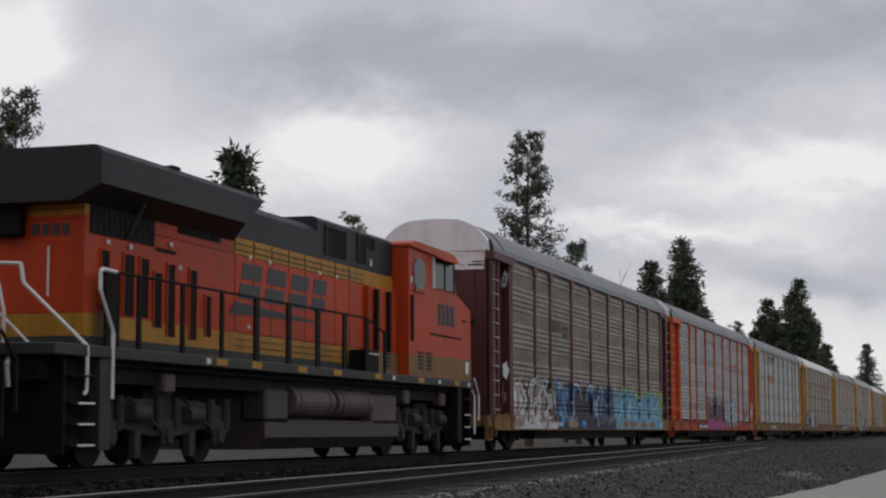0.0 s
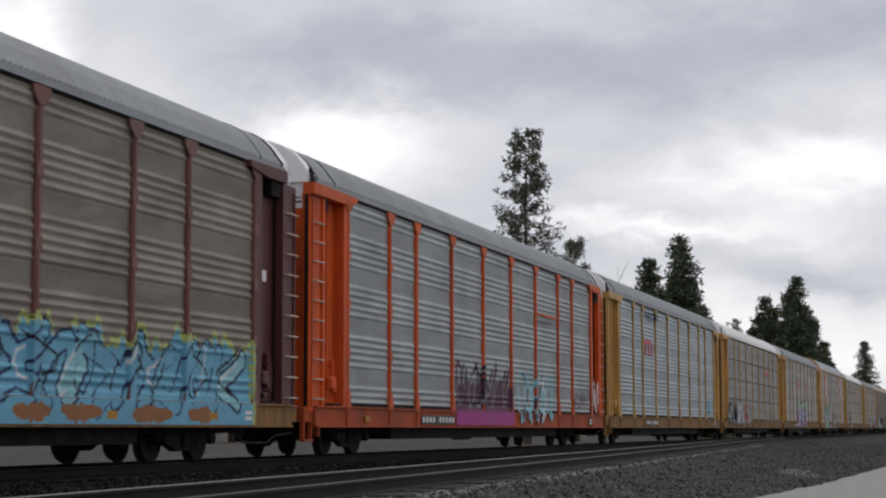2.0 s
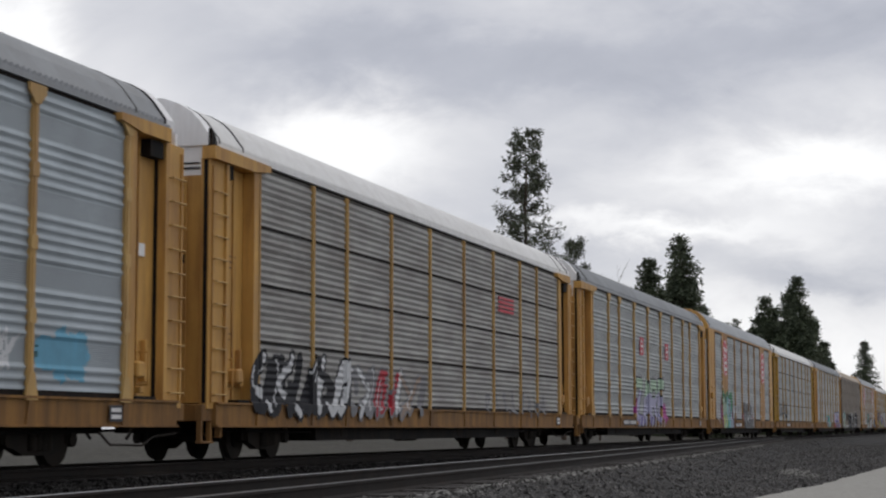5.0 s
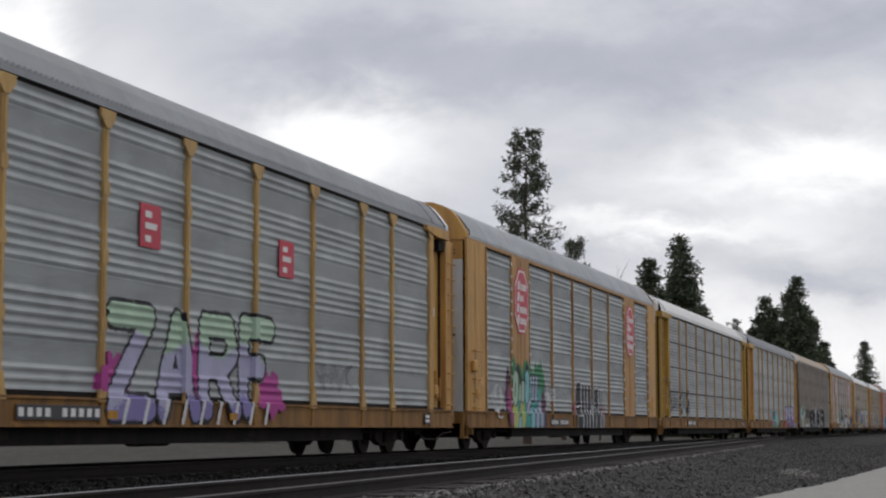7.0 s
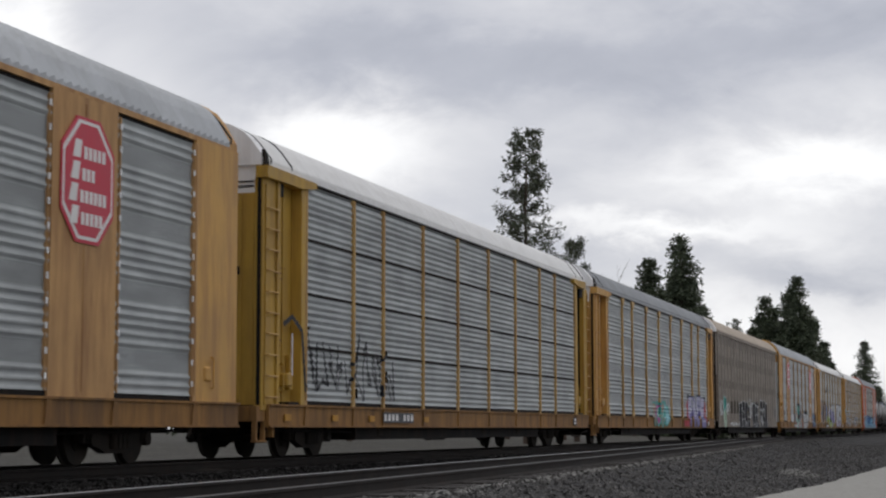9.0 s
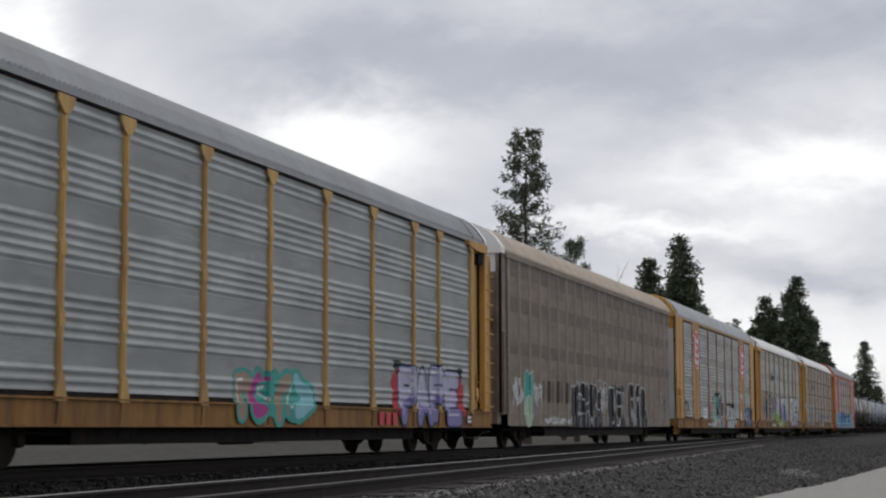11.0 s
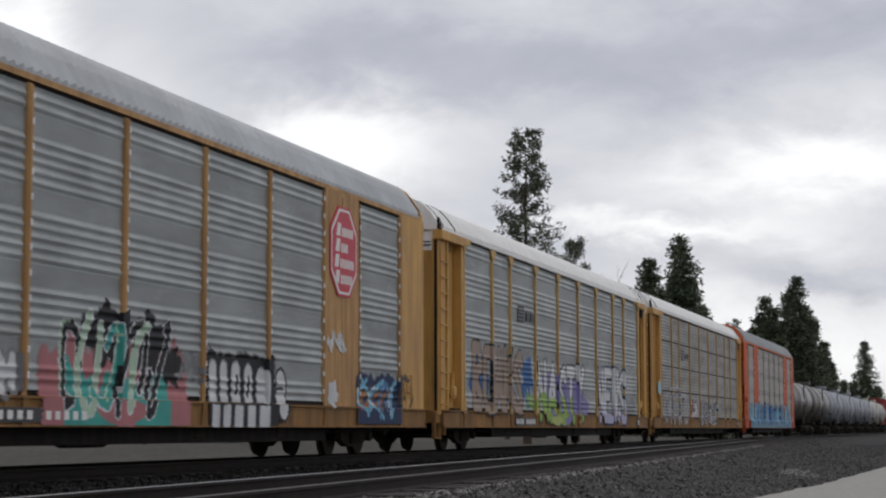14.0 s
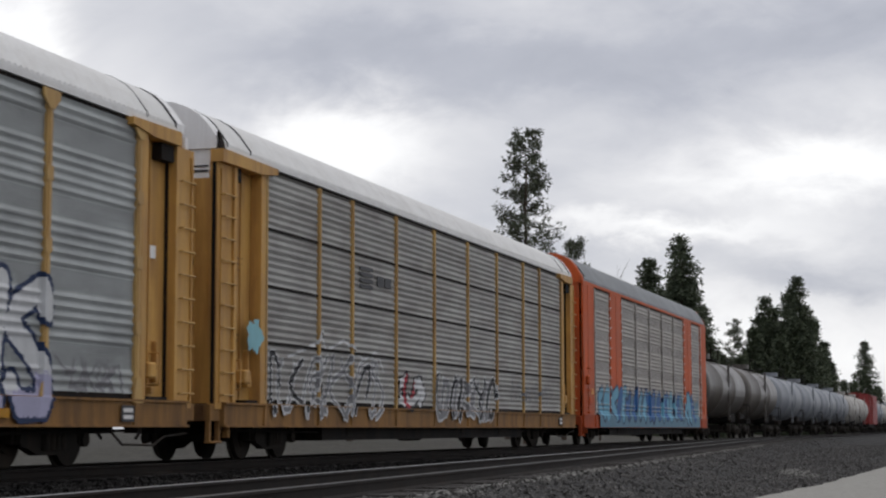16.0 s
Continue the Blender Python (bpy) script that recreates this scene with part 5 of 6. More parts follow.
bars(c, 18.15, 20.5, 3.68, 3.74, dark_logo, 1)
s = Spray(22.0, 27.0, 1.1, 2.2, 0.03)
s.scrawl(22.9, 25.2, 1.2, 1.7, "plum", 6, 0.03).scrawl(25.7, 26.5, 1.1, 2.1, "white", 4, 0.04).lay(c, "small faint scrawls of paint")
c = CARS[102]
part("red_mark", prism(bmesh.new(), [(7.0, 3.82), (8.6, 3.82), (8.55, 3.98), (7.0, 3.98)], 1, -0.05, -0.036), red_logo, c)
for x, k in ((7.15, 0.0), (7.85, 0.0), (8.55, 0.0)):
    part("red_mark", prism(bmesh.new(), [(x, 3.38), (x + 0.2, 3.38), (x + 0.2 + k, 3.86), (x + k, 3.86)], 1, -0.05, -0.036), red_logo, c)
Spray(7.0, 10.4, 4.6, 5.22).scrawl(7.3, 10.2, 4.75, 5.15, "navy", 9, 0.035).lay(c, "dark scrawled tag under the eave")
Spray(19.5, 25.3, 1.15, 2.3).blob(23.8, 1.6, 0.8, 0.35, "sky").scrawl(20.9, 22.5, 1.3, 1.9, "white", 5, 0.03).lay(c, "faint blue and white sprayed patch")
plate(c, 6.95, 9.45, 0.70, 0.90, 10)
c = CARS[130]
s = Spray(1.5, 25.0, 0.66, 2.3)
s.wild(1.7, 6.8, 0.7, 2.05, ["black", "white", "black"], "black", per=2.4, w=0.1).wild(6.8, 12.0, 0.72, 1.95, ["white", "tan", "red", "grey"], "grey", per=2.0, w=0.08)
s.scrawl(17, 24, 0.9, 1.6, "grey", 8, 0.05).lay(c, "black and white graffiti with red touches", "slits")
bars(c, 18.5, 20.5, 3.7, 4.15, red_logo, 4)
c = CARS[159]
s = Spray(9.2, 17.0, 0.64, 2.62, 0.024)
s.blob(9.9, 1.35, 0.55, 0.35, "magenta").blob(15.9, 1.2, 0.6, 0.4, "magenta").blob(12.9, 1.5, 0.5, 0.6, "magenta")
s.word("ZARF", 9.55, 16.15, 0.66, 2.56, "mint", "black", 0.19, 0.065).fade("mint", "lilac", 1.9, 0.3).fade("lilac", "violet", 1.0, 0.3)
for k in range(9):
    s.line([(10.1 + k * 0.68, 0.66), (10.25 + k * 0.68, 1.0)], 0.05, "white")
s.lay(c, "pale green and lilac block letter graffiti with black outlines")
for x, z in ((11.0, 3.7), (16.62, 3.7)):
    p = part("red_badge", boxes((x - 0.36, x + 0.36, -0.05, -0.037, z - 0.34, z + 0.34), bevel=0.006), red_logo, c, "red badge with white bars")
    for d in (-0.2, 0.0, 0.18):
        part("badge_bar", boxes((x - 0.2, x + 0.2 - abs(d), -0.056, -0.05, z + d - 0.05, z + d + 0.05)), white_logo, p)
Spray(18.1, 20.4, 1.2, 2.0).scrawl(18.3, 20.2, 1.3, 1.9, "grey", 7, 0.025).lay(c, "thin grey scrawl of paint")
plate(c, 7.05, 9.4, 0.70, 0.90, 10, (9.6, 14.0))
c = CARS[187]
octagon(c, 5.72, 4.13, 1.58, 1.82)
octagon(c, 21.85, 4.13, 1.58, 1.82)
s = Spray(2.4, 17.3, 0.6, 2.75, 0.022)
s.scrawl(2.8, 3.9, 0.9, 1.7, "white", 6, 0.025).arc(3.3, 1.3, 0.45, 0.45, 0, 300, 0.02, "white")
s.blob(4.45, 1.45, 0.4, 0.75, "plum").blob(8.3, 1.3, 0.4, 0.7, "plum").blob(4.6, 1.2, 0.25, 0.5, "magenta").mass(4.6, 8.5, 1.6, 2.36, "leaf", 0.22, 0.6).mass(4.8, 8.2, 0.62, 1.7, "teal", 0.1)
s.line([(4.9, 1.9), (5.3, 2.25), (5.7, 1.8)], 0.12, "black").line([(6.0, 1.8), (6.3, 2.3), (6.7, 1.9)], 0.12, "black")
s.bubbles([(4.95, 0.8, 1.35, 0.34), (5.75, 0.8, 1.45, 0.28)], "lime", "black").bubbles([(6.85, 0.72, 1.2, 0.24), (5.35, 0.66, 0.95, 0.2)], "cyan", "black").bubbles([(7.4, 0.72, 1.2, 0.22), (7.95, 0.75, 1.45, 0.2), (6.45, 1.1, 1.5, 0.18)], "lilac", "black")
s.bubbles([(5.0, 1.5, 2.2, 0.32), (5.5, 1.4, 1.85, 0.13), (5.82, 1.45, 1.95, 0.2)], "mint", "black").bubbles([(6.3, 1.5, 2.25, 0.25), (6.85, 1.4, 2.1, 0.18)], "cyan", "black").bubbles([(7.2, 1.45, 2.15, 0.14), (7.55, 1.4, 2.15, 0.15)], "lilac", "black").line([(5.0, 1.5), (5.02, 1.8)], 0.04, "black").arc(6.3, 1.95, 0.1, 0.12, 180, 360, 0.025, "teal")
s.scrawl(8.9, 9.6, 1.3, 1.8, "white", 5, 0.035)
s.blob(12.5, 1.2, 0.3, 0.2, "pink").blob(17.0, 1.2, 0.25, 0.15, "pink")
s.bubbles([(13.15, 0.64, 2.12, 0.42), (13.85, 0.64, 2.05, 0.24), (14.3, 0.64, 2.05, 0.22), (14.8, 0.64, 2.05, 0.24), (15.3, 0.64, 2.05, 0.24), (15.95, 0.64, 1.98, 0.32), (16.5, 0.64, 1.88, 0.16), (16.78, 0.64, 1.88, 0.13)], "black", "white", 0.055)
for pts in ([(12.9, 1.25), (13.4, 1.3)], [(14.1, 1.1), (14.2, 1.2), (14.5, 1.2)], [(15.1, 0.7), (14.9, 1.1), (15.2, 1.3)], [(15.7, 1.2), (16.2, 1.2)], [(13.0, 0.98), (13.5, 0.98)]):
    s.line(pts, 0.025, "white")
s.lay(c, "teal bubble graffiti and black lettering with white outlines", wide=True)
plate(c, 9.1, 11.4, 0.66, 0.86, 10)
c = CARS[216]
s = Spray(0.8, 9.0, 1.0, 2.75)
s.scrawl(2.2, 7.6, 1.12, 2.5, "black", 13, 0.03).line([(0.9, 2.5), (1.3, 2.65), (1.8, 2.4), (2.0, 1.3)], 0.05, "black").line([(1.3, 1.6), (1.3, 2.3)], 0.03, "white").lay(c, "thin black scrawled graffiti", "slits")
plate(c, 6.5, 8.6, 0.70, 0.92, 8, (0.9, 3.4, 5.6, 9.4))
c = CARS[244]
s = Spray(10.6, 25.3, 0.6, 2.1, 0.026)
s.wild(10.8, 14.9, 0.62, 1.7, ["cyan", "teal", "magenta", "tan"], "teal", per=1.6, w=0.2).blob(19.75, 1.4, 0.4, 0.6, "red").blob(24.55, 1.35, 0.4, 0.6, "red").blob(19.7, 2.0, 0.3, 0.15, "black").blob(24.6, 1.95, 0.25, 0.12, "black")
s.word("PAPE", 19.85, 24.5, 0.62, 2.05, "lilac", "navy", 0.2, 0.06, "white").fade("lilac", "violet", 1.2, 0.25).lay(c, "lilac and violet lettered graffiti with red sides")
for x in (18.3, 18.75, 19.2):
    part("sill_square", boxes((x, x + 0.28, -0.1, -0.088, 0.66, 0.92)), red_logo, c)
c = BROWN
s = Spray(0.6, 26.2, 0.62, 2.4, 0.022)
s.scrawl(1.0, 2.1, 1.2, 2.0, "white", 6, 0.03).scrawl(3.4, 4.6, 1.2, 1.9, "white", 6, 0.025)
s.bubbles([(2.6, 1.1, 2.25, 0.3), (3.1, 1.1, 2.25, 0.26)], "teal", "white", 0.03).bubbles([(2.7, 1.0, 1.5, 0.4)], "mint", "white", 0.03)
for x in np.arange(4.8, 8.4, 0.95):
    s.scrawl(x, x + 0.7, 0.7, 0.92, "white", 4, 0.022)
for x in np.arange(4.6, 8.2, 0.6):
    s.bubbles([(x, 1.5, 2.0, 0.16)], "umber", "umber", 0.02)
s.bubbles([(8.55, 0.64, 1.95, 0.3), (9.1, 0.64, 2.08, 0.46), (9.85, 0.64, 2.08, 0.44), (10.6, 0.64, 2.05, 0.38), (11.2, 0.64, 2.05, 0.3), (11.9, 0.64, 2.05, 0.38), (12.65, 0.64, 1.98, 0.4)], "black", "white", 0.035)
s.arc(9.6, 0.95, 0.62, 0.75, 0, 180, 0.022, "white").line([(9.6, 0.64), (9.6, 1.6)], 0.02, "white").arc(10.8, 0.75, 0.4, 0.4, 0, 180, 0.022, "white").arc(12.1, 0.8, 0.4, 0.6, 0, 170, 0.022, "white").line([(9.1, 1.05), (10.0, 1.05)], 0.02, "white").line([(10.5, 1.35), (11.0, 1.45)], 0.02, "white")
s.scrawl(12.9, 13.7, 1.0, 2.1, "white", 7, 0.018).arc(13.5, 1.95, 0.18, 0.2, -60, 240, 0.02, "white").line([(12.3, 2.05), (12.35, 2.2), (12.9, 2.2), (12.9, 1.9)], 0.018, "white")
s.mass(13.95, 17.0, 0.62, 2.05, "black", 0.07, 2.0)
for pts in ([(14.0, 0.7), (14.0, 1.6), (14.2, 2.0), (15.0, 2.0)], [(14.9, 2.0), (14.85, 1.3), (15.0, 0.9), (14.7, 0.75)], [(15.15, 1.95), (15.3, 1.2), (15.6, 1.9), (15.8, 1.8)], [(15.6, 1.4), (15.5, 0.7), (15.9, 0.66), (15.95, 0.9)], [(15.9, 1.9), (16.1, 1.75), (16.3, 1.95)], [(15.9, 1.35), (16.2, 1.35)], [(16.3, 1.95), (16.2, 0.9)], [(16.5, 1.9), (16.6, 1.0), (16.8, 1.9), (16.95, 1.8), (16.95, 0.9)]):
    s.line(pts, 0.03, "white")
s.blob(13.95, 1.2, 0.05, 0.3, "ochre").blob(16.4, 1.2, 0.05, 0.3, "ochre").blob(12.1, 1.3, 0.05, 0.35, "ochre")
s.bubbles([(18.15, 0.64, 2.26, 0.55), (19.55, 0.64, 2.24, 0.5), (20.5, 0.64, 2.15, 0.42), (21.15, 0.64, 1.35, 0.42)], "black", "white", 0.05)
for pts in ([(18.4, 0.7), (18.25, 1.75), (18.95, 0.95)], [(19.2, 0.95), (19.5, 1.75), (19.7, 1.2)], [(18.6, 0.95), (18.75, 1.2), (19.0, 0.7)], [(20.0, 0.7), (20.1, 1.3)]):
    s.line(pts, 0.03, "white")
s.scrawl(25.1, 26.0, 1.2, 2.0, "grey", 5, 0.025)
s.lay(c, "black graffiti lettering with white outlines", plain=True)
lab = part("route_label", boxes((24.45, 24.8, -0.012, -0.001, 1.6, 2.0)), white_logo, c)
part("label_mark", boxes((24.5, 24.75, -0.016, -0.012, 1.65, 1.95)), brown, lab)
c = CARS[302]
octagon(c, 5.72, 4.13, 1.58, 1.82)
octagon(c, 21.85, 4.13, 1.58, 1.82)
s = Spray(2.1, 26.6, 0.6, 2.6, 0.024)
s.line([(2.35, 1.65), (3.0, 1.72)], 0.14, "white").line([(2.7, 1.7), (2.65, 1.25)], 0.14, "white").line([(3.1, 1.2), (3.35, 1.7), (3.65, 1.25)], 0.14, "white").line([(2.35, 1.65), (3.0, 1.72)], 0.1, "black").line([(2.7, 1.7), (2.65, 1.25)], 0.1, "black").line([(3.1, 1.2), (3.35, 1.7), (3.65, 1.25)], 0.1, "black")
s.wild(7.8, 9.35, 0.95, 1.65, ["white"], "grey", gloss=None, per=2.6, w=0.11)
s.mass(9.9, 14.6, 0.62, 1.75, "pink", 0.3, 0.5).blob(11.9, 1.95, 0.75, 0.45, "black").blob(13.2, 1.9, 0.6, 0.45, "black").mass(10.5, 13.9, 0.62, 1.35, "teal", 0.25, 1.5).blob(12.3, 0.8, 0.8, 0.2, "pink").blob(14.1, 1.55, 0.4, 0.3, "black")
s.wild(10.5, 14.2, 0.66, 2.35, ["black", "mint", "teal", "black"], "white", gloss="mint", per=1.8, w=0.07, rim=0.03).scrawl(14.3, 15.2, 1.3, 1.9, "grey", 6, 0.02)
s.mass(15.35, 18.35, 0.62, 1.86, "black", 0.06, 1.0).bubbles([(15.6, 0.66, 1.75, 0.17), (16.05, 0.66, 1.75, 0.17), (16.55, 0.66, 1.75, 0.2), (17.1, 0.66, 1.72, 0.19), (17.7, 0.66, 1.68, 0.26)], "white", "grey", 0.03).line([(16.6, 1.2), (16.65, 1.45)], 0.05, "black").line([(17.1, 1.15), (17.15, 1.45)], 0.05, "black").line([(15.5, 1.0), (18.0, 1.0)], 0.025, "black").bubbles([(18.6, 0.95, 1.7, 0.27)], "white", "black", 0.06).line([(18.45, 1.3), (18.75, 1.3)], 0.03, "black")
s.blob(21.25, 1.25, 0.28, 0.26, "white").scrawl(20.9, 21.9, 2.1, 2.5, "white", 5, 0.03)
s.mass(22.65, 25.5, 0.66, 1.7, "navy", 0.1, 1.0).wild(22.7, 25.4, 0.95, 1.4, ["rust", "navy"], "red", gloss=None, per=2.0, w=0.05, rim=0.0).wild(22.7, 25.4, 0.7, 1.7, ["blue", "sky", None], "sky", gloss="white", per=2.0, w=0.035, rim=0.015)
s.scrawl(25.6, 26.4, 1.0, 1.8, "umber", 4, 0.03).lay(c, "assorted small graffiti in black, teal, white and blue", wide=True)
plate(c, 8.7, 11.2, 0.66, 0.86, 10, (4.0,))
c = CARS[330]
s = Spray(2.4, 25.3, 0.64, 3.15, 0.026)
s.blob(3.6, 1.9, 0.9, 0.6, "blue").blob(8.6, 1.9, 0.6, 0.7, "blue").word("BOAKS", 2.95, 8.05, 0.95, 2.85, "tan", "black", 0.165, 0.05).scrawl(8.5, 9.7, 1.1, 1.8, "white", 6, 0.03)
s.blob(12.9, 1.5, 2.9, 0.75, "violet").blob(15.6, 1.35, 1.1, 0.4, "violet").word("NASTY", 9.7, 16.2, 0.66, 2.62, "white", "black", 0.175, 0.06).fade("white", "green", 1.55, 0.2).blob(12.0, 0.8, 0.7, 0.14, "lime").blob(13.4, 0.8, 0.4, 0.12, "violet")
s.word("NEWS", 18.15, 23.0, 0.66, 2.72, "white", "navy", 0.17, 0.075).fade("white", "lilac", 1.2, 0.3).scrawl(23.3, 25.0, 1.1, 1.7, "grey", 7, 0.03)
s.lay(c, "tall block letter graffiti in white, green, tan and blue")
bars(c, 7.45, 8.3, 3.55, 4.05, dark_logo, 5)
bars(c, 8.4, 9.45, 3.62, 4.0, dark_logo, 1, (0, 2))
plate(c, 7.0, 9.2, 0.66, 0.88, 10, (15.0, 21.5))
c = CARS[359]
s = Spray(0.9, 25.4, 0.64, 2.5, 0.03)
s.wild(2.3, 8.8, 0.7, 2.1, ["grey", "black", "grey"], "white", gloss=None, per=1.9, w=0.055, rim=0.028).line([(3.2, 1.9), (4.6, 2.2), (4.8, 2.5), (5.2, 2.1), (6.2, 2.35), (7.4, 2.0), (8.2, 2.2), (8.7, 1.8)], 0.03, "white").wild(9.6, 11.7, 0.95, 1.85, ["white", "red"], "black", gloss=None, per=2.2, w=0.1).wild(12.3, 18.0, 0.7, 1.95, ["grey", "black"], "white", gloss=None, per=2.4, w=0.09, rim=0.03)
s.blob(1.5, 2.2, 0.35, 0.28, "cyan").scrawl(19.5, 24.0, 1.2, 2.0, "grey", 9, 0.025).lay(c, "white outlined graffiti over dull steel", "slits")
bars(c, 7.1, 8.1, 3.5, 4.0, dark_logo, 4)
bars(c, 8.2, 9.2, 3.6, 3.95, dark_logo, 1, (0, 2))
c = CARS[387]
s = Spray(2.4, 25.2, 0.62, 2.4, 0.05)
s.mass(2.6, 24.8, 0.64, 1.75, "steel", 0.3, 1.0).wild(2.7, 24.6, 0.7, 2.2, ["sky", "steel", "blue", "sky"], "navy", gloss=None, per=1.0, w=0.22, rim=0.06).lay(c, "light blue graffiti along the lower side", wide=True)


# ---- ground and tracks ----


def ground_mat(name, cols, scale, bump, rough=0.95, soot_shade=None):
    m = bpy.data.materials.new(name)
    m.use_nodes = True
    w = Nodes(m.node_tree)
    bsdf = m.node_tree.nodes["Principled BSDF"]
    co = w.add("ShaderNodeTexCoord").outputs["Object"]
    big = w.noise(co, 0.25, 5, 0.6)
    mid = w.noise(co, scale, 6, 0.7)
    vor = w.add("ShaderNodeTexVoronoi")
    w.link(co, vor.inputs["Vector"])
    vor.inputs["Scale"].default_value = scale * 3
    base = w.ramp(mid, [(0.32, cols[0]), (0.52, cols[1]), (0.72, cols[2])])
    base = w.mix(w.ramp(big, [(0.4, (0, 0, 0)), (0.7, (0.6, 0.6, 0.6))]), base, cols[3])
    base = w.mix(w.math("MULTIPLY", vor.outputs["Color"], 0.5), base, tuple(c * 0.45 for c in cols[0]))
    if soot_shade:
        # oil, brake dust and the train's shade, darkened in along the main line
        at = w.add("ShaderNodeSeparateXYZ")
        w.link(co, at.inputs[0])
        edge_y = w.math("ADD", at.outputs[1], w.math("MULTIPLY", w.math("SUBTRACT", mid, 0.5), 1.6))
        k = w.math("DIVIDE", w.math("SUBTRACT", edge_y, soot_shade[0]), soot_shade[1] - soot_shade[0], clamp=True)
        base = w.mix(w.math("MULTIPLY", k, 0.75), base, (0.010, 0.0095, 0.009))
    w.link(base, bsdf.inputs["Base Color"])
    bsdf.inputs["Roughness"].default_value = rough
    b = w.add("ShaderNodeBump")
    b.inputs["Strength"].default_value, b.inputs["Distance"].default_value = bump, 0.06
    w.link(vor.outputs["Distance"], b.inputs["Height"])
    w.link(b.outputs[0], bsdf.inputs["Normal"])
    return m


ballast_mat = ground_mat("dark_ballast", [(0.014, 0.0135, 0.013), (0.034, 0.032, 0.031), (0.080, 0.076, 0.072), (0.046, 0.043, 0.041)], 5.0, 1.0, soot_shade=(8.6, 10.6))
field_mat = ground_mat("dry_grass_and_dirt", [(0.024, 0.021, 0.016), (0.052, 0.046, 0.036), (0.13, 0.12, 0.095), (0.04, 0.040, 0.026)], 2.0, 0.6)
pave_mat = ground_mat("worn_pale_asphalt", [(0.29, 0.285, 0.26), (0.35, 0.34, 0.31), (0.40, 0.39, 0.36), (0.33, 0.32, 0.29)], 7.0, 0.25)
# stone colour darkened for soot and for the shade beside the train
sooty_shaded_stone = paint("sooty_shaded_stone", (0.017, 0.016, 0.0155), 0.9, 0, 0.5, None, bump=0.3, gloss=0.2)
stone_mat = paint("crushed_stone", (0.125, 0.119, 0.114), 0.9, 0, 0.5, None, bump=0.3)
pale_stone = paint("pale_stone", (0.22, 0.215, 0.2), 0.9, 0, 0.4, None, bump=0.3)
steel = paint("rail_steel", (0.020, 0.017, 0.015), 0.8, 0.0, 0.3, (0.045, 0.03, 0.022), 0.25, gloss=0.2)
polished = paint("polished_rail_head", (0.29, 0.285, 0.285), 0.35, 0.9, 0.1, None, bump=0)
dull_head = paint("dull_rail_head", (0.085, 0.08, 0.078), 0.5, 0.6, 0.2, None, bump=0)
tie_mat = paint("weathered_tie_wood", (0.038, 0.033, 0.03), 0.9, 0, 0.35, (0.03, 0.027, 0.024), 0.3, streak=False)


def near_y(x):
    """The far rail of the siding, which runs in towards the main track."""
    return 7.02 + 0.052 * x + 0.00004 * x * x


BED = -0.62


def ground_z(x, y):
    """Height of the land: the shared ballast bed, its shoulder, and the flat on both sides."""
    lo = near_y(max(-60, min(x, 95))) - 2.1
    if y < lo:
        k = min(1, (lo - y) / 1.7)
        z = -0.21 + (BED + 0.21) * (k * k * (3 - 2 * k))
    elif y > 16.2:
        k = min(1, (y - 16.2) / 2.0)
        z = -0.21 - 0.30 * (k * k * (3 - 2 * k)) + 0.45 * min(1, max(0, (y - 21) / 9))
    else:
        z = -0.21
    return z


def grid_sheet(name, xs, ys, material, kind_label, z_of):
    bm = bmesh.new()
    vs = [[bm.verts.new((x, y, z_of(x, y))) for y in ys] for x in xs]
    for i in range(len(xs) - 1):
        for j in range(len(ys) - 1):
            bm.faces.new((vs[i][j], vs[i + 1][j], vs[i + 1][j + 1], vs[i][j + 1]))
    ob = part(name, bm, material, None)
    tagged(ob, kind_label, "ground", "", "structure")
    return ob


def spread(a, b, n, p=1.0):
    return [a + (b - a) * (i / n) ** p for i in range(n + 1)]


xs = [-3000, -800, -200, -60] + spread(-40, 60, 200) + spread(60.5, 220, 120)[1:] + [260, 340, 460, 640, 900, 1400, 3000]
ys = [-3000, -800, -200, -50, -20, -10] + spread(-6, 19, 110) + [21, 24, 30, 40, 60, 100, 200, 500, 1200, 3000]


def rough_z(x, y):
    z = ground_z(x, y)
    if -40 < x < 220 and -6 < y < 19:
        z += 0.035 * (noise.noise(Vector((x * 1.3, y * 1.3, 0))) + noise.noise(Vector((x * 4, y * 4, 5))) * 0.6)
    return z


land = grid_sheet("ground", xs, ys, field_mat, "dry grass and bare dirt beside the railway", lambda x, y: rough_z(x, y) - 0.05)
bed = grid_sheet("ballast_bed", [x for x in xs if -61 < x < 650], [y for y in ys if -2 <= y <= 17.4], ballast_mat, "dark crushed stone ballast under the tracks", rough_z)

# paved strip beside the ballast
bm = bmesh.new()
edge = [(8, 5.6), (18, 4.35), (28, 3.45), (36, 2.95), (50, 2.62), (70, 2.3), (120, 1.6), (300, -1)]
top = [(x, y + 0.12 * noise.noise(Vector((x * 0.9, 3, 1)))) for x0, x1 in zip(edge, edge[1:]) for k in range(12) for x, y in [(x0[0] + (x1[0] - x0[0]) * k / 12, x0[1] + (x1[1] - x0[1]) * k / 12)]]
a = [bm.verts.new((x, y, BED + 0.09)) for x, y in top]
b = [bm.verts.new((x, y - 0.05, BED + 0.015)) for x, y in top]
c = [bm.verts.new((x + 4, -12, BED + 0.09)) for x, y in top]
for i in range(len(top) - 1):
    bm.faces.new((b[i], b[i + 1], a[i + 1], a[i]))
    bm.faces.new((c[i], a[i], a[i + 1], c[i + 1])[::-1])
bmesh.ops.recalc_face_normals(bm, faces=bm.faces[:])
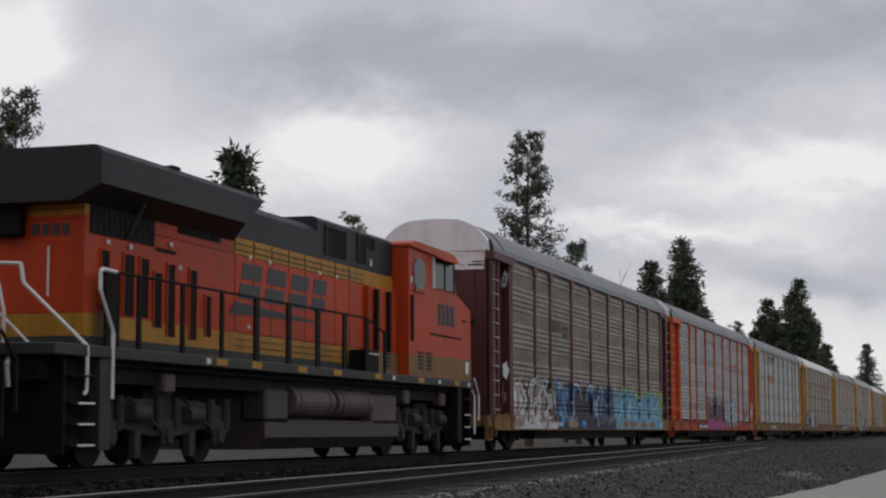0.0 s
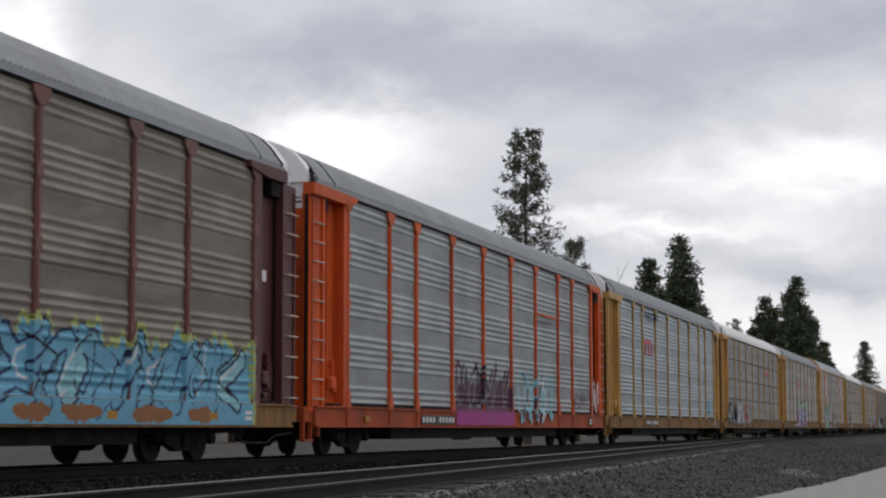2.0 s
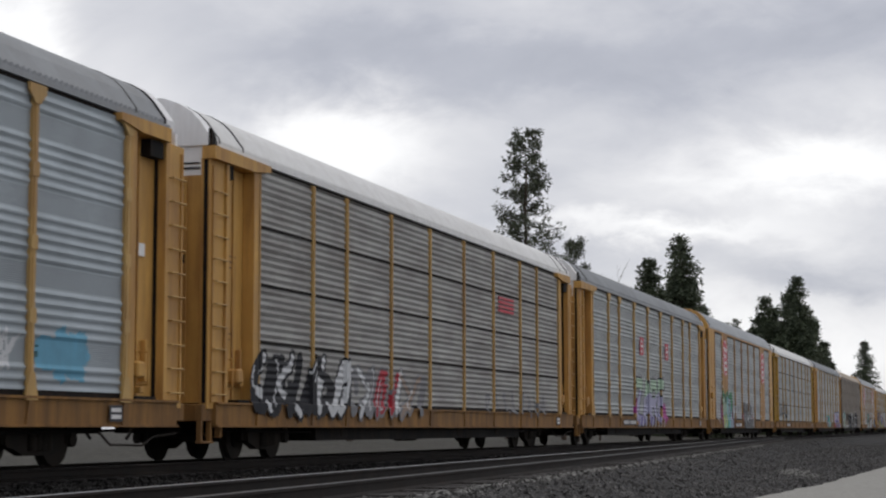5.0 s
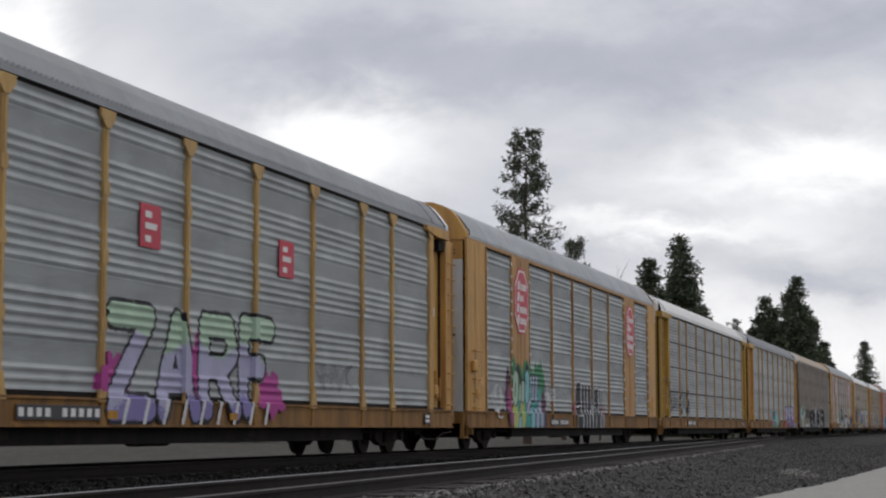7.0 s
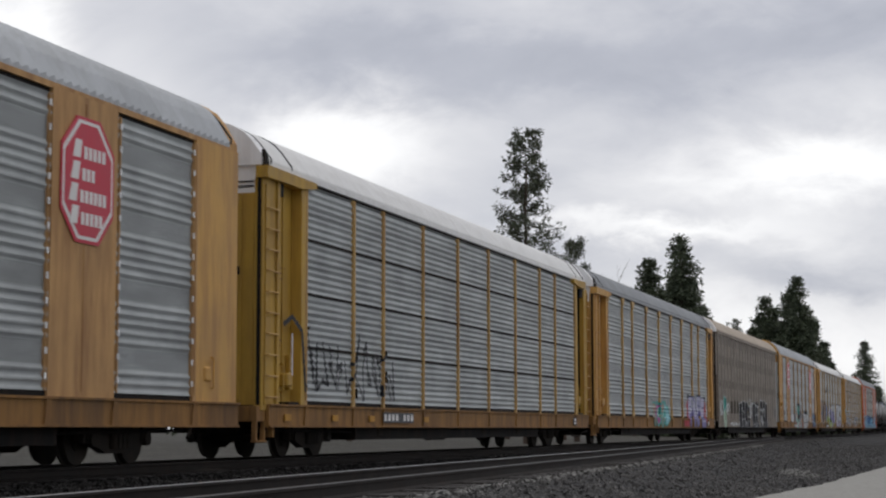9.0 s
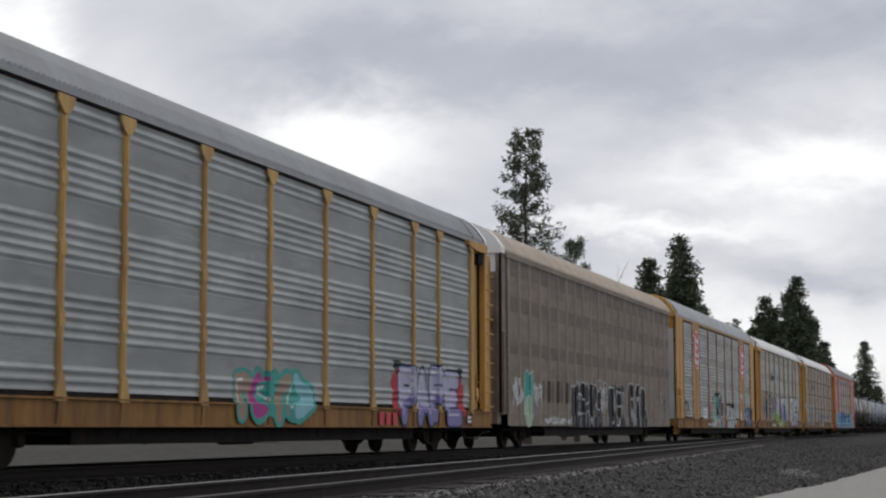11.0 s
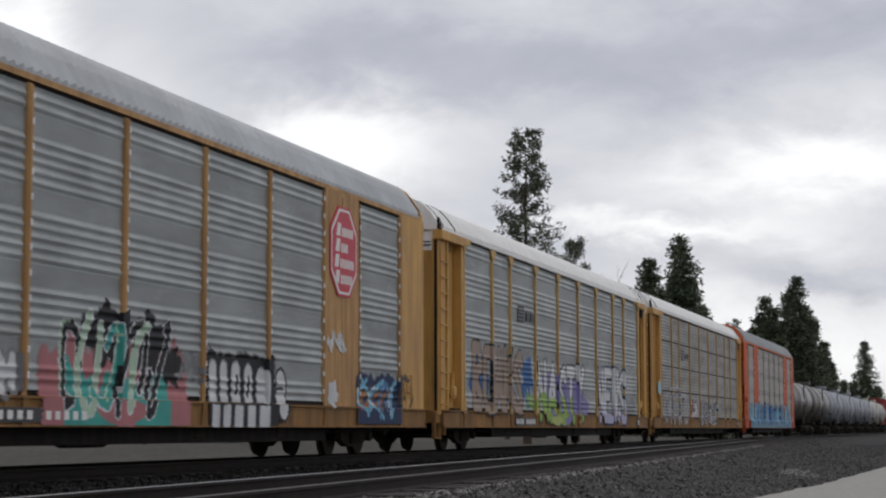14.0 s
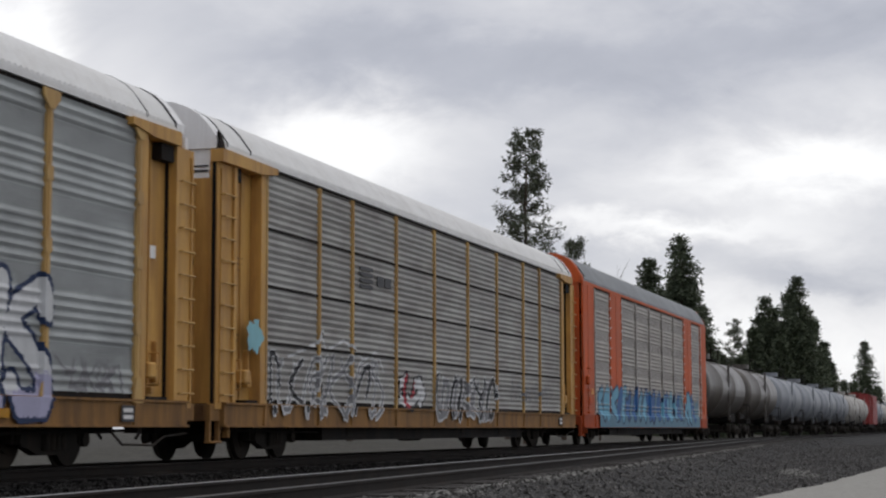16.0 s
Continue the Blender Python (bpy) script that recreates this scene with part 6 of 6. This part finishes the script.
pave = part("pavement", bm, pave_mat, None)
tagged(pave, "pale worn asphalt strip with a ragged edge", "pavement", "", "structure")


RAIL = [(-0.07, -0.17), (0.07, -0.17), (0.07, -0.155), (0.012, -0.13), (0.012, -0.045), (0.036, -0.035), (0.036, -0.004), (-0.036, -0.004), (-0.036, -0.035), (-0.012, -0.045), (-0.012, -0.13), (-0.07, -0.155)]


def rail(y_of, x0, x1, name, label, top=None):
    n = max(2, int((x1 - x0) / 4))
    holder = new(name)
    tagged(holder, label, "rail", "rails of the two tracks", "structure")
    bm = bmesh.new()
    head = bmesh.new()
    last = lasth = None
    for i in range(n + 1):
        x = x0 + (x1 - x0) * i / n
        row = [bm.verts.new((x, y_of(x) + a, z)) for a, z in RAIL]
        rowh = [head.verts.new((x, y_of(x) + a, z)) for a, z in ((-0.034, -0.004), (-0.028, 0.002), (0.028, 0.002), (0.034, -0.004))]
        if last:
            for j in range(len(RAIL)):
                k = (j + 1) % len(RAIL)
                bm.faces.new((last[j], row[j], row[k], last[k]))
            for j in range(3):
                head.faces.new((lasth[j], rowh[j], rowh[j + 1], lasth[j + 1]))
        last, lasth = row, rowh
    bmesh.ops.recalc_face_normals(bm, faces=bm.faces[:])
    part("web", bm, steel, holder)
    part("rail_head", head, top or polished, holder)


rail(lambda x: TRACK_Y + 0.80, -60, 640, "rail_main_near", "dark rusty steel rail under the passing train", dull_head)
rail(lambda x: TRACK_Y + 2.235, -60, 640, "rail_main_far", "dark rusty steel rail under the passing train", dull_head)
rail(near_y, -60, 105, "rail_siding_far", "steel siding rail with a bright worn head")
rail(lambda x: near_y(x) - 1.435, -60, 118, "rail_siding_near", "steel siding rail with a dull worn head", dull_head)

# ties: those that the camera passes nearest are separate
tie_mesh = mesh_of(boxes((-0.115, 0.115, -0.55, 2.0, -0.36, -0.165), bevel=0.012), tie_mat)
rnd = random.Random(4)
x = 4.0
while x < 110:
    o = part("tie", tie_mesh, None, land, "", Matrix.Translation((x, near_y(x) - 1.435 + rnd.uniform(-0.05, 0.05), rnd.uniform(-0.012, 0.012))) @ Matrix.Rotation(radians(3 + rnd.uniform(-1.5, 1.5)), 4, "Z"))
    x += 0.52 + rnd.uniform(-0.02, 0.02)
bm = bmesh.new()
x = 4.0
while x < 200:
    box(bm, x - 0.115, x + 0.115, TRACK_Y + 0.25, TRACK_Y + 2.8, -0.36, -0.165)
    x += 0.52
tagged(part("main_track_ties", bm, tie_mat, None), "dark wooden ties under the main track", "ties", "", "stuff")


def stones(count, region, mat, label, size, seed):
    """Loose crushed stones scattered over the bed, as one heap."""
    rnd = random.Random(seed)
    vs, fs = [], []
    cube = [(-1, -1, -1), (1, -1, -1), (1, 1, -1), (-1, 1, -1), (-0.7, -0.7, 1), (0.8, -0.6, 0.8), (0.6, 0.8, 1), (-0.7, 0.6, 0.7)]
    quads = ((4, 5, 6, 7), (0, 1, 5, 4), (1, 2, 6, 5), (2, 3, 7, 6), (3, 0, 4, 7))
    for _ in range(count):
        x, y = region(rnd)
        s = size * rnd.uniform(0.5, 1.5)
        m = Euler((rnd.uniform(0, 6), rnd.uniform(0, 6), rnd.uniform(0, 6))).to_matrix()
        z = rough_z(x, y) + s * 0.3
        n = len(vs)
        vs += [tuple(m @ Vector((a * s * 1.2, b * s, c * s * 0.7)) + Vector((x, y, z))) for a, b, c in cube]
        fs += [tuple(n + i for i in q) for q in quads]
    me = bpy.data.meshes.new("stones")
    me.from_pydata(vs, [], fs)
    me.materials.append(mat)
    tagged(part("loose_stones", me, None, None), label, "stones", "", "stuff")


def shoulder(rnd):
    x = 10 + 120 * rnd.random() ** 2.0
    return x, near_y(x) - 1.5 - rnd.random() * (4.2 + 0.06 * x)


def between(rnd):
    x = 12 + 80 * rnd.random() ** 1.6
    return x, rnd.uniform(near_y(x) + 0.15, 12.9)


def tie_side(rnd):
    x = 12 + 70 * rnd.random() ** 1.5
    return x, near_y(x) - 2.08 + rnd.gauss(0, 0.06)


stones(40000, shoulder, stone_mat, "dark crushed stones on the ballast shoulder", 0.018, 1)
stones(30000, between, sooty_shaded_stone, "dark crushed stones between the tracks", 0.02, 2)
stones(1700, tie_side, pale_stone, "pale stones heaped along the tie ends", 0.024, 3)


def pale_strip(rnd):
    x = 14 + 60 * rnd.random() ** 1.4
    return x, near_y(x) + 1.2 + rnd.gauss(0, 0.22)


stones(2600, pale_strip, pale_stone, "pale stones lying in a line between the tracks", 0.024, 5)



def bare_patch(rnd):
    k = rnd.random()
    return 46.8 + 6.0 * (k - 0.5) + rnd.gauss(0, 0.5), 4.55 + 1.2 * (k - 0.5) + rnd.gauss(0, 0.12)


stones(700, bare_patch, pale_stone, "pale stones in a scuffed patch on the shoulder", 0.026, 8)

# ---- trees ----
bark = paint("pine_bark", (0.075, 0.052, 0.038), 0.9, 0, 0.35, (0.03, 0.025, 0.02), 0.3)


def leaf_mat(name, a, b):
    m = bpy.data.materials.new(name)
    m.use_nodes = True
    w = Nodes(m.node_tree)
    bsdf = m.node_tree.nodes["Principled BSDF"]
    geo = w.add("ShaderNodeNewGeometry")
    co = w.add("ShaderNodeTexCoord").outputs["Object"]
    mixed = w.math("ADD", w.math("MULTIPLY", geo.outputs["Random Per Island"], 0.6), w.math("MULTIPLY", w.noise(co, 0.8, 3), 0.5))
    w.link(w.ramp(mixed, [(0.2, a), (0.85, b)]), bsdf.inputs["Base Color"])
    bsdf.inputs["Roughness"].default_value = 0.7
    return m


needles = leaf_mat("pine_needles", (0.034, 0.043, 0.027), (0.10, 0.115, 0.068))
needles_dark = leaf_mat("fir_needles", (0.026, 0.040, 0.022), (0.085, 0.105, 0.055))


def clump(vs, fs, c, size, n, rnd, flat=0.6):
    for _ in range(n):
        d = Vector((rnd.gauss(0, 1), rnd.gauss(0, 1), rnd.gauss(0, flat)))
        d.normalize()
        p = c + d * size * rnd.uniform(0.1, 0.75)
        e = d * size * rnd.uniform(0.35, 0.6)
        s = d.cross(Vector((rnd.uniform(-1, 1), rnd.uniform(-1, 1), rnd.uniform(-1, 1))))
        s = s.normalized() * size * rnd.uniform(0.09, 0.19)
        k = len(vs)
        vs += [tuple(p - s), tuple(p + s), tuple(p + e)]
        fs.append((k, k + 1, k + 2))


def conifer(place, height, spread_at, seed, kind="pine", bare=0.25, lean=0.0, name="pine_tree", label="tall ponderosa pine with an open crown", leaf=None):
    rnd = random.Random(seed)
    t = new(name)
    t.matrix_basis = shift(*place)
    tagged(t, label, "tree", "conifers beyond the track")
    bm = bmesh.new()
    r0 = height * 0.012 + 0.06
    pts = [Vector((lean * height * (k / 8) ** 2 + rnd.uniform(-0.05, 0.05), rnd.uniform(-0.05, 0.05), height * k / 8)) for k in range(9)]
    for i in range(8):
        tube(bm, pts[i], pts[i + 1], r0 * (1 - i / 8.3), 8, r0 * (1 - (i + 1) / 8.3))
    vs, fs = [], []
    z = height * bare
    while z < height * 0.995:
        k = z / height
        for _ in range(rnd.choice((3, 4, 5)) if kind == "pine" else rnd.choice((6, 7))):
            a = rnd.uniform(0, math.tau)
            reach = spread_at(k) * height * rnd.uniform(0.55, 1.1)
            root = pts[min(8, int(k * 8))].lerp(pts[min(8, int(k * 8) + 1)], k * 8 % 1)
            up = rnd.uniform(0.0, 0.35) if kind == "pine" else rnd.uniform(-0.25, 0.05)
            tip = root + Vector((math.cos(a) * reach, math.sin(a) * reach, reach * up + (0.3 if kind == "pine" else 0)))
            if kind == "pine" or rnd.random() < 0.3:
                tube(bm, root, tip, r0 * 0.16 * (1.1 - k), 4, r0 * 0.05)
            if kind == "pine":
                for j in range(3 if reach > 0.9 else 2):
                    c = root.lerp(tip, 1 - j * 0.27 + rnd.uniform(-0.08, 0.08)) + Vector((rnd.gauss(0, 0.12), rnd.gauss(0, 0.12), rnd.uniform(0, 0.25)))
                    clump(vs, fs, c, rnd.uniform(0.26, 0.48) * (height / 19) ** 0.5, 34, rnd, 0.8)
            else:
                n = max(2, int(reach / 0.45))
                for j in range(n):
                    c = root.lerp(tip, (j + 0.8) / n) + Vector((rnd.gauss(0, 0.1), rnd.gauss(0, 0.1), rnd.gauss(0, 0.08)))
                    clump(vs, fs, c, rnd.uniform(0.5, 0.9), 16, rnd, 0.5)
        z += height * (0.021 if kind == "pine" else 0.022) * rnd.uniform(0.7, 1.3)
    part("trunk", bm, bark, t)
    me = bpy.data.meshes.new("crown")
    me.from_pydata(vs, [], fs)
    me.materials.append(leaf or (needles if kind == "pine" else needles_dark))
    part("crown", me, None, t)
    return t


def along(azimuth, distance, drop=-0.5):
    a = radians(azimuth)
    return (math.cos(a) * distance, math.sin(a) * distance, drop)


def pine_shape(k):
    return 0.10 * min(1, (k - 0.2) / 0.2 + 0.5) * (1 - max(0, k - 0.66) / 0.42) ** 0.7 + 0.008


def fir_shape(k):
    return 0.30 * (1 - k) ** 0.8 + 0.012


def slim_shape(k):
    return 0.165 * (1 - k) ** 0.6 + 0.022


conifer(along(14.15, 105), 18.9, pine_shape, 11)
conifer(along(12.55, 120), 13.6, pine_shape, 12, bare=0.3)
conifer(along(12.95, 125), 11.6, pine_shape, 13, bare=0.3)
conifer(along(14.8, 118), 11.0, pine_shape, 131, bare=0.3)
conifer(along(9.1, 175), 19.9, slim_shape, 14, "fir", 0.1, name="fir_tree", label="dense dark fir tree")
conifer(along(10.15, 180), 18.2, slim_shape, 15, "fir", 0.1, name="fir_tree", label="dense dark fir tree")
conifer(along(9.65, 190), 15.5, slim_shape, 16, "fir", 0.1, name="fir_tree", label="dense dark fir tree")
conifer(along(10.7, 170), 12.5, pine_shape, 17)
conifer(along(8.55, 185), 13.5, slim_shape, 18, "fir", 0.1, name="fir_tree", label="dense dark fir tree")
conifer(along(5.47, 245), 21.8, fir_shape, 19, "fir", 0.05, name="fir_tree", label="broad dark fir tree standing behind the train")
conifer(along(6.45, 250), 19.4, slim_shape, 20, "fir", 0.05, name="fir_tree", label="dense dark fir tree")
conifer(along(6.15, 255), 18.4, slim_shape, 21, "fir", 0.05, name="fir_tree", label="dense dark fir tree")
conifer(along(5.0, 262), 17.0, slim_shape, 22, "fir", 0.05, name="fir_tree", label="dense dark fir tree")
conifer(along(4.65, 270), 14.0, fir_shape, 23, "fir", 0.05, name="fir_tree", label="dense dark fir tree")
conifer(along(6.85, 240), 14.5, fir_shape, 24, "fir", 0.05, name="fir_tree", label="dense dark fir tree")
conifer(along(7.45, 240), 15.3, slim_shape, 25, "pine", 0.2, name="pine_tree", label="thin young pine tree")
conifer(along(7.9, 230), 10.5, fir_shape, 26, "fir", 0.05, name="fir_tree", label="small dark fir tree")
conifer(along(8.3, 220), 11.0, fir_shape, 27, "fir", 0.05, name="fir_tree", label="small dark fir tree")
conifer(along(7.2, 235), 10.5, fir_shape, 28, "fir", 0.05, name="fir_tree", label="small dark fir tree")
conifer(along(3.37, 390), 19.6, fir_shape, 29, "fir", 0.05, name="fir_tree", label="distant fir tree against the sky")
conifer(along(3.75, 400), 11.0, slim_shape, 30, "fir", 0.05, name="fir_tree", label="distant small fir tree")
conifer(along(4.05, 410), 12.0, slim_shape, 31, "fir", 0.05, name="fir_tree", label="distant small fir tree")
conifer(along(3.0, 395), 10.0, fir_shape, 32, "fir", 0.05, name="fir_tree", label="distant small fir tree")
conifer(along(23.7, 92), 15.9, slim_shape, 33, "fir", 0.1, name="fir_tree", label="dark fir tree behind the engine")
conifer(along(22.9, 95), 12.2, pine_shape, 34, bare=0.3)
conifer(along(22.3, 98), 11.9, pine_shape, 35, bare=0.3)
conifer(along(19.9, 100), 13.0, slim_shape, 36, "pine", 0.3)
conifer(along(30.8, 80), 15.9, pine_shape, 37)
conifer(along(31.6, 82), 14.6, pine_shape, 38)


def bare_tree(place, height, seed):
    rnd = random.Random(seed)
    bm = bmesh.new()

    def grow(a, d, length, r, depth):
        b = a + d * length
        tube(bm, a, b, r, 5, r * 0.6)
        if depth:
            for _ in range(3):
                e = (d + Vector((rnd.gauss(0, 0.4), rnd.gauss(0, 0.4), rnd.uniform(0, 0.3)))).normalized()
                grow(a.lerp(b, rnd.uniform(0.5, 1)), e, length * rnd.uniform(0.4, 0.65), r * 0.5, depth - 1)
    grow(Vector((0, 0, 0)), Vector((0, 0, 1)), height * 0.62, 0.09, 4)
    t = new("bare_tree")
    t.matrix_basis = shift(*place)
    tagged(t, "slender leafless tree with fine twigs", "tree")
    part("trunk", bm, bark, t)


bare_tree(along(26.5, 80), 13.2, 3)
bare_tree(along(11.8, 130), 11.0, 5)

for k, (az, d, h) in enumerate([(5.75, 252, 20.0), (5.25, 256, 18.6), (6.0, 240, 13.0), (5.6, 244, 15.0), (5.1, 250, 13.5), (4.85, 258, 12.0), (6.65, 258, 17.0), (6.3, 262, 16.0), (7.05, 262, 12.5), (7.65, 250, 11.0),
                                (8.1, 245, 9.5), (9.3, 182, 16.5), (9.9, 172, 14.5), (8.8, 180, 16.0), (10.4, 186, 15.6), (4.45, 275, 11.0), (8.5, 200, 9.0), (3.55, 405, 9.0), (3.9, 415, 8.0), (4.2, 400, 8.5), (2.6, 400, 9.0)]):
    conifer(along(az, d), h, fir_shape if k % 3 else slim_shape, 60 + k, "fir", 0.04, name="fir_tree", label="dense dark fir in a stand of conifers")


def motions():
    """The train rolls by at about 20.7 metres a second; solid disc wheels show no turn."""
    passed = [(0, 0.66), (0.5, 10.52), (1.0, 21.28), (1.5, 31.16), (2.0, 41.94), (2.5, 51.85), (3.0, 62.55), (3.5, 72.48), (4.0, 83.22), (5.25, 108.9),
              (6.5, 134.6), (7.0, 145.34), (7.5, 155.34), (8.0, 166.05), (8.5, 175.94), (9.0, 186.7), (10.25, 212.4),
              (11.5, 238.1), (12.0, 248.85), (12.5, 258.95), (13.0, 269.68), (13.5, 279.55), (14.0, 290.25), (14.5, 300.22), (15.0, 310.88), (15.5, 320.83), (16.0, 331.57)]
    for thing, start in TRAIN:
        walk(thing, [(t, shift(start - d, TRACK_Y, 0)) for t, d in passed])


motions()
